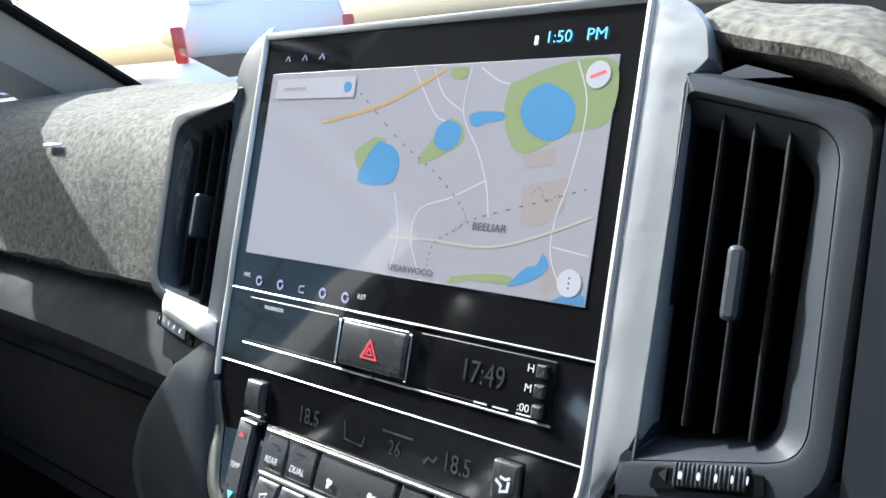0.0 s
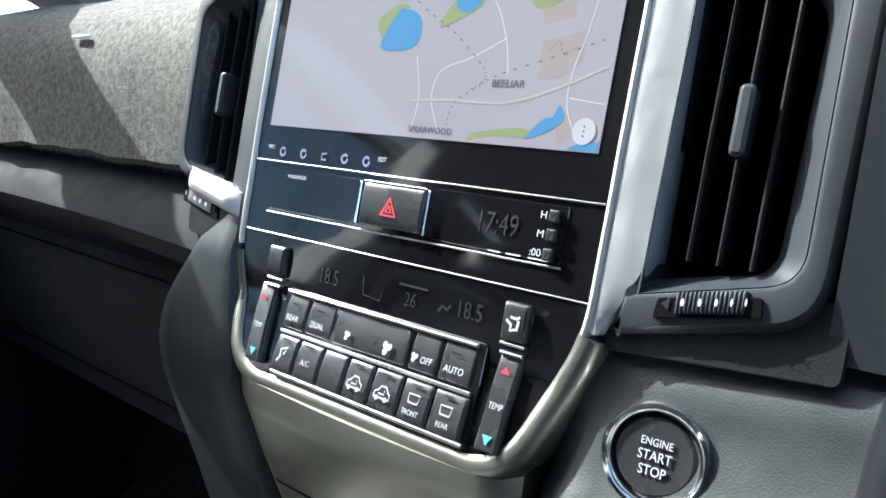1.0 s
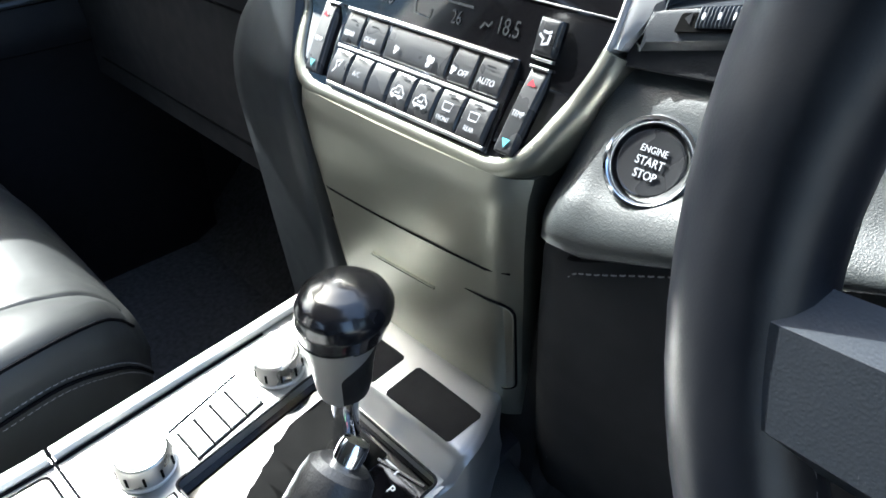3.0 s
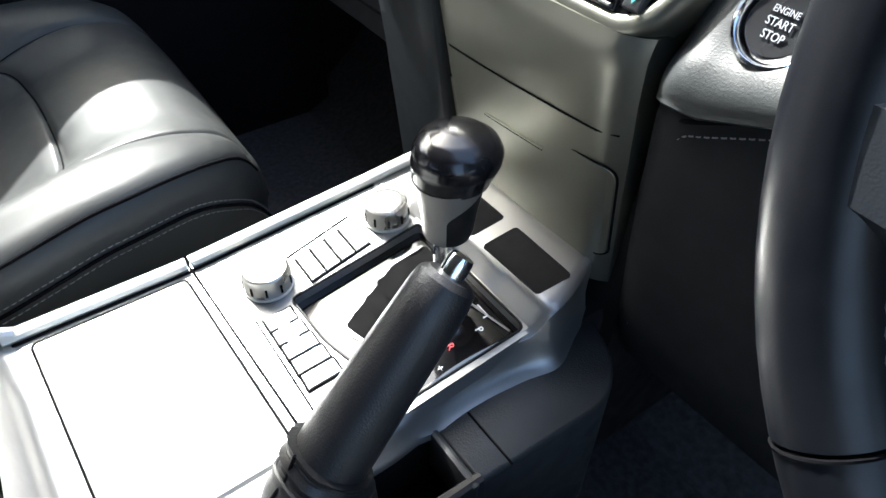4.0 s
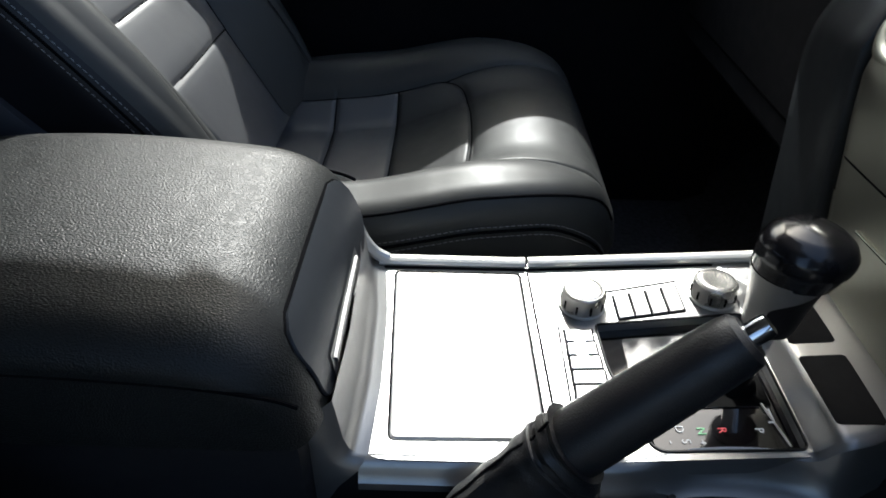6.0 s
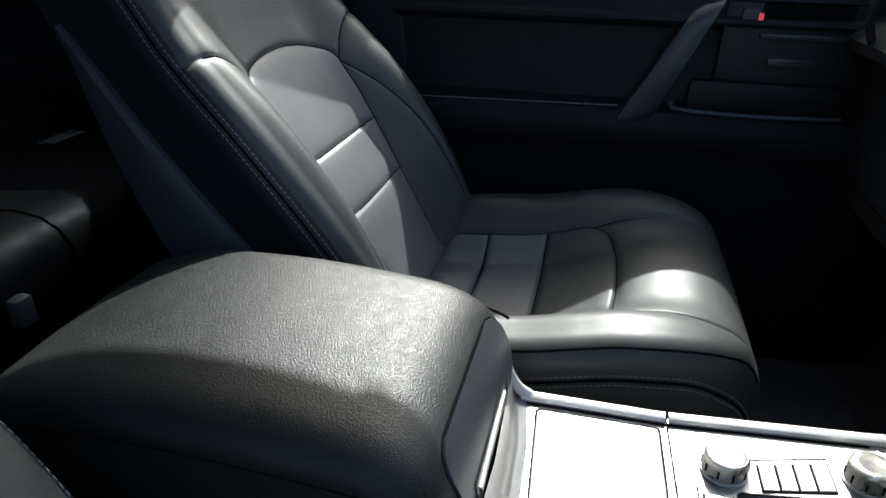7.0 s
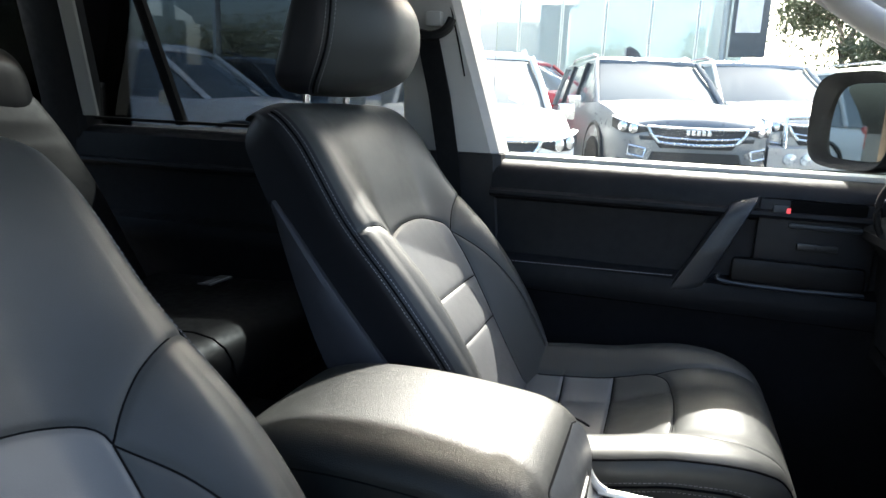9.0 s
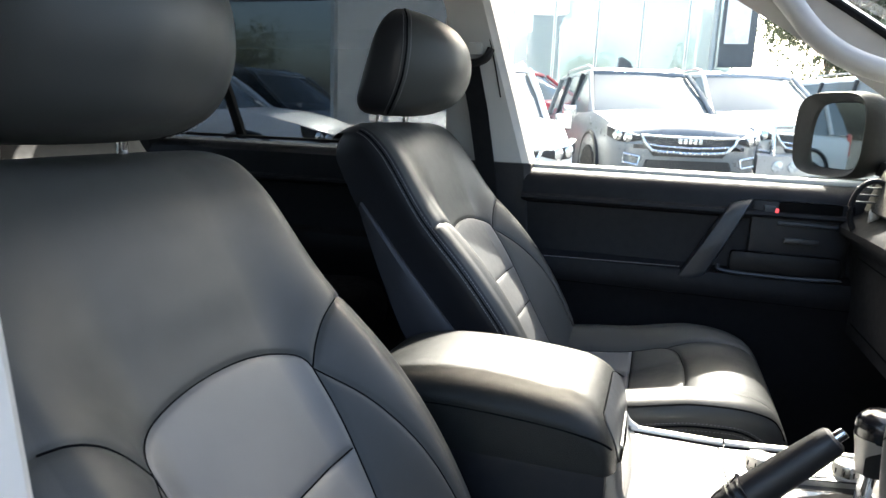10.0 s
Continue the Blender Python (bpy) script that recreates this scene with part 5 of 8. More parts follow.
# ---- gear lever ----
lever = thing("gear_lever", (0.022, -0.128, 0.475), "automatic gear lever with gloss black and silver knob", "gear lever")
axis = Vector((-0.04, 0.05, 1.0)).normalized()
KM = Matrix.Translation((0.0220, -0.1250, 0.5285)) @ axis.to_track_quat("Z", "Y").to_matrix().to_4x4() @ Matrix.Diagonal((1.02, 1.02, 0.93, 1))


def knob_r(h):
    return lerp([0.0, 0.006, 0.020, 0.036, 0.052, 0.066, 0.076, 0.084, 0.090, 0.0935, 0.0945], [0.0160, 0.0176, 0.0190, 0.0216, 0.0252, 0.0284, 0.0284, 0.0252, 0.0186, 0.0092, 0.0], h)


def knob_loop(h, grow=0.0, a0=0.0, a1=2 * math.pi, n=40):
    return [KM @ Vector(((knob_r(h) + grow) * math.cos(a) * 0.96, (knob_r(h) + grow) * math.sin(a) * 1.06, h)) for a in (a0 + (a1 - a0) * k / n for k in range(n))]


KX, KZ = KM.to_3x3().col[0].normalized(), KM.to_3x3().col[2].normalized()
KC = KM.translation.dot(KX)
part("grip", skin([knob_loop(h) for h in np.linspace(0.0, 0.0535, 16)]), HARD_PLASTIC, lever, "matt black grip insert")
part("cap", skin([[p - KX * (0.003 * min(1.0, max(0.0, h - 0.052) / 0.02) + 0.09 * max(0.0, KC - p.dot(KX))) - KZ * 0.10 * max(0.0, h - 0.056) for p in knob_loop(h, 0.0006)] for h in np.concatenate([np.linspace(0.0500, 0.0900, 22), np.linspace(0.0905, 0.0944, 8)])]), KNOB_BLACK, lever, "gloss black rounded cap")
shell = []
for h in np.linspace(0.001, 0.0520, 18):
    a0, a1 = radians(246), radians(462 + 60 * float(smoothstep(0.024, 0.050, np.array(h))))
    ang = [a0 + (a1 - a0) * k / 30 for k in range(31)]
    shell.append([KM @ Vector(((knob_r(h) + 0.0012) * math.cos(a) * 0.96, (knob_r(h) + 0.0012) * math.sin(a) * 1.06, h)) for a in ang])
part("shell", skin(shell, closed=False), KNOB_SHELL, lever, "satin silver knob shell")
part("shaft", tube([(0.0245, -0.1330, 0.462), (0.0235, -0.1265, 0.532)], [0.0098, 0.0088], 18), CHROME, lever, "chrome shaft")
part("collar", revolve([(0.0, 0.0), (0.0150, 0.0), (0.0140, 0.006), (0.0105, 0.010), (0.0, 0.010)], Matrix.Translation((0.0245, -0.1325, 0.4680)), 24), VOID, lever)

# ---- parking brake ----
brake = thing("parking_brake", (0.128, -0.33, 0.38), "leather handbrake lever with chrome release button, pulled up", "handbrake")
tip, low = Vector((0.1215, -0.1950, 0.6095)), Vector((0.1265, -0.2650, 0.5360))
d = (tip - low).normalized()
pts = [low - d * 0.03, low - d * 0.01, low, low + d * 0.02, low + d * 0.045, low + d * 0.07, tip - d * 0.010, tip - d * 0.003, tip]
part("grip", tube(pts, [0.0200, 0.0208, 0.0206, 0.0200, 0.0190, 0.0180, 0.0170, 0.0156, 0.0118], 24), BRAKE_LEATHER, brake, "black leather grip")
part("button", tube([tip - d * 0.004, tip + d * 0.0080, tip + d * 0.0112, tip + d * 0.0120], [0.0068, 0.0068, 0.0061, 0.0036], 20), CHROME, brake, "chrome release button")
boot_loops = []
for k in range(60):
    t = k / 59
    c = low - d * 0.012 + (Vector((0.1270, -0.3090, 0.3850)) - low) * t
    q0 = max(0.0, 1 - t * 5)
    a, b = 0.0222 - 0.0012 * t + 0.0022 * math.cos(t * 95) * q0 + 0.0008 * math.sin(t * 36) * (1 - t), 0.0222 + 0.0500 * t ** 0.85 + 0.0022 * math.cos(t * 95) * q0 + 0.0008 * math.sin(t * 36 + 1) * (1 - t)
    nrm = (d * (1 - t) + Vector((0, 0.12, 1)) * t).normalized()
    u = Vector((1, 0, 0))
    v = nrm.cross(u).normalized()
    loop = []
    for j in range(28):
        g = 2 * math.pi * j / 28
        q = 1 + 0.05 * noise.noise(Vector((math.cos(g) * 2, math.sin(g) * 2, t * 5)))
        loop.append(c + u * a * q * math.copysign(abs(math.cos(g)) ** 0.8, math.cos(g)) + v * b * q * math.sin(g))
    boot_loops.append(loop)
part("gaiter", skin(boot_loops), BRAKE_LEATHER, brake, "creased black leather gaiter")
for k in (2, 7):
    part("collar_fold", tube(boot_loops[k] + boot_loops[k][:2], 0.0014, 6), BRAKE_LEATHER, brake)
part("seam", tube([boot_loops[k][7] - Vector((0, 0.0, 0)) for k in range(0, 59, 3)], 0.0010, 5), SEAM, brake)
part("seam", tube([boot_loops[k][21] for k in range(0, 59, 3)], 0.0010, 5), SEAM, brake)

# ---- armrest box ----
armrest = thing("armrest_box", (0, -0.61, 0.12), "black leather padded armrest box lid, sunlit on top", "armrest")
FRONT_EDGE = [(-0.5200, 0.5975), (-0.4900, 0.5935), (-0.4680, 0.5860), (-0.4500, 0.5735), (-0.4370, 0.5560), (-0.4290, 0.5370), (-0.4240, 0.5120)]
OUT = FRONT_EDGE[::-1] + [(-0.56, 0.6010), (-0.62, 0.6035), (-0.69, 0.6010), (-0.74, 0.5930), (-0.785, 0.575), (-0.805, 0.548), (-0.808, 0.512)]
ring = [(v.x, v.y) for v in curve([(*p, 0) for p in OUT], 5)]
ring += [(-0.808 + (0.384) * k / 12, 0.5100) for k in range(1, 12)]
loops = []
HALF, RR = 0.1270, 0.034
for k in range(37):
    a = -1 + 2 * k / 36
    x = HALF * math.sin(a * math.pi / 2)
    e = max(0.0, abs(x) - (HALF - RR))
    ins = RR - math.sqrt(max(0.0, RR * RR - e * e))
    crown = -0.007 * abs(x / HALF) ** 2.2
    q = min(ins * 0.62, 0.021)
    loops.append([Vector((x, -0.616 + (y + 0.616) * (1 - q * 0.8 / 0.19), 0.5105 + (z - 0.5105) * (1 - q / 0.09) + crown * max(0.0, (z - 0.5105) / 0.09))) for y, z in ring])
part("lid_pad", skin(loops), LEATHER_COARSE, armrest, "coarse-grained black leather pad")
crease = []
for y, z in [(-0.432, 0.549), (-0.45, 0.5560), (-0.50, 0.5640), (-0.58, 0.5690), (-0.66, 0.5700), (-0.74, 0.5620), (-0.79, 0.545)]:
    crease.append((0.1262, y, z))
part("lid_crease", tube(curve(crease, 5), 0.0014, 6), SEAM, armrest)
part("lid_crease", tube([(-x, y, z) for x, y, z in curve(crease, 5)], 0.0014, 6), SEAM, armrest)
FC = curve([(0, *p) for p in FRONT_EDGE], 6)
FL = np.concatenate([[0], np.cumsum([(b - a).length for a, b in zip(FC, FC[1:])])])


def on_front(x, t, h=0.0):
    y, z = np.interp(t, FL, [p.y for p in FC]), np.interp(t, FL, [p.z for p in FC])
    y2, z2 = np.interp(t + 0.002, FL, [p.y for p in FC]), np.interp(t + 0.002, FL, [p.z for p in FC])
    n = Vector((0, -(z2 - z), y2 - y))
    n = n.normalized() if n.length > 1e-6 else Vector((0, 1, 0))
    return Vector((x, y, z - 0.007 * abs(x / HALF) ** 2.2)) + n * h


def front_panel(name, x0, x1, t0, t1, h0, h1, r, material, parent, label=""):
    bm = bmesh.new()
    rows = []
    for t in np.linspace(t0, t1, 18):
        q = min(t - t0, t1 - t)
        cut = r - math.sqrt(max(0.0, r * r - max(0.0, r - q) ** 2))
        a, b = x0 + cut, x1 - cut
        rows.append([on_front(a, t, h0), on_front(a, t, h1 - 0.001), on_front(a + 0.001, t, h1)] + [on_front(a + (b - a) * k / 8, t, h1) for k in range(1, 8)] + [on_front(b - 0.001, t, h1), on_front(b, t, h1 - 0.001), on_front(b, t, h0)])
    return part(name, skin(rows), material, parent, label)


front_panel("latch_gap", -0.1080, 0.0960, 0.0760, FL[-1] - 0.0005, -0.004, 0.0008, 0.024, SEAM, armrest)
plate = front_panel("latch_panel", -0.1055, 0.0935, 0.0782, FL[-1], -0.004, 0.0026, 0.022, SLATE_PLASTIC, armrest, "smooth slate plastic front panel")
part("latch", skin([[on_front(x, t, h) for t, h in ((0.1270, 0.003), (0.1285, 0.0056), (0.1305, 0.0060), (0.1325, 0.0056), (0.1335, 0.003))] for x in np.linspace(-0.046, 0.064, 14)]), SILVER_DECK, plate, "chrome latch handle")
part("latch_recess", flat([(-0.050, 0.1225), (0.068, 0.1225), (0.072, 0.1400), (-0.054, 0.1400)], on_front, 0.0040), SILVER_DECK, plate)
part("box", box((0, -0.622, 0.314), (0.245, 0.372, 0.389), 0.008), SOFT_PLASTIC, armrest, "black console box")
# silver flare that climbs from the deck to the lid
loops = []
for y, z in ((-0.4000, 0.4640), (-0.4040, 0.4675), (-0.4110, 0.4690), (-0.4165, 0.4735), (-0.4195, 0.4830), (-0.4215, 0.5000), (-0.4240, 0.5200)):
    loops.append([(-0.1210, y - 0.012, z - 0.004), (-0.1190, y - 0.004, z), (-0.05, y + 0.004, z), (0.03, y + 0.0065, z), (0.095, y + 0.004, z), (0.1000, y - 0.001, z - 0.001), (0.1035, y - 0.008, z - 0.006), (0.1045, y - 0.020, z - 0.020), (0.1045, y - 0.030, z - 0.040)])
part("flare", skin(loops, closed=False), SILVER_DECK, console, "satin silver flare under the armrest")
part("flare_rail", tube(curve([(-0.1165, -0.405, 0.4715), (-0.1180, -0.418, 0.4790), (-0.1200, -0.4290, 0.4950), (-0.1205, -0.436, 0.520)], 5), 0.0058, 10), SILVER, console)
part("socket_label", box((0.1232, -0.600, 0.438), (0.001, 0.012, 0.005)), PRINT_DIM, armrest)

# ---- cabin ----
def structure(ob, label, category):
    return tagged(ob, label, category, kind="structure")


def sheet(name, loops, material, thick=0.02, out=(0, 0, 1), label="", category="", closed=False):
    """An open sheet of loops, given thickness along out."""
    o = Vector(out) * thick
    ring = [[Vector(p) for p in loop] + [Vector(p) + o for p in loop[::-1]] for loop in loops]
    ob = part(name, skin(ring), material)
    return structure(ob, label, category)


sheet("floor", [[(x, y, 0.15 if abs(x) > 0.13 else 0.16) for x in (-0.80, -0.4, -0.14, 0.14, 0.4, 0.72)] for y in (-2.6, -1.3, -0.9, -0.2, 0.10)], CARPET, 0.04, (0, 0, -1), "black carpeted cabin floor", "floor")
sheet("footwell", [[(x, 0.10 + 0.30 * k / 5, 0.15 + 0.30 * (k / 5) ** 1.5) for x in (-0.80, -0.2, 0.2, 0.80)] for k in range(6)], CARPET, 0.04, (0, 0.4, -1), "black carpeted footwell bulkhead", "floor")
sheet("firewall", [[(x, 0.42, z) for x in (-0.84, 0.84)] for z in (0.10, 0.50, 0.86)], CARPET, 0.04, (0, 1, 0), "dark bulkhead under the dashboard", "wall")

# dashboard: one padded body with a carpet cover on top
dash = thing("dashboard", (0, 0.2, 0.6), "black dashboard under a grey carpet dash mat", "dashboard")


def dash_loops(x0, x1, n, prof):
    return [[(x, y, z) for y, z in prof(x)] for x in np.linspace(x0, x1, n + 1)]


def left_prof(x):
    b = 0.012 * ((x + 0.45) / 0.3) ** 2
    return [(0.36, 0.885), (0.20, 0.880), (0.09, 0.868), (0.045, 0.84), (0.030, 0.79), (0.030 - b, 0.768), (0.010 - b, 0.757), (-0.006 - b, 0.748), (-0.014 - b, 0.737), (-0.012 - b, 0.722), (0.000, 0.706), (0.012, 0.690), (0.014, 0.58), (0.020, 0.50), (0.060, 0.46), (0.16, 0.44), (0.36, 0.44)]


part("passenger_side", skin(dash_loops(-0.80, -0.135, 16, left_prof)), DASH_BLACK, dash, "black padded passenger side with glove box")
part("glove_gap", tube([(-0.70, 0.0125, 0.676), (-0.22, 0.0125, 0.676)], 0.0015, 6), SEAM, dash)
part("glove_gap", tube([(-0.70, 0.0175, 0.530), (-0.24, 0.0175, 0.530)], 0.0015, 6), SEAM, dash)
part("middle", box((0, 0.22, 0.74), (0.30, 0.30, 0.28), 0.01), HARD_PLASTIC, dash)
# added black block, put where only a dark gap belongs
part("vent_gap_black", box((0.165, 0.098, 0.846), (0.080, 0.070, 0.112), 0.004), VOID, dash)
part("tunnel", box((0, 0.17, 0.44), (0.22, 0.40, 0.40), 0.01), HARD_PLASTIC, dash)


def right_prof(x):
    return [(0.36, 0.92), (0.15, 0.935), (0.045, 0.930), (0.020, 0.915), (0.012, 0.88), (-0.002, 0.80), (-0.012, 0.755), (0.10, 0.74), (0.36, 0.74)]


part("driver_side", skin(dash_loops(0.207, 0.76, 14, right_prof)), SLATE_PLASTIC, dash, "slate dashboard beside the instruments")
# padded leg on the passenger's side of the stack
loops = []
for z in np.linspace(0.765, 0.42, 60):
    xo = spline([0.42, 0.50, 0.56, 0.61, 0.655, 0.70, 0.735, 0.765], [-0.190, -0.201, -0.210, -0.221, -0.226, -0.209, -0.182, -0.158], z)
    yo = lerp([0.42, 0.535, 0.64, 0.67, 0.70, 0.745, 0.765], [-0.036, -0.040, -0.041, -0.040, -0.036, -0.024, -0.012], z)
    xi = lerp([0.42, 0.60, 0.69, 0.745, 0.765], [-0.083, -0.092, -0.105, -0.118, -0.119], z)
    yf = lerp([0.42, 0.60, 0.68, 0.745, 0.765], [-0.040, -0.056, -0.058, -0.030, -0.016], z)
    row = [(xi, 0.10, z), (xi, yf + 0.006, z), (xi - 0.003, yf + 0.001, z), (xi - 0.009, yf - 0.001, z)]
    row += [(xi - 0.009 + (xo + 0.012 - xi + 0.009) * k / 6, yf - 0.001 + (yo + 0.001 - yf) * (k / 6) ** 1.25, z) for k in range(1, 7)]
    loops.append(row + [(xo + 0.004, yo + 0.008, z), (xo, yo + 0.020, z), (xo + 0.002, yo + 0.045, z), (xo + 0.012, 0.10, z)])
part("padded_leg", skin(loops), LEG_SKIN, dash, "soft slate knee pad")
# driver's side: start-button hump, knee pad
loops = []
for x in np.linspace(0.103, 0.52, 56):
    u = max(0.0, (x - 0.112) / 0.408)
    edge = max(0.0, 1 - (x - 0.103) / 0.024)
    lift = 0.035 * (1 - math.exp(-max(0.0, x - 0.112) / 0.12))
    prof = [(0.055, 0.748), (0.004, 0.744), (-0.0125, 0.735), (-0.024, 0.7235), (-0.0325, 0.708), (-0.0440, 0.692), (-0.0545, 0.681), (-0.0605, 0.671), (-0.0605, 0.662), (-0.0530, 0.655), (0.02, 0.640)]
    row = [Vector((x, y + 0.020 * edge ** 2.0 + 0.02 * u, z - 0.010 * edge ** 1.8 * (k > 4) + lift * 0.55 * (1 - k / 10) + 0.42 * max(0.0, x - 0.14) * (k / 10) ** 1.3)) for k, (y, z) in enumerate(prof)]
    loops.append(curve(row, 4))
part("start_hump", skin(loops), HUMP, dash, "grained black panel round the start button")
loops = []
for x in np.linspace(0.099, 0.55, 40):
    edge = max(0.0, 1 - (x - 0.099) / 0.022)
    u = max(0.0, x - 0.116) / 0.43
    prof = [(0.06, 0.668), (-0.036, 0.664), (-0.050, 0.656), (-0.054, 0.644), (-0.052, 0.60), (-0.047, 0.54), (-0.040, 0.48), (-0.028, 0.43), (0.0, 0.40), (0.08, 0.39)]
    loops.append([(x, y + 0.026 * edge ** 2 + 0.01 * u, z + 0.42 * max(0.0, x - 0.14) * (1.0 if z > 0.64 else max(0.0, (z - 0.54) / 0.10))) for y, z in prof])
knee = part("knee_pad", skin(loops), DASH_BLACK, dash, "soft black knee bolster with stitched edge")
line = curve([(0.300, -0.0480, 0.7170), (0.200, -0.0520, 0.6745), (0.150, -0.0545, 0.6510), (0.132, -0.0530, 0.6400), (0.126, -0.0505, 0.6200), (0.1245, -0.0470, 0.59), (0.124, -0.044, 0.54), (0.124, -0.037, 0.47)], 8)
part("stitching", stitches(line, Vector((0, -1, 0)), 0.005, 0.003, 0.0005), THREAD, knee, "dark stitching")
part("piping", tube([p + Vector((-0.008, 0.003, 0.004)) for p in line], 0.0016, 6), SEAM, knee)
# start button
SB = Vector((0.1553, -0.0360, 0.7075))
sn = Vector((0.10, -0.86, 0.50)).normalized()
sb = thing("start_button", SB, "round black engine start button with chrome ring", "button")
SM = Matrix.Translation(SB) @ sn.to_track_quat("Z", "Y").to_matrix().to_4x4()
part("ring", revolve([(0.0160, -0.010), (0.0222, -0.010), (0.0222, 0.0020), (0.0212, 0.0040), (0.0196, 0.0044), (0.0180, 0.0030), (0.0166, -0.0010), (0.0160, -0.0030)], SM, 48), CHROME, sb, "chrome ring")
part("button", revolve([(0.0, -0.008), (0.0158, -0.008), (0.0158, 0.0012), (0.0148, 0.0024), (0.010, 0.0021), (0.0, 0.0019)], SM, 40), BUTTON, sb)
srt = Vector((0.985, 0.07, -0.02)).normalized()
sup = sn.cross(srt).normalized()
for word, dz, size in (("ENGINE", 0.0056, 0.0045), ("START", 0.0, 0.0057), ("STOP", -0.0060, 0.0057)):
    writing("button_word", word, size, SB + sn * 0.0027 + sup * dz, srt, sup, PRINT, sb, stretch=0.82)

# dash mat: a thick carpet with an uneven hem
mat_rows = []
for x in np.linspace(-0.70, -0.188, 70):
    w = 0.003 * noise.noise(Vector((x * 24, 0, 0)))
    near = smoothstep(-0.27, -0.19, np.array(x))
    prof = [(0.020, 0.776), (0.0120, 0.7775), (0.0085, 0.7830), (0.0105, 0.7900), (0.016, 0.812), (0.024, 0.842), (0.034, 0.866), (0.052, 0.884), (0.085, 0.896), (0.14, 0.903), (0.22, 0.905), (0.34, 0.902)]
    prof = [(y + w, z + w + 0.012 * near * (k > 3) + 0.004 * noise.noise(Vector((x * 9, k * 0.6, 4)))) for k, (y, z) in enumerate(prof)]
    mat_rows.append([(x, y, z) for y, z in prof] + [(x, 0.34, 0.89), (x, 0.14, 0.89), (x, 0.06, 0.872), (x, 0.03, 0.82)])
dmat = thing("dash_mat", (0, 0.1, 0.78), "grey carpet dash mat with a rolled hem, sunlit", "dash mat")
part("carpet", skin(mat_rows), DASH_MAT, dmat)
mat_rows = []
for x in np.linspace(-0.188, 0.76, 90):
    w = 0.003 * noise.noise(Vector((x * 24, 2, 0)))
    hood = math.exp(-((x - 0.42) / 0.17) ** 2)
    s = lerp([-0.188, 0.10, 0.14, 0.20, 0.215, 0.26, 0.76], [0.0, 0.0, 0.0, 0.0, 1.0, 1.0, 1.0], x)
    y0 = lerp([-0.19, 0.11, 0.14, 0.20, 0.22, 0.26, 0.76], [0.072, 0.076, 0.066, 0.030, 0.018, 0.004, 0.0], x)
    z0 = lerp([-0.19, 0.11, 0.14, 0.20, 0.22, 0.26, 0.76], [0.900, 0.908, 0.928, 0.914, 0.900, 0.905, 0.91], x)
    prof = [(0.012, -0.010), (0.0, -0.006), (-0.003, 0.0), (0.0, 0.0055), (0.010, 0.009), (0.05, 0.011 + 0.03 * hood), (0.12, 0.006 + 0.035 * hood), (0.27, -0.008)]
    mat_rows.append([(x, y0 + y + w, z0 + z + w + 0.003 * noise.noise(Vector((x * 9, k * 0.6, 9)))) for k, (y, z) in enumerate(prof)] + [(x, 0.34, 0.90), (x, y0 + 0.03, z0 - 0.014)])
part("carpet", skin(mat_rows), DASH_MAT, dmat)
# loose fibres along the hem
rnd = random.Random(4)
bm = bmesh.new()
for k in range(800):
    x = rnd.uniform(-0.46, -0.188)
    p = Vector((x, 0.011, 0.7785 + rnd.uniform(-0.002, 0.009)))
    q = Vector((rnd.uniform(-1, 1), rnd.uniform(-1.4, -0.1), rnd.uniform(-1, 0.9))) * 0.0019
    tube([p, p + q * 0.6 + Vector((0, 0, 0.0006)), p + q], [0.00022, 0.0002, 0.00014], 3, bm)
part("hem_fibres", bm, DASH_MAT, dmat, "loose carpet fibres at the hem")
part("tag", box((-0.375, 0.0375, 0.8745), (0.022, 0.006, 0.003), 0.0012), mat("white_tag", (0.8, 0.8, 0.78), 0.6), dmat, "small white tag")

# passenger end vent
ev = thing("side_vent", (-0.66, 0.02, 0.77), "round-cornered side vent with chrome edge", "vent")
part("frame", tube([(-0.66 + 0.004 * math.sin(a), 0.010 + 0.038 * math.cos(a), 0.785 + 0.060 * math.sin(a)) for a in np.linspace(0, 2 * math.pi, 30)], 0.006, 8), HARD_PLASTIC, ev)
for z in (0.80, 0.815, 0.83):
    part("vane", box((-0.662, 0.010, z), (0.02, 0.062, 0.003), 0.001), SLATE_PLASTIC, ev)
part("trim", box((-0.657, 0.022, 0.770), (0.004, 0.030, 0.034), 0.006), SILVER, ev)

# ---- steering wheel ----
WC, WT = Vector((0.4294, -0.1566, 0.8022)), 0.2522
wheel = thing("steering_wheel", WC, "black leather steering wheel with slate spokes", "steering wheel")
wu, wv = Vector((1, 0, 0)), Vector((0, math.sin(WT), math.cos(WT)))
wnrm = wu.cross(wv).normalized()


def on_wheel(a, r, h=0.0):
    return WC + wu * r * math.cos(a) + wv * r * math.sin(a) + wnrm * h


def rim_arc(a0, a1, n, r=0.0165, name="rim", m=WHEEL_LEATHER, label=""):
    loops = []
    for k in range(n + 1):
        a = a0 + (a1 - a0) * k / n
        c = on_wheel(a, 0.188)
        rad = (c - WC).normalized()
        grip = sum(math.exp(-((math.degrees(a) - m0) / 17) ** 2) for m0 in (158, 22))
        loops.append([c + r * (math.cos(t) * (1.0 if math.cos(t) > 0 else 1 + 0.75 * grip) * rad + math.sin(t) * wnrm) for t in (2 * math.pi * j / 24 for j in range(24))])
    return part(name, skin(loops), m, wheel, label)


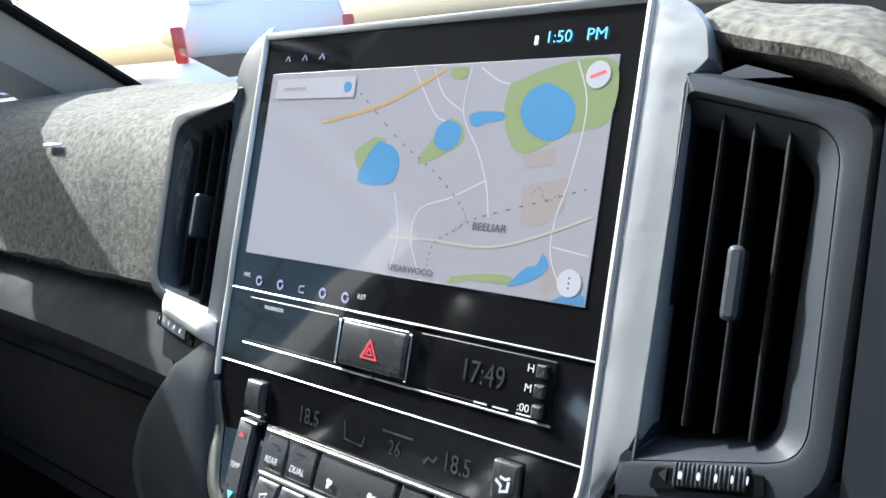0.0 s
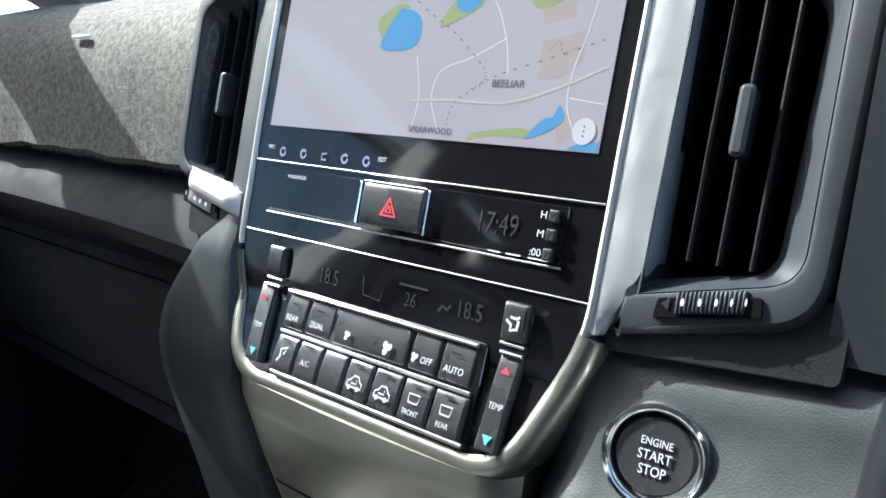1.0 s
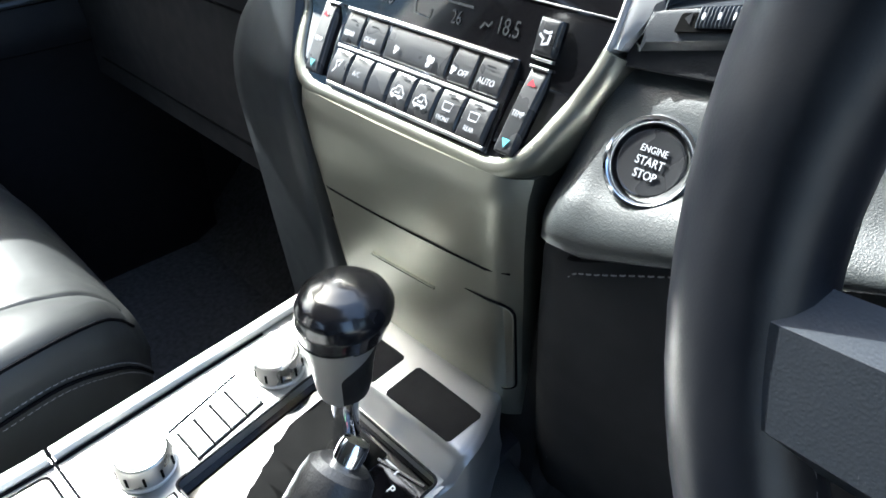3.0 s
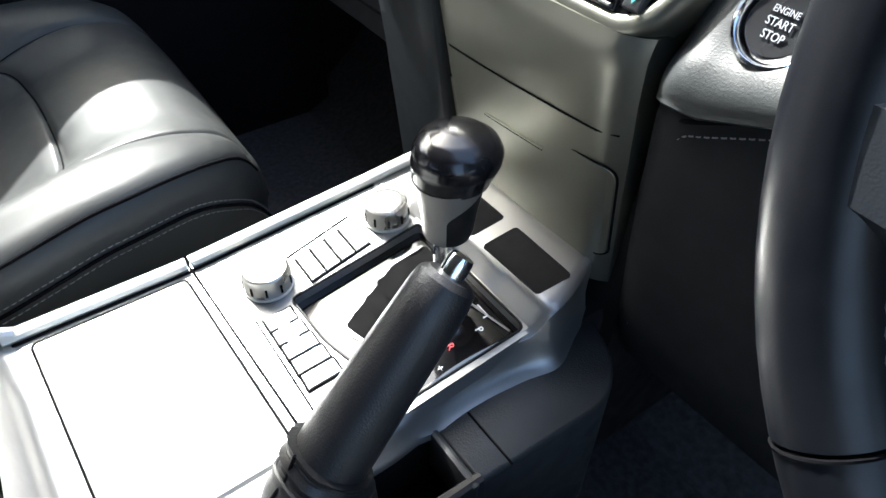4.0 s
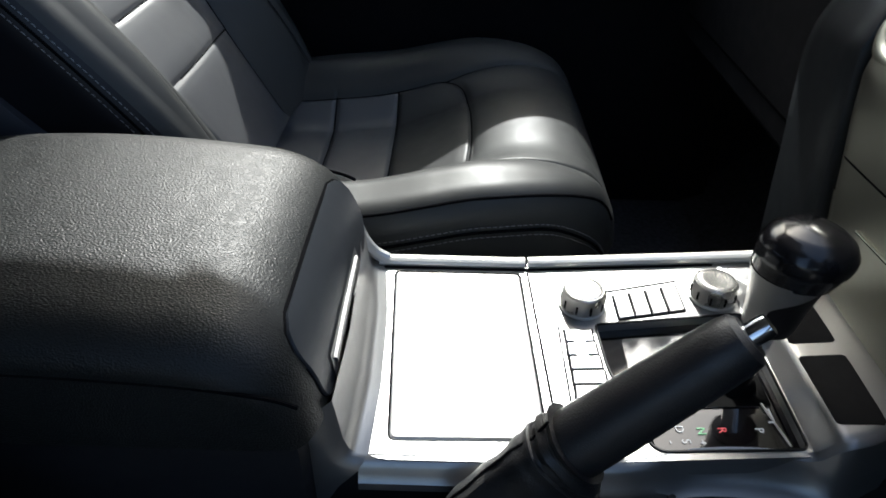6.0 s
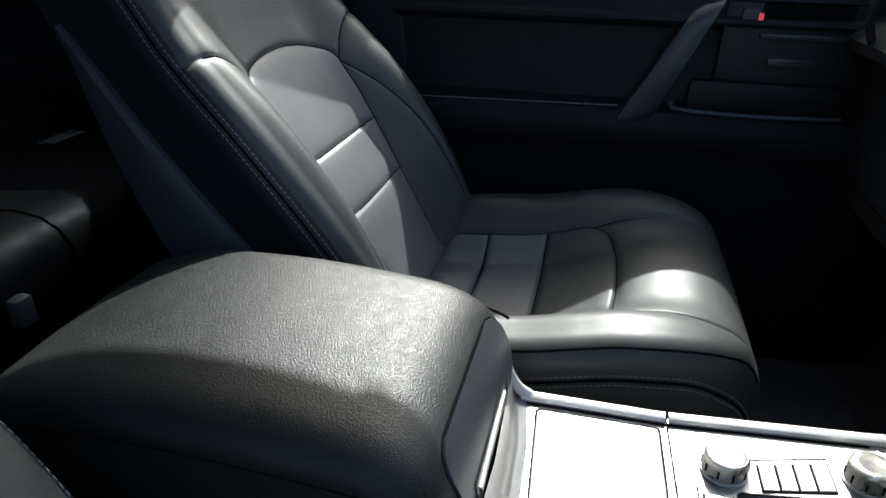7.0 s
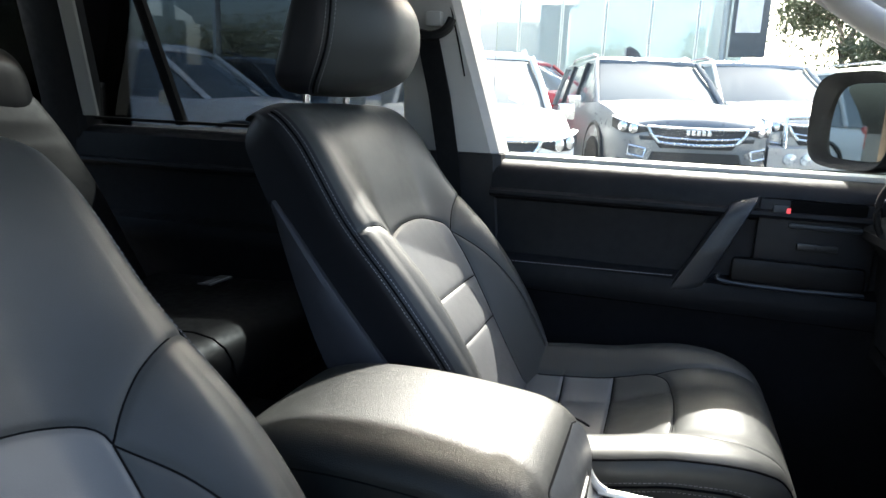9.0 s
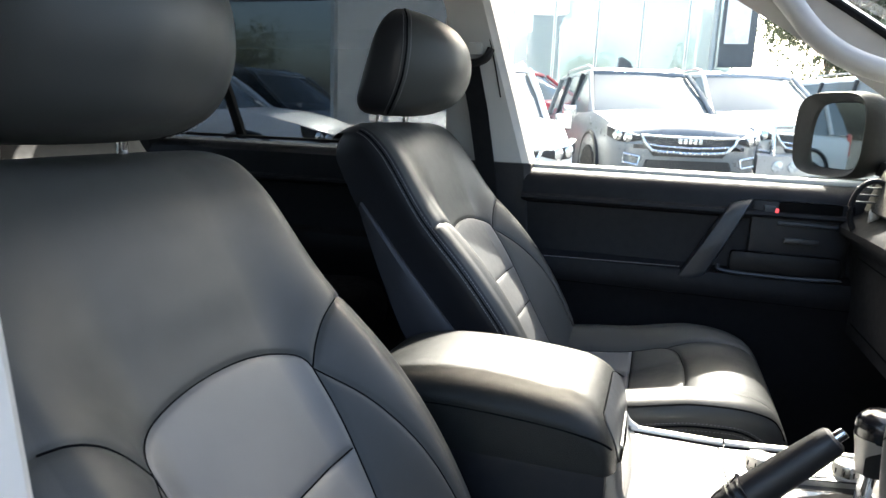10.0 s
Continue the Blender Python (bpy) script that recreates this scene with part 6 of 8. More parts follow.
rim_arc(radians(-139), radians(-41), 40, label="black leather lower rim")
rim_arc(radians(-40.4), radians(220.4), 70, 0.0165, label="black leather upper rim")
for a in (radians(-139), radians(-41)):
    c = on_wheel(a, 0.188)
    rad = (c - WC).normalized()
    part("rim_joint", tube([c + 0.0164 * (math.cos(t) * rad + math.sin(t) * wnrm) for t in np.linspace(0, 2 * math.pi, 24)], 0.0007, 5), SEAM, wheel)
part("stitching", stitches([on_wheel(a, 0.1725, 0.004) for a in np.linspace(radians(150), radians(232), 76)], wnrm, 0.007, 0.004, 0.0007), THREAD, wheel, "grey stitching inside the rim")
part("hub", skin([[on_wheel(t, 0.075 * (1 - 0.2 * k), 0.015 + 0.018 * k) for t in np.linspace(0, 2 * math.pi, 41)[:-1]] for k in (-1, 0, 0.5, 1)]), SOFT_PLASTIC, wheel, "black padded hub")
for a in (radians(180), 0.0):
    sgn = -1 if a else 1
    loops = []
    for k in range(9):
        t = k / 8
        r = 0.065 + (0.176 - 0.065) * t
        w = 0.024 - 0.006 * t
        p = WC + wu * sgn * r - wv * 0.052
        loops.append([p + wv * w + wnrm * 0.004, p + wv * w * 0.6 + wnrm * 0.014, p - wv * w * 0.6 + wnrm * 0.014, p - wv * w + wnrm * 0.004, p - wnrm * 0.006])
    sp = part("spoke", skin(loops), SLATE_PLASTIC, wheel, "slate spoke with switches")
    for dx, dz in ((0.105, 0.010), (0.105, -0.010), (0.128, 0.010), (0.128, -0.010)):
        p = WC + wu * sgn * dx + wv * (dz - 0.052) + wnrm * 0.015
        part("switch", box((0, 0, 0), (0.018, 0.013, 0.006), 0.002, Matrix.Translation(p) @ Matrix((wu, wv, wnrm)).transposed().to_4x4()), BUTTON, sp)
        part("switch_mark", box((0, 0, 0.0032), (0.008, 0.0018, 0.0004), 0, Matrix.Translation(p) @ Matrix((wu, wv, wnrm)).transposed().to_4x4()), PRINT, sp)
part("spoke", skin([[on_wheel(radians(-90), r) + wu * w * k + wnrm * h for k, h in ((1, 0.0), (0.6, 0.01), (-0.6, 0.01), (-1, 0.0))] for r, w in ((0.06, 0.035), (0.12, 0.022), (0.178, 0.026))]), SILVER, wheel, "silver lower spoke")
part("column", tube([WC - wnrm * 0.01, WC - wnrm * 0.05, WC - wnrm * 0.16], [0.05, 0.055, 0.06], 24), HARD_PLASTIC, wheel)

# ---- passenger door and left side ----
door = structure(thing("door_1", (-0.78, -0.3, 0.25), "black passenger door trim with pull handle and window sill", "car door"), "black passenger door trim with pull handle and window sill", "car door")
prof = [(-0.900, 0.10), (-0.760, 0.10), (-0.742, 0.30), (-0.738, 0.50), (-0.726, 0.540), (-0.716, 0.560), (-0.714, 0.585), (-0.722, 0.608), (-0.748, 0.622), (-0.756, 0.660), (-0.756, 0.736), (-0.750, 0.742), (-0.735, 0.7445), (-0.7315, 0.7500), (-0.7335, 0.7560), (-0.746, 0.7610), (-0.750, 0.785), (-0.757, 0.801), (-0.769, 0.812), (-0.790, 0.819), (-0.900, 0.822)]
loops = []
for y in np.linspace(-0.735, 0.14, 30):
    loops.append([(x, y + 0.012 * max(0.0, 0.6 - z), z) for x, z in prof])
part("panel", skin(loops), DOOR_SKIN, door, "black moulded door panel")
part("armrest_stitching", stitches([(-0.7195, y, 0.6125 + 0.02 * (y + 0.5)) for y in np.linspace(-0.68, -0.345, 40)], Vector((1, 0, 0)), 0.007, 0.0050, 0.0010), THREAD, door, "grey armrest stitching")
part("crease", tube([(-0.7190 - 0.003 * (y + 0.7), y, 0.551 + 0.0 * y) for y in (-0.72, 0.10)], 0.0015, 6), SEAM, door)
part("sill_strip", box((-0.842, -0.30, 0.8235), (0.080, 0.86, 0.012), 0.004), mat("sill_paint", (0.62, 0.62, 0.60), 0.35), door, "pale window sill")
strut = []
for t in np.linspace(-0.06, 1.0, 24):
    y, z = lerp([0, 0.12, 1], [-0.226, -0.240, -0.334], t), lerp([0, 0.12, 1], [0.777, 0.752, 0.566], t)
    w, out = lerp([-0.06, 0, 0.15, 1], [0.020, 0.024, 0.026, 0.036], t), lerp([-0.06, 0.0, 0.12, 0.5, 0.88, 1.0], [-0.748, -0.732, -0.718, -0.708, -0.714, -0.736], t)
    strut.append([Vector((out + dx, y + w * q, z + 0.30 * w * q)) for q, dx in ((-1.0, -0.030), (-1.0, -0.008), (-0.86, -0.002), (-0.4, 0.0), (0.4, 0.0), (0.86, -0.002), (1.0, -0.008), (1.0, -0.030))])
part("pull_handle", skin(strut), SLATE_PLASTIC, door, "slate pull handle")
part("switch_plate", box((-0.7480, -0.100, 0.700), (0.012, 0.205, 0.165), 0.010), SOFT_PLASTIC, door, "black switch and latch plate")
# black block painted in for the shaded hollow behind the lever
part("latch_pocket", box((-0.7435, -0.085, 0.762), (0.008, 0.130, 0.038), 0.006), VOID, door)
part("latch_lever", box((-0.7395, -0.086, 0.733), (0.010, 0.125, 0.010), 0.004), SLATE_PLASTIC, door)
part("lock_knob", box((-0.7395, -0.166, 0.757), (0.010, 0.026, 0.030), 0.004), SLATE_PLASTIC, door)
part("lock_mark", box((-0.7350, -0.152, 0.757), (0.003, 0.007, 0.018), 0.001), PRINT_RED, door, "red unlocked mark")
part("window_switch", box((-0.738, -0.095, 0.695), (0.010, 0.070, 0.012), 0.003), BUTTON, door)
part("pocket", box((-0.7300, -0.125, 0.640), (0.014, 0.230, 0.050), 0.012), HARD_PLASTIC, door)
part("pocket_edge", tube(curve([(-0.7200, -0.262, 0.630), (-0.7185, -0.250, 0.616), (-0.7180, -0.12, 0.613), (-0.7185, -0.010, 0.617)], 6), 0.0045, 8), SLATE_PLASTIC, door, "satin pocket edge")
part("window", box((-0.820, -0.29, 1.08), (0.004, 0.94, 0.52), 0), WINDOW, door, smooth=False).visible_shadow = False
part("window_seal", box((-0.884, -0.30, 0.8230), (0.010, 0.88, 0.008), 0.002), RUBBER, door)

pillar_b = structure(thing("pillar_1", (-0.78, -0.83, 0.3), "grey upper and black lower centre pillar with seat belt", "pillar"), "grey upper and black lower centre pillar with seat belt", "pillar")


def leaned(y0, y1, z0, z1, x, lean, thick, n=10, rear=None):
    """A pillar between two heights that leans back with height."""
    loops = []
    for k in range(n + 1):
        t = k / n
        z = z0 + (z1 - z0) * t
        dy = lean(z)
        dr = rear(z) if rear else dy
        xi = x(z)
        loops.append([(xi - thick, y0 + dr, z), (xi - 0.012, y0 + dr - 0.001, z), (xi, y0 + dr + 0.014, z), (xi + 0.006, (y0 + y1) / 2 + dy, z), (xi, y1 + dy - 0.016, z), (xi - 0.014, y1 + dy, z), (xi - thick, y1 + dy, z)])
    return skin(loops)


b_lean = lambda z: -0.27 * (z - 0.83) if z > 0.83 else -0.10 * (z - 0.83)  # noqa: E731
b_x = lambda z: lerp([0.2, 0.83, 1.30], [-0.752, -0.752, -0.655], z)  # noqa: E731
part("upper_trim", leaned(-0.945, -0.725, 0.8320, 1.38, b_x, b_lean, 0.10, rear=lambda z: 0.03 * (z - 0.83)), PILLAR, pillar_b, "light grey pillar trim")
part("lower_trim", leaned(-0.945, -0.722, 0.20, 0.8300, b_x, b_lean, 0.10), SOFT_PLASTIC, pillar_b, "black lower pillar trim")
slot = curve([(-0.6905, -0.905, 1.152), (-0.6890, -0.860, 1.150), (-0.6900, -0.834, 1.144), (-0.6985, -0.815, 1.080), (-0.7150, -0.797, 0.990)], 6)
part("slot_groove", tube(slot, 0.0016, 6), SEAM, pillar_b)
anchor = Vector((-0.690, -0.858, 1.078))
part("belt_anchor", box((0, 0, 0), (0.020, 0.034, 0.030), 0.006, Matrix.Translation(anchor + Vector((0.004, 0, 0.022)))), PILLAR, pillar_b, "grey belt height slider")
part("belt_guide", tube(curve([anchor + Vector((0.012, -0.040, -0.004)), anchor + Vector((0.018, 0.0, -0.012)), anchor + Vector((0.016, 0.030, 0.0)), anchor + Vector((0.010, 0.040, 0.022))], 5), 0.010, 8), HARD_PLASTIC, pillar_b, "black belt guide loop")
belt = [anchor + Vector((0.014, -0.010, -0.012)), Vector((-0.700, -0.846, 0.95)), Vector((-0.715, -0.826, 0.82)), Vector((-0.725, -0.80, 0.60)), Vector((-0.735, -0.80, 0.30))]
part("belt_webbing", skin([[p + Vector((0.003, -0.024, 0)), p + Vector((0.003, 0.024, 0)), p + Vector((-0.001, 0.024, 0)), p + Vector((-0.001, -0.024, 0))] for p in belt]), RUBBER, pillar_b, "black seat belt webbing")

rear_door = structure(thing("door_2", (-0.78, -1.4, 0.25), "black rear door trim with tinted window", "car door"), "black rear door trim with tinted window", "car door")
part("panel", skin([[(x, y, z + (0.02 if z > 0.8 else 0)) for x, z in prof] for y in np.linspace(-1.90, -0.955, 20)]), SOFT_PLASTIC, rear_door, "black rear door panel")
part("window", box((-0.815, -1.47, 1.09), (0.004, 1.08, 0.50), 0), TINT, rear_door, "dark tinted window", smooth=False)
part("divider", leaned(-1.612, -1.588, 0.8500, 1.38, lambda z: lerp([0.83, 1.3], [-0.80, -0.72], z), lambda z: -0.24 * (z - 0.85), 0.03), RUBBER, rear_door, "black window divider")
part("frame", box((-0.800, -1.46, 0.8575), (0.018, 0.98, 0.008), 0.002), RUBBER, rear_door)
c_x = lambda z: lerp([0.2, 0.86, 1.30], [-0.745, -0.745, -0.64], z)  # noqa: E731
pc = structure(thing("pillar_2", (-0.76, -2.0, 0.3), "grey rear pillar trim with dark lower part", "pillar"), "grey rear pillar trim with dark lower part", "pillar")
part("edge_trim", leaned(-1.873, -1.828, 0.865, 1.38, c_x, lambda z: 0.05 * (z - 0.865), 0.022), PILLAR, pc, "light grey pillar edge")
part("lower_trim", leaned(-2.02, -1.872, 0.20, 1.38, lambda z: c_x(z) - 0.01, lambda z: 0.05 * (z - 0.865) if z > 0.865 else 0, 0.08), SOFT_PLASTIC, pc, "black pillar side")
ql = structure(thing("side_panel_1", (-0.80, -2.4, 0.3), "black rear quarter panel with window", "panel"), "black rear quarter panel with window", "panel")
part("panel", box((-0.79, -2.45, 0.54), (0.08, 0.90, 0.66), 0.01), SOFT_PLASTIC, ql)
part("window", box((-0.805, -2.45, 1.07), (0.004, 0.86, 0.40), 0), TINT_LIGHT, ql, smooth=False)
kick = structure(part("wall_left", box((-0.835, 0.31, 0.46), (0.07, 0.34, 0.74), 0.01), SOFT_PLASTIC), "black kick panel beside the footwell", "wall")
structure(part("wall_right", box((0.835, 0.27, 0.50), (0.07, 0.40, 0.82), 0.01), SOFT_PLASTIC), "black kick panel on the driver's side", "wall")
# front pillar with its grab handle
pa = structure(thing("pillar_3", (-0.72, 0.2, 0.9), "light grey windscreen pillar with grab handle", "pillar"), "light grey windscreen pillar with grab handle", "pillar")
A0, A1 = Vector((-0.765, 0.350, 0.852)), Vector((-0.635, -0.450, 1.345))
loops = []
for k in range(17):
    p = A0.lerp(A1, k / 16) + Vector((0, 0, 0.02 * math.sin(k / 16 * 3.14)))
    loops.append([p + Vector((-0.060, -0.005, 0.02)), p + Vector((0.0, -0.045, -0.035)), p + Vector((0.030, -0.020, -0.020)), p + Vector((0.034, 0.035, 0.012)), p + Vector((-0.02, 0.05, 0.035))])
part("trim", skin(loops), PILLAR, pa, "light grey pillar trim")
part("seal", tube([A0.lerp(A1, k / 16) + Vector((0.036, 0.036, 0.014 + 0.02 * math.sin(k / 16 * 3.14))) for k in range(17)], 0.008, 8), RUBBER, pa, "black windscreen seal")
gh = curve([(-0.650, -0.235, 1.235), (-0.612, -0.195, 1.180), (-0.600, -0.150, 1.125), (-0.596, -0.100, 1.087), (-0.598, -0.040, 1.062), (-0.630, 0.030, 1.050)], 7)
part("grab_handle", tube(gh, 0.0215, 14), PILLAR, pa, "light grey grab handle")

# right side behind the driver, kept open at the doorway
pr = structure(thing("pillar_4", (0.72, -0.8, 0.3), "light grey trim of the driver's side pillar", "pillar"), "light grey trim of the driver's side pillar", "pillar")
part("trim", skin([[(0.690 - (z - 0.8) * 0.10, -0.690 - 0.25 * (z - 0.8), z), (0.700 - (z - 0.8) * 0.10, -0.680 - 0.25 * (z - 0.8), z), (0.800, -0.680 - 0.25 * (z - 0.8), z), (0.800, -0.90 - 0.25 * (z - 0.8), z), (0.700 - (z - 0.8) * 0.10, -0.90 - 0.25 * (z - 0.8), z)] for z in np.linspace(0.20, 1.38, 8)]), PILLAR, pr)
sr = structure(thing("side_panel_2", (0.78, -1.6, 0.3), "black rear door trim and windows on the driver's side", "panel"), "black rear door trim and windows on the driver's side", "panel")
part("panel", box((0.80, -1.87, 0.51), (0.10, 1.90, 0.64), 0.01), SOFT_PLASTIC, sr)
part("window", box((0.815, -1.87, 1.10), (0.004, 1.90, 0.52), 0), TINT, sr, smooth=False)
part("sill", box((0.78, -0.30, 0.10), (0.14, 1.0, 0.16), 0.02), PILLAR, sr)

# roof, windscreen, tail
loops = []
for k in range(25):
    t = k / 24
    loops.append([(x, -2.75 + t * (2.52 - 0.20 * (abs(x) / 0.66) ** 2.4), 1.435 - 0.085 * (abs(x) / 0.66) ** 2.6 - 0.030 * (2 * t - 1) ** 2) for x in np.linspace(-0.665, 0.665, 25)])
roof = sheet("ceiling", loops, HEADLINER, 0.045, (0, 0, 1), "light grey headliner", "ceiling")
for s, nm in ((-1, "trim_1"), (1, "trim_2")):
    structure(part(nm, tube([(s * 0.700, y, 1.335 - 0.015 * ((y + 1.55) / 1.2) ** 2) for y in np.linspace(-2.75, -0.42, 20)], 0.034, 12), PILLAR), "light grey roof rail trim", "trim")
ws = structure(part("window_1", skin([[Vector((x * (0.88 + 0.12 * t), 0.70 - 0.95 * (1 - t) - 0.20 * (abs(x) / 0.72) ** 2.4, 0.90 + 0.48 * (1 - t)))for x in np.linspace(-0.72, 0.72, 13)] for t in np.linspace(0, 1, 8)], closed=False), WINDSCREEN), "clear raked windscreen", "window")
ws.visible_shadow = False
structure(part("cowl", box((0, 0.62, 0.82), (1.60, 0.42, 0.10), 0.03), RUBBER), "black cowl under the windscreen", "trim")
structure(part("wall_rear", box((0, -2.80, 0.55), (1.64, 0.08, 0.80), 0.02), SOFT_PLASTIC), "black tailgate trim", "wall")
rw = structure(part("window_2", box((0, -2.82, 1.12), (1.40, 0.004, 0.36), 0), TINT, smooth=False), "tinted tailgate window", "window")
# door mirror
mir = thing("door_mirror", (-0.98, 0.02, 0.85), "black door mirror reflecting the car yard", "mirror")
MO = Vector((-0.965, 0, 0.947))
MANG = [float(a) for a in np.linspace(0, 2 * math.pi, 49)[:-1]]


def mirror_ring(grow, dy):
    """The outline of the glass, its outer side leaning in towards the top."""
    ring = []
    for a in MANG:
        x, z = math.copysign(abs(math.cos(a)) ** 0.5, math.cos(a)), math.copysign(abs(math.sin(a)) ** 0.55, math.sin(a))
        ring.append(MO + Vector((0.014 + (0.098 + grow) * x + (0.016 * z if x < 0 else 0.0) * abs(x), dy, (0.073 + grow) * z - 0.002)))
    return ring


mloops = [mirror_ring(0.0, -0.004), mirror_ring(0.003, -0.012)]
for sc, dy in ((0.97, -0.030), (1.01, -0.033), (1.04, -0.022), (1.05, 0.0), (1.0, 0.035), (0.75, 0.075), (0.35, 0.095)):
    mloops.append([MO + Vector((0.006 + 0.120 * sc * math.copysign(abs(math.cos(a)) ** 0.5, math.cos(a)), dy, 0.090 * sc * math.copysign(abs(math.sin(a)) ** 0.55, math.sin(a)))) for a in MANG])
MROT = Matrix.Translation((-0.975, -0.005, 0.932)) @ Matrix.Rotation(radians(25), 4, "Z") @ Matrix.Diagonal((1.03, 1.03, 1.10, 1)) @ Matrix.Translation((0.965, 0.0, -0.947))
mloops = [[MROT @ p for p in loop] for loop in mloops]
part("housing", skin(mloops), mat("mirror_black", (0.007, 0.007, 0.008), 0.55, grain=0.1, grain_scale=900, spec=0.10), mir, "black mirror housing")
glass_ring = [MROT @ p for p in mirror_ring(-0.001, -0.0065)]
bm = bmesh.new()
bm.faces.new([bm.verts.new(p) for p in glass_ring])
part("mirror_glass", bm, mat("mirror", (0.36, 0.39, 0.385), 0.02, metal=1.0, mottle=0.0, rough_var=0.0), mir)
part("mount", box((-0.88, 0.10, 0.858), (0.10, 0.06, 0.036), 0.010), HARD_PLASTIC, mir)

# ---- rear bench ----
TAG_PRINT = mat("tag_print_grey", (0.45, 0.45, 0.46), 0.7)
bench = thing("rear_seat", (-0.2, -1.45, 0.18), "black leather rear bench seat", "seat")
part("cushion", skin([[(x, -1.08 - 0.52 * t + 0.0 * x, z) for t, z in ((0.06, 0.34), (0.0, 0.39), (-0.012, 0.43), (0.0, 0.460), (0.03, 0.483), (0.08, 0.498), (0.16, 0.504), (0.5, 0.49), (1.0, 0.475), (1.0, 0.30))] for x in np.linspace(-0.70, 0.66, 22)]), BENCH_LEATHER, bench, "black leather rear cushion")
for x in (-0.30, 0.12):
    part("seam", tube([(x, -1.075, 0.43), (x, -1.080, 0.460), (x, -1.096, 0.483), (x, -1.122, 0.498), (x, -1.163, 0.504), (x, -1.34, 0.490), (x, -1.55, 0.479)], 0.0022, 6), SEAM, bench)
rows = []
for k in range(31):
    t = k / 30
    z = 0.44 + 0.528 * t
    hw = lerp([0.44, 0.70, 0.83, 0.90, 0.94, 0.960, 0.968], [0.660, 0.625, 0.590, 0.560, 0.525, 0.480, 0.430], z)
    yc, d = -1.612 - 0.245 * t, lerp([0.0, 0.75, 0.92, 0.98, 1.0], [0.070, 0.058, 0.046, 0.030, 0.016], t) - 0.006 * math.exp(-((z - 0.83) / 0.006) ** 2)
    rows.append([(-0.01 + hw * math.copysign(abs(math.cos(a)) ** 0.35, math.cos(a)), yc + d * math.copysign(abs(math.sin(a)) ** 0.6, math.sin(a)), z) for a in np.linspace(0, 2 * math.pi, 65)[:-1]])
part("backrest", skin(rows), BENCH_LEATHER, bench, "black leather rear backrest")
for x in (-0.43, 0.40):
    hl = []
    for t in np.linspace(-1, 1, 15):
        c = math.sqrt(max(0.0, 1 - abs(t) ** 3))
        hl.append([(x + (0.06 + 0.075 * c) * math.copysign(abs(math.cos(a)) ** 0.6, math.cos(a)), -1.845 - 0.03 * t + (0.012 + 0.05 * c) * math.sin(a), 0.930 + 0.095 * t) for a in np.linspace(0, 2 * math.pi, 33)[:-1]])
    part("headrest", skin(hl), BENCH_LEATHER, bench, "black leather rear headrest")
part("seat_tag", box((-0.62, -1.36, 0.5030), (0.085, 0.035, 0.003), 0.0, Matrix.Identity(4)), mat("printed_tag", (0.10, 0.10, 0.10), 0.6), bench, "printed fabric tag")
for dy, w in ((-1.347, 0.078), (-1.358, 0.050), (-1.366, 0.044)):
    part("tag_print", box((-0.62 + (0.078 - w) / 2, dy, 0.5050), (w, 0.005 if w > 0.07 else 0.002, 0.001)), TAG_PRINT, bench)
part("buckle", box((-0.16, -1.04, 0.44), (0.026, 0.020, 0.040), 0.006, Matrix.Identity(4)), mat("buckle_grey", (0.10, 0.10, 0.10), 0.4), bench, "grey belt buckle")

# ---- outdoors ----
def gz(x):
    """The yard's height: it climbs gently to the passenger's side."""
    return -0.62 - 0.055 * max(-26.0, min(14.0, x))


ASPHALT = mat("asphalt", (0.115, 0.112, 0.108), 0.85, grain=0.6, grain_scale=60, mottle=0.2, mottle_scale=1.5)
bm = bmesh.new()
xs = [-160, -26, -14, -7, 0, 7, 14, 160]
rows = [[bm.verts.new((x, y, gz(x))) for x in xs] for y in (-160, -30, -10, 0, 10, 30, 160)]
for a, b in zip(rows, rows[1:]):
    for i in range(len(xs) - 1):
        bm.faces.new((a[i], a[i + 1], b[i + 1], b[i]))
structure(part("ground", bm, ASPHALT, smooth=False), "grey asphalt of a car yard", "ground")

CAR_GLASS = mat("car_glass", (0.16, 0.18, 0.185), 0.08, mottle=0.02, spec=0.8, rough_var=0.0)
LAMP_GLASS = mat("headlamp", (0.55, 0.58, 0.60), 0.12, metal=0.3, coat=1.0, mottle=0.4, mottle_scale=30)
BLACK_TRIM = mat("bumper_black", (0.02, 0.02, 0.021), 0.5)
TYRE = mat("tyre", (0.018, 0.018, 0.018), 0.85)
RED_LAMP = mat("tail_lamp", (0.6, 0.03, 0.025), 0.15, coat=1.0)


def paint(name, c, metal=0.3):
    return mat(name, c, 0.34, metal=metal, coat=0.35, mottle=0.02, mottle_scale=2)


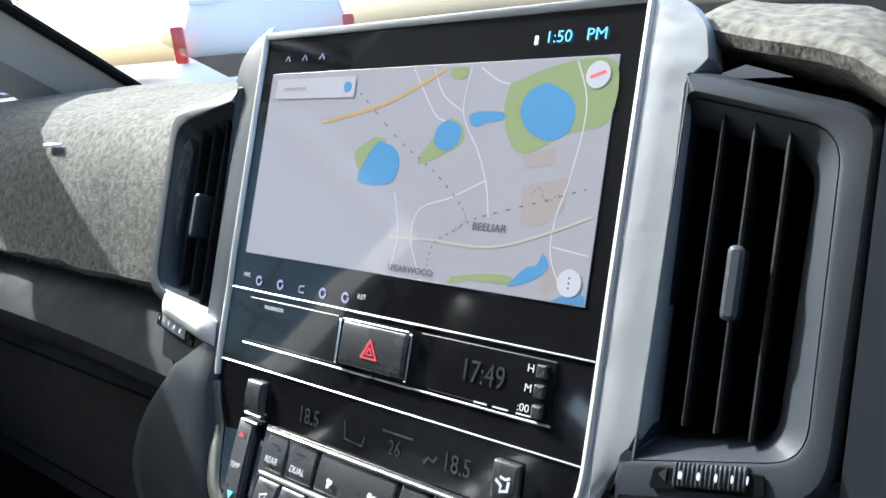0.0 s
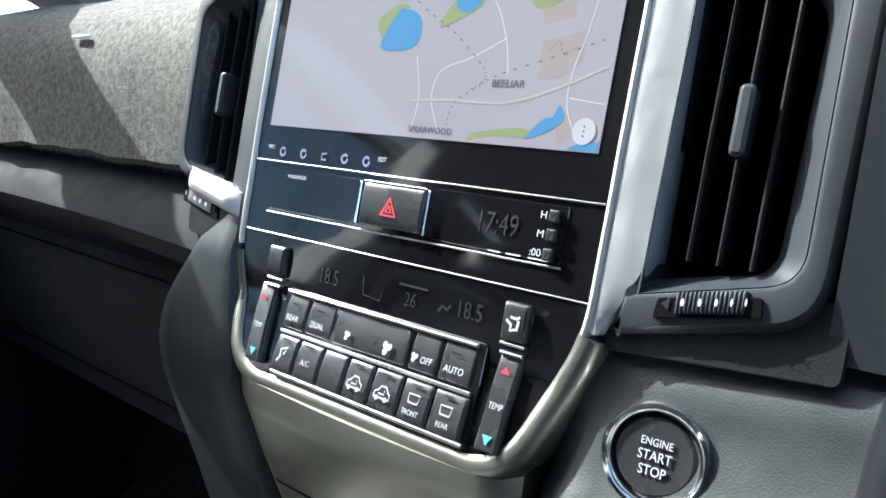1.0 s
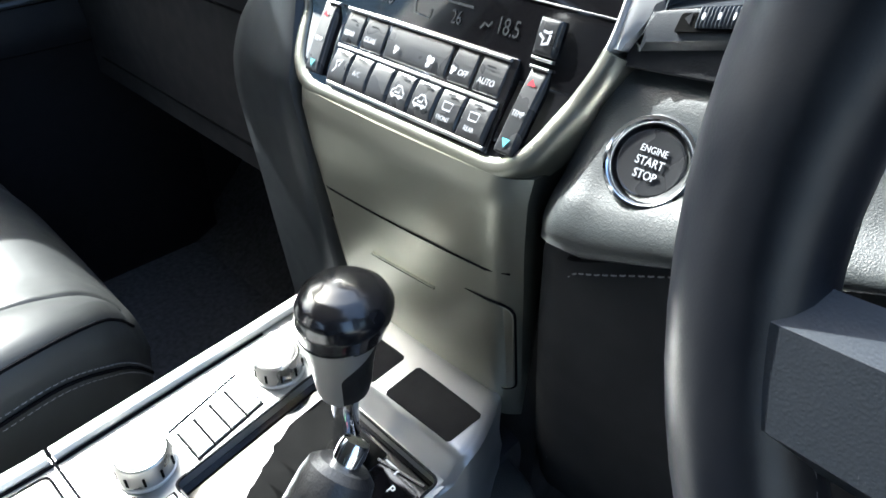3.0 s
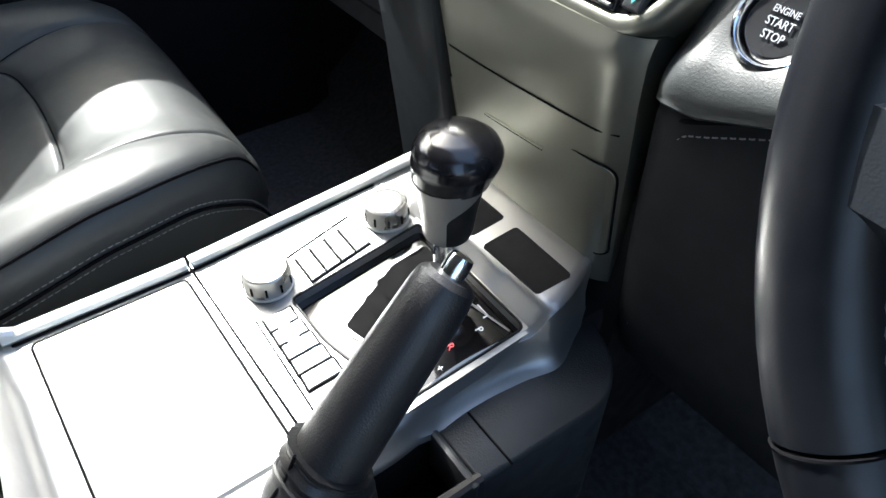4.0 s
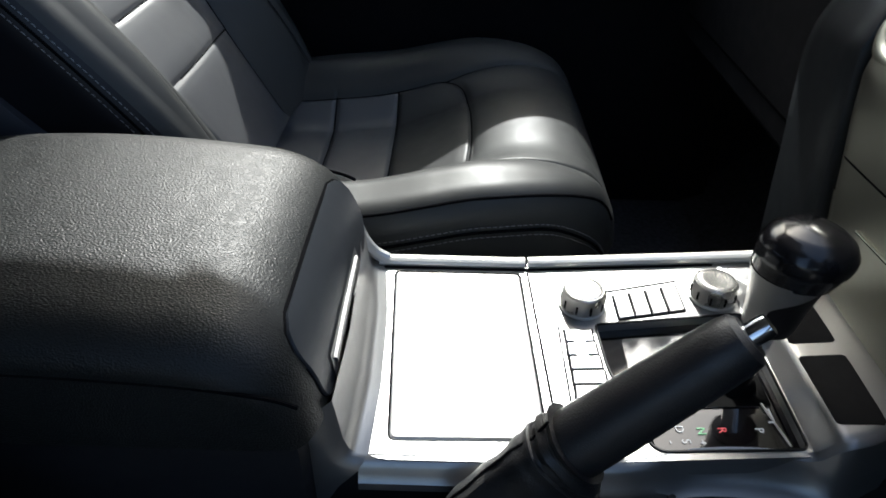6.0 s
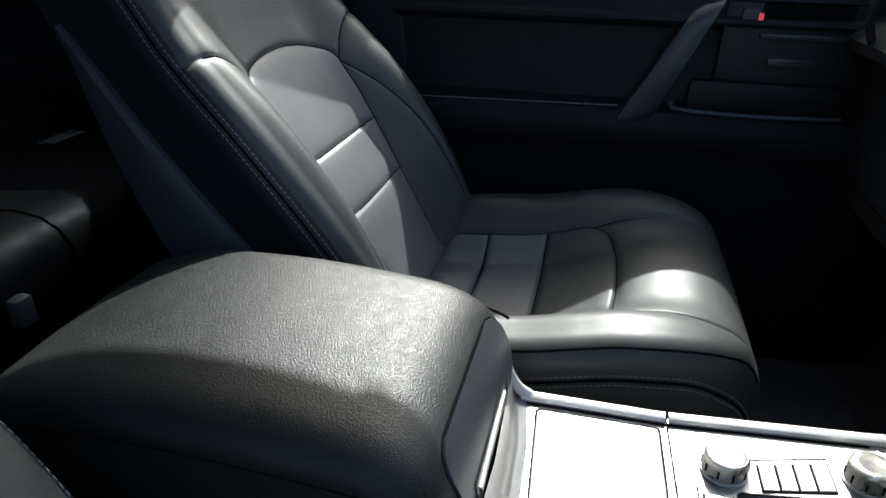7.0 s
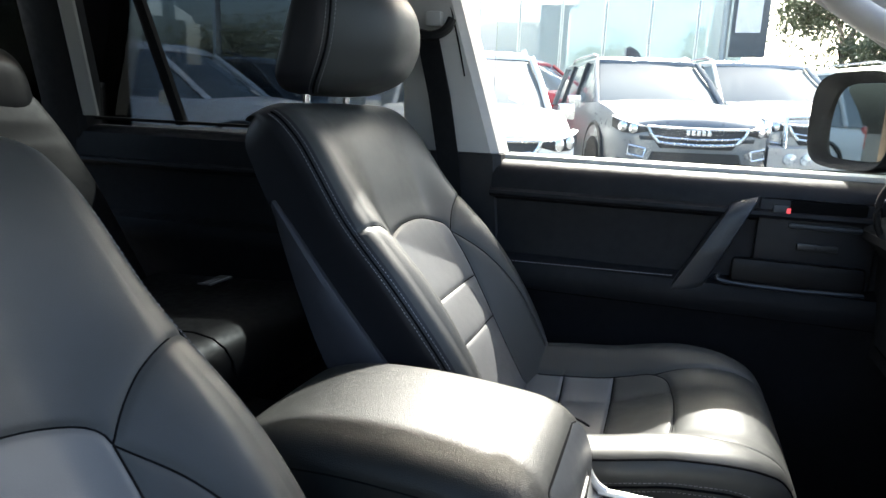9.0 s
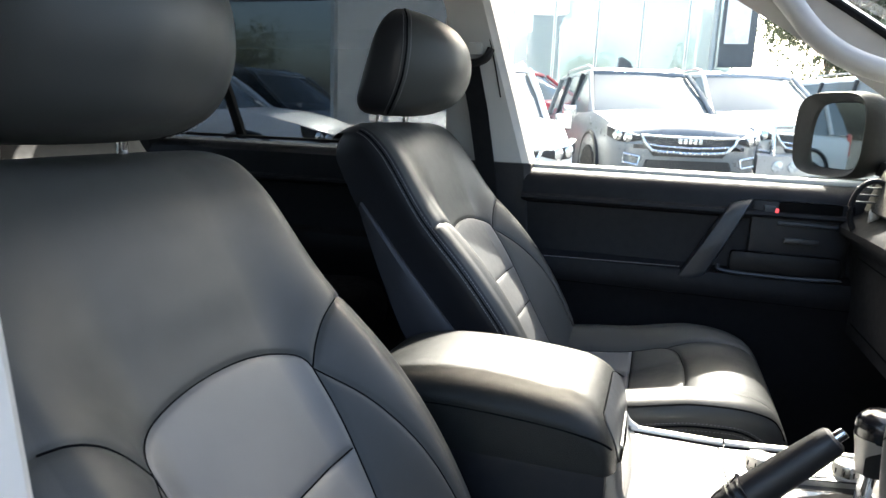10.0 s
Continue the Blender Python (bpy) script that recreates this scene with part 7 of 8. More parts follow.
def car(name, m, label, body_paint, bull=False, tail_z=0.98, window=None):
    """A parked sport utility, nose along its own x."""
    at = m.translation
    c = thing(name, at, label, "car", "parked cars")
    # a high bonnet line over the wheels
    rise = lambda z: z + 0.07 * float(smoothstep(0.45, 0.70, np.array(z)) * (1 - smoothstep(1.12, 1.68, np.array(z))))  # noqa: E731
    P = lambda x, y, z: m @ Vector((x, y, rise(z)))  # noqa: E731

    def loop(x, w, z0, z1, crown):
        pts = []
        for k in range(11):
            t = -1 + 2 * k / 10
            pts.append(P(x, w * 0.93 * t, z1 + crown * (1 - t * t)))
        return [P(x, -w * 0.97, z0), P(x, -w, z0 + 0.22), P(x, -w, z1 - 0.12)] + pts + [P(x, w, z1 - 0.12), P(x, w, z0 + 0.22), P(x, w * 0.97, z0)]

    body = [loop(*s) for s in ((-2.36, 0.78, 0.48, 1.00, 0.02), (-2.30, 0.86, 0.40, 1.08, 0.02), (-1.2, 0.92, 0.32, 1.09, 0.0), (0.3, 0.93, 0.32, 1.08, 0.0), (0.98, 0.93, 0.32, 1.08, 0.03), (1.3, 0.92, 0.32, 1.09, 0.05), (1.70, 0.90, 0.36, 1.03, 0.075), (1.95, 0.88, 0.38, 0.975, 0.08), (2.12, 0.855, 0.42, 0.93, 0.075), (2.24, 0.79, 0.47, 0.885, 0.06), (2.31, 0.70, 0.50, 0.845, 0.045), (2.335, 0.62, 0.52, 0.815, 0.03))]
    shell = part("body", skin(body), body_paint, c)
    gh = []
    for z, xb, xf, w in ((1.05, -2.24, 1.08, 0.86), (1.30, -2.16, 0.78, 0.80), (1.55, -2.05, 0.47, 0.735), (1.70, -1.98, 0.28, 0.69)):
        gh.append([P(xb, -w, z), P(xb * 0.4 + xf * 0.6, -w - 0.01, z), P(xf - 0.12, -w + 0.02, z), P(xf, -w * 0.72, z), P(xf + 0.05, 0, z), P(xf, w * 0.72, z), P(xf - 0.12, w - 0.02, z), P(xb * 0.4 + xf * 0.6, w + 0.01, z), P(xb, w, z), P(xb - 0.03, 0, z)])
    part("glasshouse", skin(gh), window or CAR_GLASS, c, "" if window else "dark car windows")
    roof = []
    for z, g in ((1.690, 0.012), (1.735, 0.0), (1.775, -0.07), (1.790, -0.22)):
        xb, xf, w = -1.99 - g, 0.29 + g * 1.2, 0.695 + g
        roof.append([P(xb, -w, z), P(-0.9, -w, z), P(xf - 0.12, -w + 0.02, z), P(xf, -w * 0.72, z), P(xf + 0.04, 0, z), P(xf, w * 0.72, z), P(xf - 0.12, w - 0.02, z), P(-0.9, w, z), P(xb, w, z)])
    part("roof", skin(roof), body_paint, c)
    for s in (-1, 1):
        part("pillar", tube([P(1.02, s * 0.80, 1.06), P(0.60, s * 0.745, 1.42), P(0.22, s * 0.680, 1.715)], 0.034, 8), body_paint, c)
        for xb, xt in ((-0.10, -0.16), (-1.05, -1.08), (-1.85, -1.78)):
            part("pillar", tube([P(xb, s * 0.872, 1.06), P(xt, s * 0.705, 1.70)], 0.035, 8), BLACK_TRIM if xb > -1.5 else body_paint, c)
        part("roof_rail", tube([P(0.05, s * 0.63, 1.78), P(-0.2, s * 0.64, 1.83), P(-1.5, s * 0.64, 1.83), P(-1.75, s * 0.62, 1.78)], 0.018, 6), LINE_METAL, c)
        mr = part("door_mirror", skin([[P(0.62 + dx, s * (0.95 + 0.10 * (1 - k)) , 1.08 + dz) for dx, dz in ((0, -0.08), (0.09, -0.07), (0.10, 0.04), (0.05, 0.09), (-0.03, 0.08), (-0.05, -0.04))] for k in (-0.6, 0, 0.8, 1.0)]), LINE_METAL, c, "chrome door mirror")
        rim = ((2.350, 0.46, 0.795, 0.830), (2.350, 0.60, 0.765, 0.850), (2.335, 0.70, 0.750, 0.875), (2.268, 0.802, 0.760, 0.905), (2.120, 0.872, 0.810, 0.945))
        lamp = part("headlight", skin([[P(x - 0.05, s * (y - 0.03), lo), P(x, s * y, lo + 0.01), P(x + 0.006, s * (y + 0.003), (lo + hi) / 2), P(x - 0.006, s * y, hi - 0.008), P(x - 0.06, s * (y - 0.03), hi)] for x, y, lo, hi in rim]), BLACK_TRIM, c, "dark glossy headlight")
        for x, y, z in ((2.325, 0.690, 0.812), (2.262, 0.785, 0.830)):
            part("lens", revolve([(0.0, -0.02), (0.052, -0.02), (0.056, 0.012), (0.036, 0.026), (0.0, 0.034)], m @ Matrix.Translation((x, s * y, rise(z))) @ Matrix.Rotation(radians(s * 38), 4, "Z") @ Matrix.Rotation(radians(90), 4, "Y"), 18), CHROME, lamp)
        part("lamp_strip", tube([P(x + 0.008, s * (y + 0.004), hi - 0.014) for x, y, lo, hi in rim[1:]], 0.007, 6), LINE_METAL, lamp)
        part("fog_surround", tube([P(2.392, s * 0.56, 0.620), P(2.345, s * 0.73, 0.645), P(2.345, s * 0.74, 0.575), P(2.398, s * 0.58, 0.555), P(2.392, s * 0.56, 0.620)], 0.016, 6), LINE_METAL, c)
        part("tail_light", box((0, 0, 0), (0.10, 0.12, 0.34), 0.03, m @ Matrix.Translation((-2.30, s * 0.80, tail_z))), RED_LAMP, c)
        for x in (1.42, -1.42):
            w = part("wheel", revolve([(0.20, -0.11), (0.36, -0.11), (0.385, -0.06), (0.385, 0.06), (0.36, 0.11), (0.20, 0.11)], m @ Matrix.Translation((x, s * 0.82, 0.385)) @ Matrix.Rotation(radians(90), 4, "X"), 28), TYRE, c, "black tyre")
            part("rim", revolve([(0.0, -0.07), (0.05, -0.08), (0.22, -0.05), (0.235, -0.10), (0.235, 0.10), (0.22, 0.05), (0.05, 0.08), (0.0, 0.07)], m @ Matrix.Translation((x, s * 0.825, 0.385)) @ Matrix.Rotation(radians(90), 4, "X"), 20), LINE_METAL, w)
            part("arch", tube([P(x + 0.46 * math.cos(a), s * 0.905, 0.385 + 0.46 * math.sin(a)) for a in np.linspace(0.0, math.pi, 14)], 0.03, 6), BLACK_TRIM, c)
    grille = part("grille", skin([[P(x - 0.03, -w - 0.02, z), P(x, -w, z), P(x + 0.012, -w * 0.5, z), P(x + 0.016, 0, z), P(x + 0.012, w * 0.5, z), P(x, w, z), P(x - 0.03, w + 0.02, z)] for x, w, z in ((2.335, 0.50, 0.840), (2.348, 0.52, 0.81), (2.352, 0.46, 0.71), (2.350, 0.38, 0.63))], closed=False), BLACK_TRIM, c, "black slatted grille")
    for w, z, sag, rr in ((0.54, 0.840, 0.016, 0.016), (0.47, 0.745, 0.030, 0.014), (0.42, 0.680, 0.020, 0.020)):
        part("chrome_bar", tube([P(2.338, -w, z), P(2.360, -w * 0.7, z - sag * 0.6), P(2.372, 0, z - sag), P(2.360, w * 0.7, z - sag * 0.6), P(2.338, w, z)], rr, 8), LINE_METAL, grille)
    for s in (-1, 1):
        part("chrome_bar", tube([P(2.342, s * 0.54, 0.840), P(2.354, s * 0.50, 0.76), P(2.354, s * 0.42, 0.68)], 0.020, 8), LINE_METAL, grille)
    part("lower_intake", skin([[P(x - 0.04, -w, z), P(x, -w * 0.9, z), P(x + 0.012, 0, z), P(x, w * 0.9, z), P(x - 0.04, w, z)] for x, w, z in ((2.352, 0.50, 0.600), (2.352, 0.54, 0.530))], closed=False), BLACK_TRIM, c)
    for k in range(5):
        part("badge_bar", box((0, 0, 0), (0.02, 0.040, 0.055), 0.004, m @ Matrix.Translation((2.366, -0.112 + 0.056 * k, rise(0.785)))), LINE_METAL, grille)
    part("bumper", skin([[P(x, -w, z), P(x + 0.10, -w * 0.7, z), P(x + 0.12, 0, z), P(x + 0.10, w * 0.7, z), P(x, w, z)] for x, w, z in ((2.18, 0.82, 0.545), (2.27, 0.80, 0.515), (2.25, 0.80, 0.40), (2.18, 0.76, 0.36))], closed=False), BLACK_TRIM, c)
    # the sticker takes the glowing print colour
    part("windscreen_sticker", box((0, 0, 0), (0.004, 0.14, 0.10), 0, m @ Matrix.Translation((0.925, 0.45, 1.25)) @ Matrix.Rotation(radians(-48), 4, "Y")), PRINT, c, "pale price sticker")
    part("wiper", tube([P(1.07, 0.50, 1.085), P(1.00, -0.15, 1.105)], 0.012, 5), BLACK_TRIM, c)
    if bull:
        bb = part("bull_bar", skin([[P(2.42, y, 0.62), P(2.48, y, 0.60), P(2.48, y, 0.42), P(2.40, y, 0.40)] for y in np.linspace(-0.80, 0.80, 9)]), body_paint, c, "steel bull bar")
        for y in (-0.55, -0.35, 0.35, 0.55):
            part("driving_light", revolve([(0.0, 0.0), (0.07, 0.0), (0.07, 0.03), (0.0, 0.04)], m @ Matrix.Translation((2.47, y, 0.52)) @ Matrix.Rotation(radians(90), 4, "Y"), 16), LAMP_GLASS, bb)
        part("hoop", tube([P(2.44, -0.62, 0.60), P(2.40, -0.60, 0.92), P(2.42, 0, 0.96), P(2.40, 0.60, 0.92), P(2.44, 0.62, 0.60)], 0.035, 8), LINE_METAL, bb)
    return c


def parked(x, y, yaw, *rest, **kw):
    return car("parked_car", Matrix.Translation((x, y, gz(x))) @ Matrix.Rotation(radians(yaw), 4, "Z"), *rest, **kw)


WHITE = paint("white_paint", (0.78, 0.78, 0.77), 0.0)
STEEL = paint("steel_blue_paint", (0.15, 0.165, 0.18), 0.3)
SILVERP = paint("silver_car_paint", (0.38, 0.385, 0.39), 0.4)
REDP = paint("red_paint", (0.45, 0.03, 0.04), 0.0)
parked(-9.3, -0.90, 19, "steel-blue SUV with chrome grille parked in the yard", STEEL)
parked(-6.95, -2.68, 19, "white SUV parked beside a blue SUV", WHITE)
parked(-10.5, 0.62, 19, "silver SUV with bull bar and driving lights", SILVERP, bull=True)
parked(-11.0, 3.0, 19, "white SUV at the end of the row", WHITE)
parked(-13.0, -3.4, 60, "red hatchback behind the row of cars", REDP)
parked(-6.6, 6.0, 135, "white van with red tail lamps, seen from behind", WHITE, tail_z=1.32, window=WHITE)
parked(-6.5, -6.5, 97, "white SUV parked by the showroom wing", WHITE)
parked(8.0, -5.0, 100, "silver SUV parked on the driver's side", SILVERP)
parked(8.6, 1.2, 100, "white SUV parked on the driver's side", WHITE)

# showroom: glass panes between mullions under a pale fascia
SHOW_GLASS = mat("showroom_glass", (0.62, 0.70, 0.70), 0.03, metal=0.55, mottle=0.05, mottle_scale=0.4, rough_var=0.01)
DARK_GLASS = mat("dark_showroom_glass", (0.27, 0.30, 0.32), 0.02, metal=0.9, mottle=0.05, mottle_scale=0.4, rough_var=0.01)
CLAD = mat("white_cladding", (0.70, 0.70, 0.69), 0.5, mottle=0.04)
MULLION = mat("grey_mullion", (0.40, 0.43, 0.43), 0.4, metal=0.4)


def showroom(name, a, b, n, z0, top, pane_mat, label, split=True):
    h = thing(name, (*a, z0), label, "building")
    a, b = Vector((*a, z0)), Vector((*b, z0))
    d = (b - a).normalized()
    out = Vector((-d.y, d.x, 0))
    for i in range(n):
        p, q = a.lerp(b, i / n), a.lerp(b, (i + 1) / n)
        for zl, zh in ((0.15, 2.6), (2.66, top)) if split else ((0.15, top),):
            bm = bmesh.new()
            bm.faces.new([bm.verts.new(v) for v in (p + d * 0.04 + Vector((0, 0, zl)), q - d * 0.04 + Vector((0, 0, zl)), q - d * 0.04 + Vector((0, 0, zh)), p + d * 0.04 + Vector((0, 0, zh)))])
            part("pane", bm, pane_mat, h, smooth=False)
    rot = Matrix.Rotation(math.atan2(d.y, d.x), 4, "Z")
    for i in range(n + 1):
        p = a.lerp(b, i / n)
        part("mullion", box((0, 0, 0), (0.06 if split else 0.035, 0.12 if split else 0.05, top), 0.01, Matrix.Translation(p + Vector((0, 0, top / 2))) @ rot), MULLION, h)
    L = (b - a).length
    mid = (a + b) / 2
    for z, hh in ((2.63, 0.08), (0.08, 0.16)) if split else ((0.08, 0.16),):
        part("transom", box((0, 0, 0), (L, 0.12, hh), 0.01, Matrix.Translation(mid + Vector((0, 0, z))) @ rot), MULLION, h)
    part("fascia", box((0, 0, 0), (L + 0.6, 0.9, 1.1), 0.03, Matrix.Translation(mid + Vector((0, 0, top + 0.55))) @ rot), CLAD, h, "white roof fascia")
    part("rear_wall", box((0, 0, 0), (L, 0.2, top), 0.0, Matrix.Translation(mid + (Vector((-1, 0, 0)) * 6) + Vector((0, 0, top / 2))) @ rot), CLAD, h)
    return h


showroom("showroom", (-17.5, -9.0), (-17.5, 1.0), 9, gz(-17), 5.2, SHOW_GLASS, "glass-fronted showroom with pale fascia", split=False)
showroom("showroom_wing", (-7.6, -13.9), (-7.6, -4.8), 5, gz(-7.6), 5.2, DARK_GLASS, "dark glass showroom wing reflecting the yard")

# banners, flag, poles
BAN = mat("banner_dark", (0.10, 0.11, 0.12), 0.7)
BANW = mat("banner_white", (0.75, 0.75, 0.75), 0.7)
pole = thing("sign_banner", (-12.5, 0.62, gz(-12.5)), "dark upright sign panel with a white mark", "sign")
part("panel", box((-12.5, 0.66, gz(-12.5) + 3.15), (0.12, 0.58, 2.5), 0.02), BAN, pole)
part("mark", skin([[(-12.42, 0.43, z), (-12.42, 0.43 + w, z), (-12.43, 0.43 + w, z), (-12.43, 0.43, z)] for z, w in ((gz(-12.5) + 2.3, 0.4), (gz(-12.5) + 3.4, 0.4))]), BANW, pole)
part("post", tube([(-12.55, 0.27, gz(-12.5)), (-12.55, 0.27, gz(-12.5) + 4.2)], 0.06, 10), MULLION, pole)
flag = thing("feather_flag", (-13.0, -1.35, gz(-13)), "dark feather flag with red and white bars", "flag")
part("cloth", skin([[(-13.0, -1.4, gz(-13) + z), (-13.0, w - 1.4, gz(-13) + z + 0.03), (-13.02, w - 1.4, gz(-13) + z + 0.03), (-13.02, -1.4, gz(-13) + z)] for z, w in ((1.1, 0.28), (1.4, 0.34), (1.75, 0.33), (1.95, 0.22), (2.05, 0.06))]), BAN, flag)
for z in (1.25, 1.5, 1.75):
    part("bar", box((-12.985, -1.2, gz(-13) + z), (0.006, 0.24, 0.10)), REDP if z < 1.6 else BANW, flag)
part("pole", tube([(-13.0, -1.42, gz(-13)), (-13.0, -1.42, gz(-13) + 2.05)], 0.02, 6), MULLION, flag)
for y in (2.05, 2.3):
    lp = thing("light_pole", (-24.0, y * 0.6 - 1.05, gz(-24)), "slim grey light pole behind the yard", "pole", "yard poles")
    part("mast", tube([(-24.0, y * 0.6 - 1.05, gz(-24)), (-24.0, y * 0.6 - 1.05, gz(-24) + 6.5)], [0.09, 0.05], 10), MULLION, lp)

# a notice on a wall past the rear quarter window
notice = thing("notice_sign", (-3.0, -4.9, 0.9), "white notice with a red prohibition ring", "sign")
part("board", box((-3.0, -4.92, 1.36), (0.03, 0.34, 0.62), 0.01), BANW, notice)
part("ring", tube([(-2.978, -4.92 + 0.105 * math.cos(a), 1.50 + 0.105 * math.sin(a)) for a in np.linspace(0, 2 * math.pi, 33)], 0.014, 6), PRINT_RED, notice)
part("symbol", box((-2.980, -4.92, 1.50), (0.006, 0.09, 0.03)), BAN, notice)
writing("notice_word", "NO", 0.075, Vector((-2.982, -4.94, 1.31)), (0, 1, 0), (0, 0, 1), BAN, notice)
for k in range(3):
    part("notice_bar", box((-2.982, -4.92, 1.23 - 0.032 * k), (0.006, 0.24 - 0.03 * k, 0.012)), BAN, notice)
BRICKW = mat("tan_wall", (0.33, 0.22, 0.14), 0.8, mottle=0.2, mottle_scale=6)
part("wall_panel", box((-3.10, -5.6, 0.62), (0.12, 2.0, 2.2), 0.01), BRICKW, notice, "tan wall behind the notice")

# trees: tapered trunk, limbs, a crown of small leaf clumps
BARK = mat("bark", (0.16, 0.13, 0.10), 0.9, grain=1.0, grain_scale=30, mottle=0.3, mottle_scale=4)
LEAF = mat("leaf_green", (0.085, 0.10, 0.055), 0.6, mottle=0.45, mottle_scale=1.2)


def tree(x, y, height, spread, seed, leaves=1500):
    r = random.Random(seed)
    t = thing("gum_tree", (x, y, gz(x)), "gum tree with a loose grey-green crown", "tree", "yard trees")
    base = Vector((x, y, gz(x)))
    trunk = [base + Vector((r.uniform(-0.2, 0.2) * k, r.uniform(-0.2, 0.2) * k, height * 0.62 * k / 4)) for k in range(5)]
    bm = tube(trunk, [0.32, 0.27, 0.22, 0.17, 0.10], 10)
    tips = []
    for k in range(11):
        s = trunk[r.choice((1, 2, 2, 3, 3, 4))]
        a = r.uniform(0, 2 * math.pi)
        e = s + Vector((math.cos(a), math.sin(a), 0)) * spread * r.uniform(0.35, 0.95) + Vector((0, 0, height * r.uniform(0.12, 0.42)))
        mid = s.lerp(e, 0.5) + Vector((r.uniform(-0.3, 0.3), r.uniform(-0.3, 0.3), 0.35))
        tube(curve([s, mid, e], 4), [0.11 - 0.01 * j for j in range(9)], 6, bm)
        tips += [e, mid.lerp(e, 0.6), e + Vector((r.uniform(-1, 1), r.uniform(-1, 1), r.uniform(-0.2, 0.8)))]
    part("trunk", bm, BARK, t)
    verts, faces = [], []
    for k in range(leaves):
        c = r.choice(tips)
        p = c + Vector((r.gauss(0, 0.17), r.gauss(0, 0.17), r.gauss(0, 0.12))) * spread
        for j in range(5):
            q = p + Vector((r.uniform(-0.14, 0.14), r.uniform(-0.14, 0.14), r.uniform(-0.12, 0.12)))
            d = Vector((r.gauss(0, 1), r.gauss(0, 1), r.gauss(-0.7, 0.8))).normalized()
            sdv = d.cross(Vector((r.gauss(0, 1), r.gauss(0, 1), r.gauss(0, 1)))).normalized()
            L, W = r.uniform(0.13, 0.26), r.uniform(0.028, 0.055)
            n = len(verts)
            verts += [q, q + d * L * 0.5 + sdv * W, q + d * L, q + d * L * 0.5 - sdv * W]
            faces.append((n, n + 1, n + 2, n + 3))
    ob = mesh_part("crown", verts, faces, LEAF, t, "loose clumps of narrow leaves")
    ob["kind"] = "stuff"
    return t


tree(-25.0, 4.6, 8.0, 3.6, 1, 6500)
tree(-28.0, 9.0, 7.0, 3.4, 2, 4500)
tree(-24.0, 8.2, 6.0, 3.0, 3, 4000)
for k, (x, y) in enumerate(((24, -18), (27, -8), (25, 2), (28, 12), (22, -28))):
    tree(x, y, 8.0 + k % 3, 3.8, 10 + k, 1200)
# yard fence on the driver's side
fence = thing("yard_fence", (17.0, -6, gz(17)), "dark mesh fence along the yard edge", "fence")
for k in range(12):
    part("post", tube([(17.0, -26 + 4 * k, gz(14)), (17.0, -26 + 4 * k, gz(14) + 2.0)], 0.04, 6), MULLION, fence)
for z in (0.2, 1.0, 1.95):
    part("rail", tube([(17.0, -26, gz(14) + z), (17.0, 18, gz(14) + z)], 0.03, 6), MULLION, fence)

# the car's own white shell, which the cabin stands in
shell_at = (0, -0.4, gz(0))
own = structure(thing("car_body", shell_at, "white body shell round the cabin, driver's door open", "car body"), "white body shell round the cabin, driver's door open", "car body")
part("side_panel", box((-0.935, -1.15, 0.285), (0.06, 3.40, 1.07), 0.02), WHITE, own)
part("side_panel", box((0.905, -1.80, 0.285), (0.06, 2.10, 1.07), 0.02), WHITE, own)
part("door_sill", box((0.880, -0.10, -0.11), (0.10, 1.28, 0.28), 0.03), WHITE, own)
part("underbody", box((0, -0.45, -0.06), (1.66, 4.60, 0.22), 0.03), BLACK_TRIM, own)
bonnet = []
for y, w, z0, z1 in ((0.84, 0.86, 0.20, 0.80), (1.10, 0.88, 0.15, 0.815), (1.60, 0.88, 0.05, 0.80), (1.95, 0.85, -0.05, 0.75), (2.10, 0.80, -0.10, 0.66), (2.16, 0.74, -0.10, 0.50), (2.17, 0.72, -0.10, 0.0)):
    bonnet.append([(-w, y, z0), (-w, y, z1 - 0.10)] + [(w * 0.94 * t, y, z1 + 0.05 * (1 - t * t)) for t in np.linspace(-1, 1, 11)] + [(w, y, z1 - 0.10), (w, y, z0)])
part("bonnet", skin(bonnet), WHITE, own)
# unseen outer roof, added to keep sky light off the driver's seat
roof_rows = []
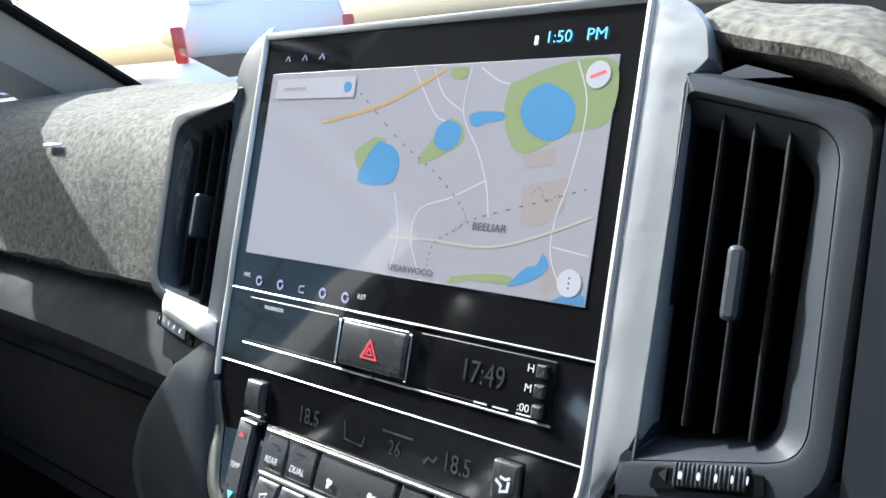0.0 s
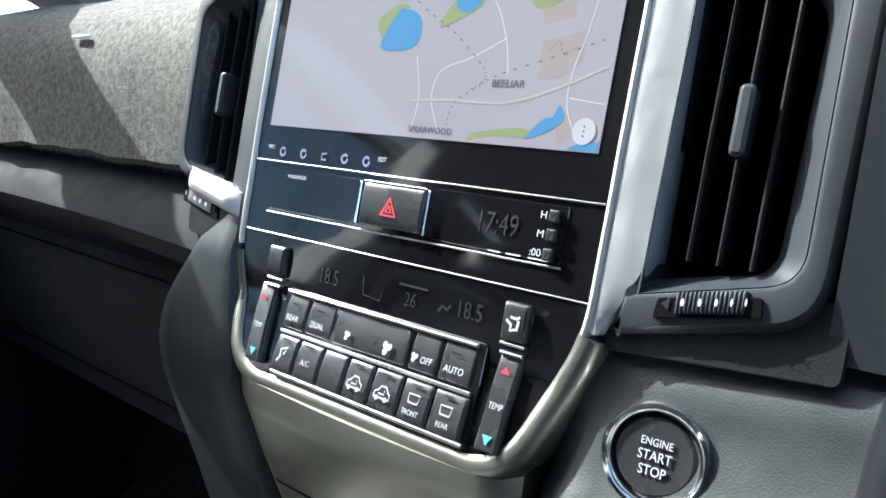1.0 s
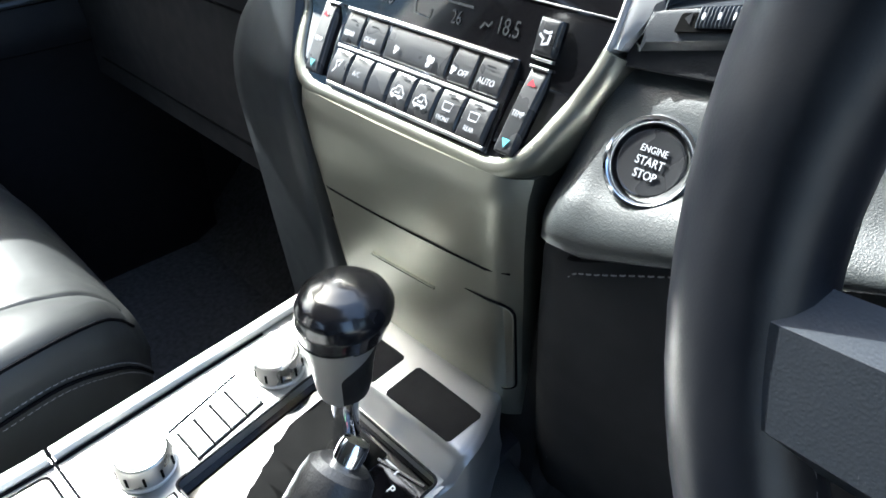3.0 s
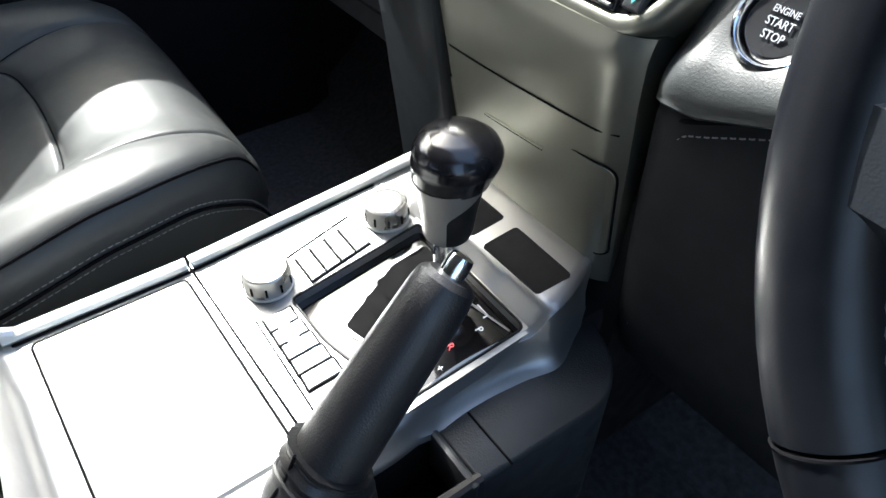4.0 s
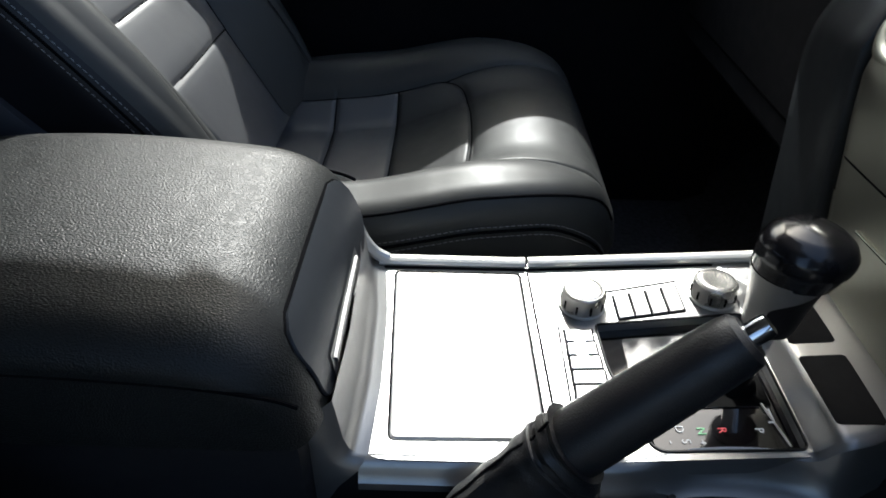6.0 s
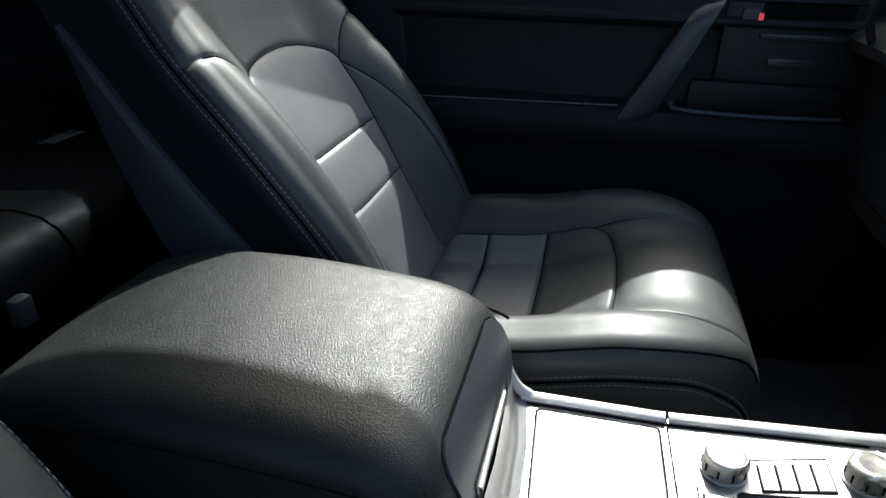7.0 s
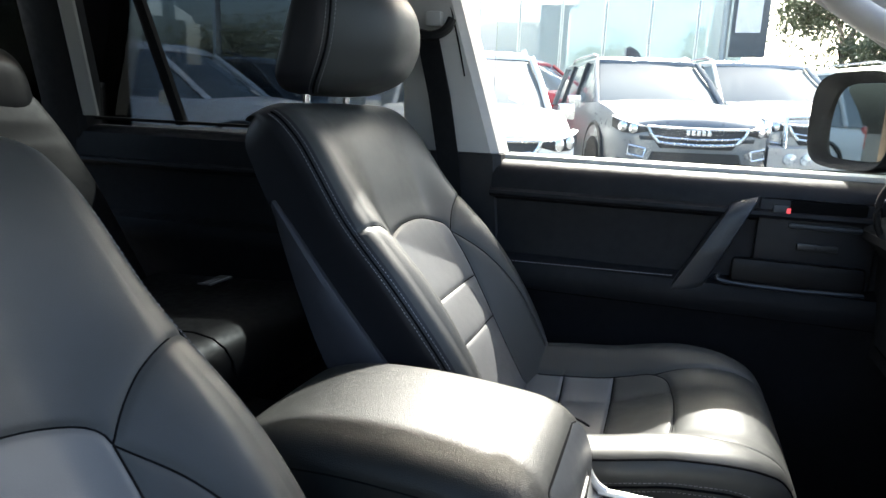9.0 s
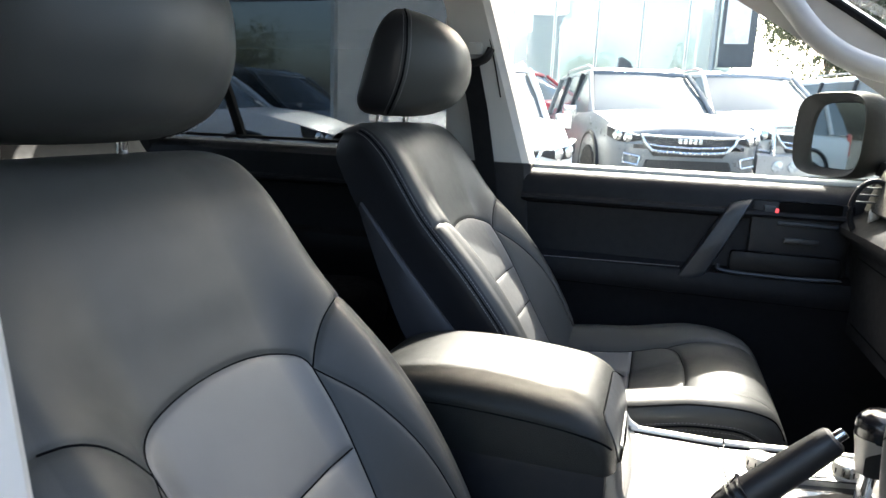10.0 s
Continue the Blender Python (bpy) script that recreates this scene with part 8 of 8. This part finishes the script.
for y in np.linspace(-2.80, -0.26, 20):
    e = 0.035 * ((y + 1.5) / 1.3) ** 4
    roof_rows.append([(x, y - 0.14 * (abs(x) / 0.8) ** 3 * (y > -0.5), 1.505 - 0.125 * (abs(x) / 0.80) ** 3.2 - e - dz) for x, dz in [(q, 0.0) for q in np.linspace(-0.80, 0.80, 21)] + [(q, 0.012) for q in np.linspace(0.80, -0.80, 21)]])
part("roof_skin", skin(roof_rows), WHITE, own, "unseen white roof skin, added to cut sky light")
# unseen rail, added to narrow the sky above the doorway
part("shade_rail", skin([[(0.735, y, 1.300), (0.745, y, 1.272), (0.800, y, 1.262), (0.838, y, 1.285), (0.815, y, 1.375), (0.740, y, 1.375)] for y in np.linspace(-2.75, -0.45, 12)]), WHITE, own, "unseen white rail over the driver's doorway, added to cut sky light")
for x in (-0.80, 0.80):
    for y in (1.32, -1.55):
        wm = Matrix.Translation((x, y, gz(x) + 0.385)) @ Matrix.Rotation(radians(90), 4, "Y")
        tyre = part("wheel", revolve([(0.20, -0.12), (0.36, -0.12), (0.385, -0.07), (0.385, 0.07), (0.36, 0.12), (0.20, 0.12)], wm, 28), TYRE, own, "black tyre")
        part("rim", revolve([(0.0, -0.07), (0.05, -0.08), (0.22, -0.05), (0.235, -0.10), (0.235, 0.10), (0.22, 0.05), (0.05, 0.08), (0.0, 0.07)], wm, 20), LINE_METAL, tyre)
# the driver's door, standing open out of view, added to cut side light
open_door = structure(thing("door_3", (0.86, 0.24, 0.05), "unseen driver's door standing open, added to cut side light", "car door"), "unseen driver's door standing open, added to cut side light", "car door")
swing = Matrix.Translation((0.87, 0.24, 0)) @ Matrix.Rotation(radians(62), 4, "Z")
dprof = [(0.05, 0.06), (-0.05, 0.06), (-0.07, 0.30), (-0.075, 0.50), (-0.095, 0.55), (-0.095, 0.60), (-0.06, 0.63), (-0.06, 0.78), (-0.03, 0.82), (0.05, 0.825)]
part("panel", skin([[swing @ Vector((x, -1.05 * k / 12, z)) for x, z in dprof] for k in range(13)]), SOFT_PLASTIC, open_door, "black moulded door panel")
part("outer_skin", box((0.075, -0.525, 0.36), (0.04, 1.06, 0.92), 0.02, swing), WHITE, open_door, "white painted door skin")
part("window_frame", tube([swing @ Vector(p) for p in ((0.05, -0.05, 0.82), (0.04, -0.30, 1.05), (0.01, -0.62, 1.28), (-0.02, -1.03, 1.30), (0.05, -1.05, 0.82))], 0.022, 8), RUBBER, open_door)
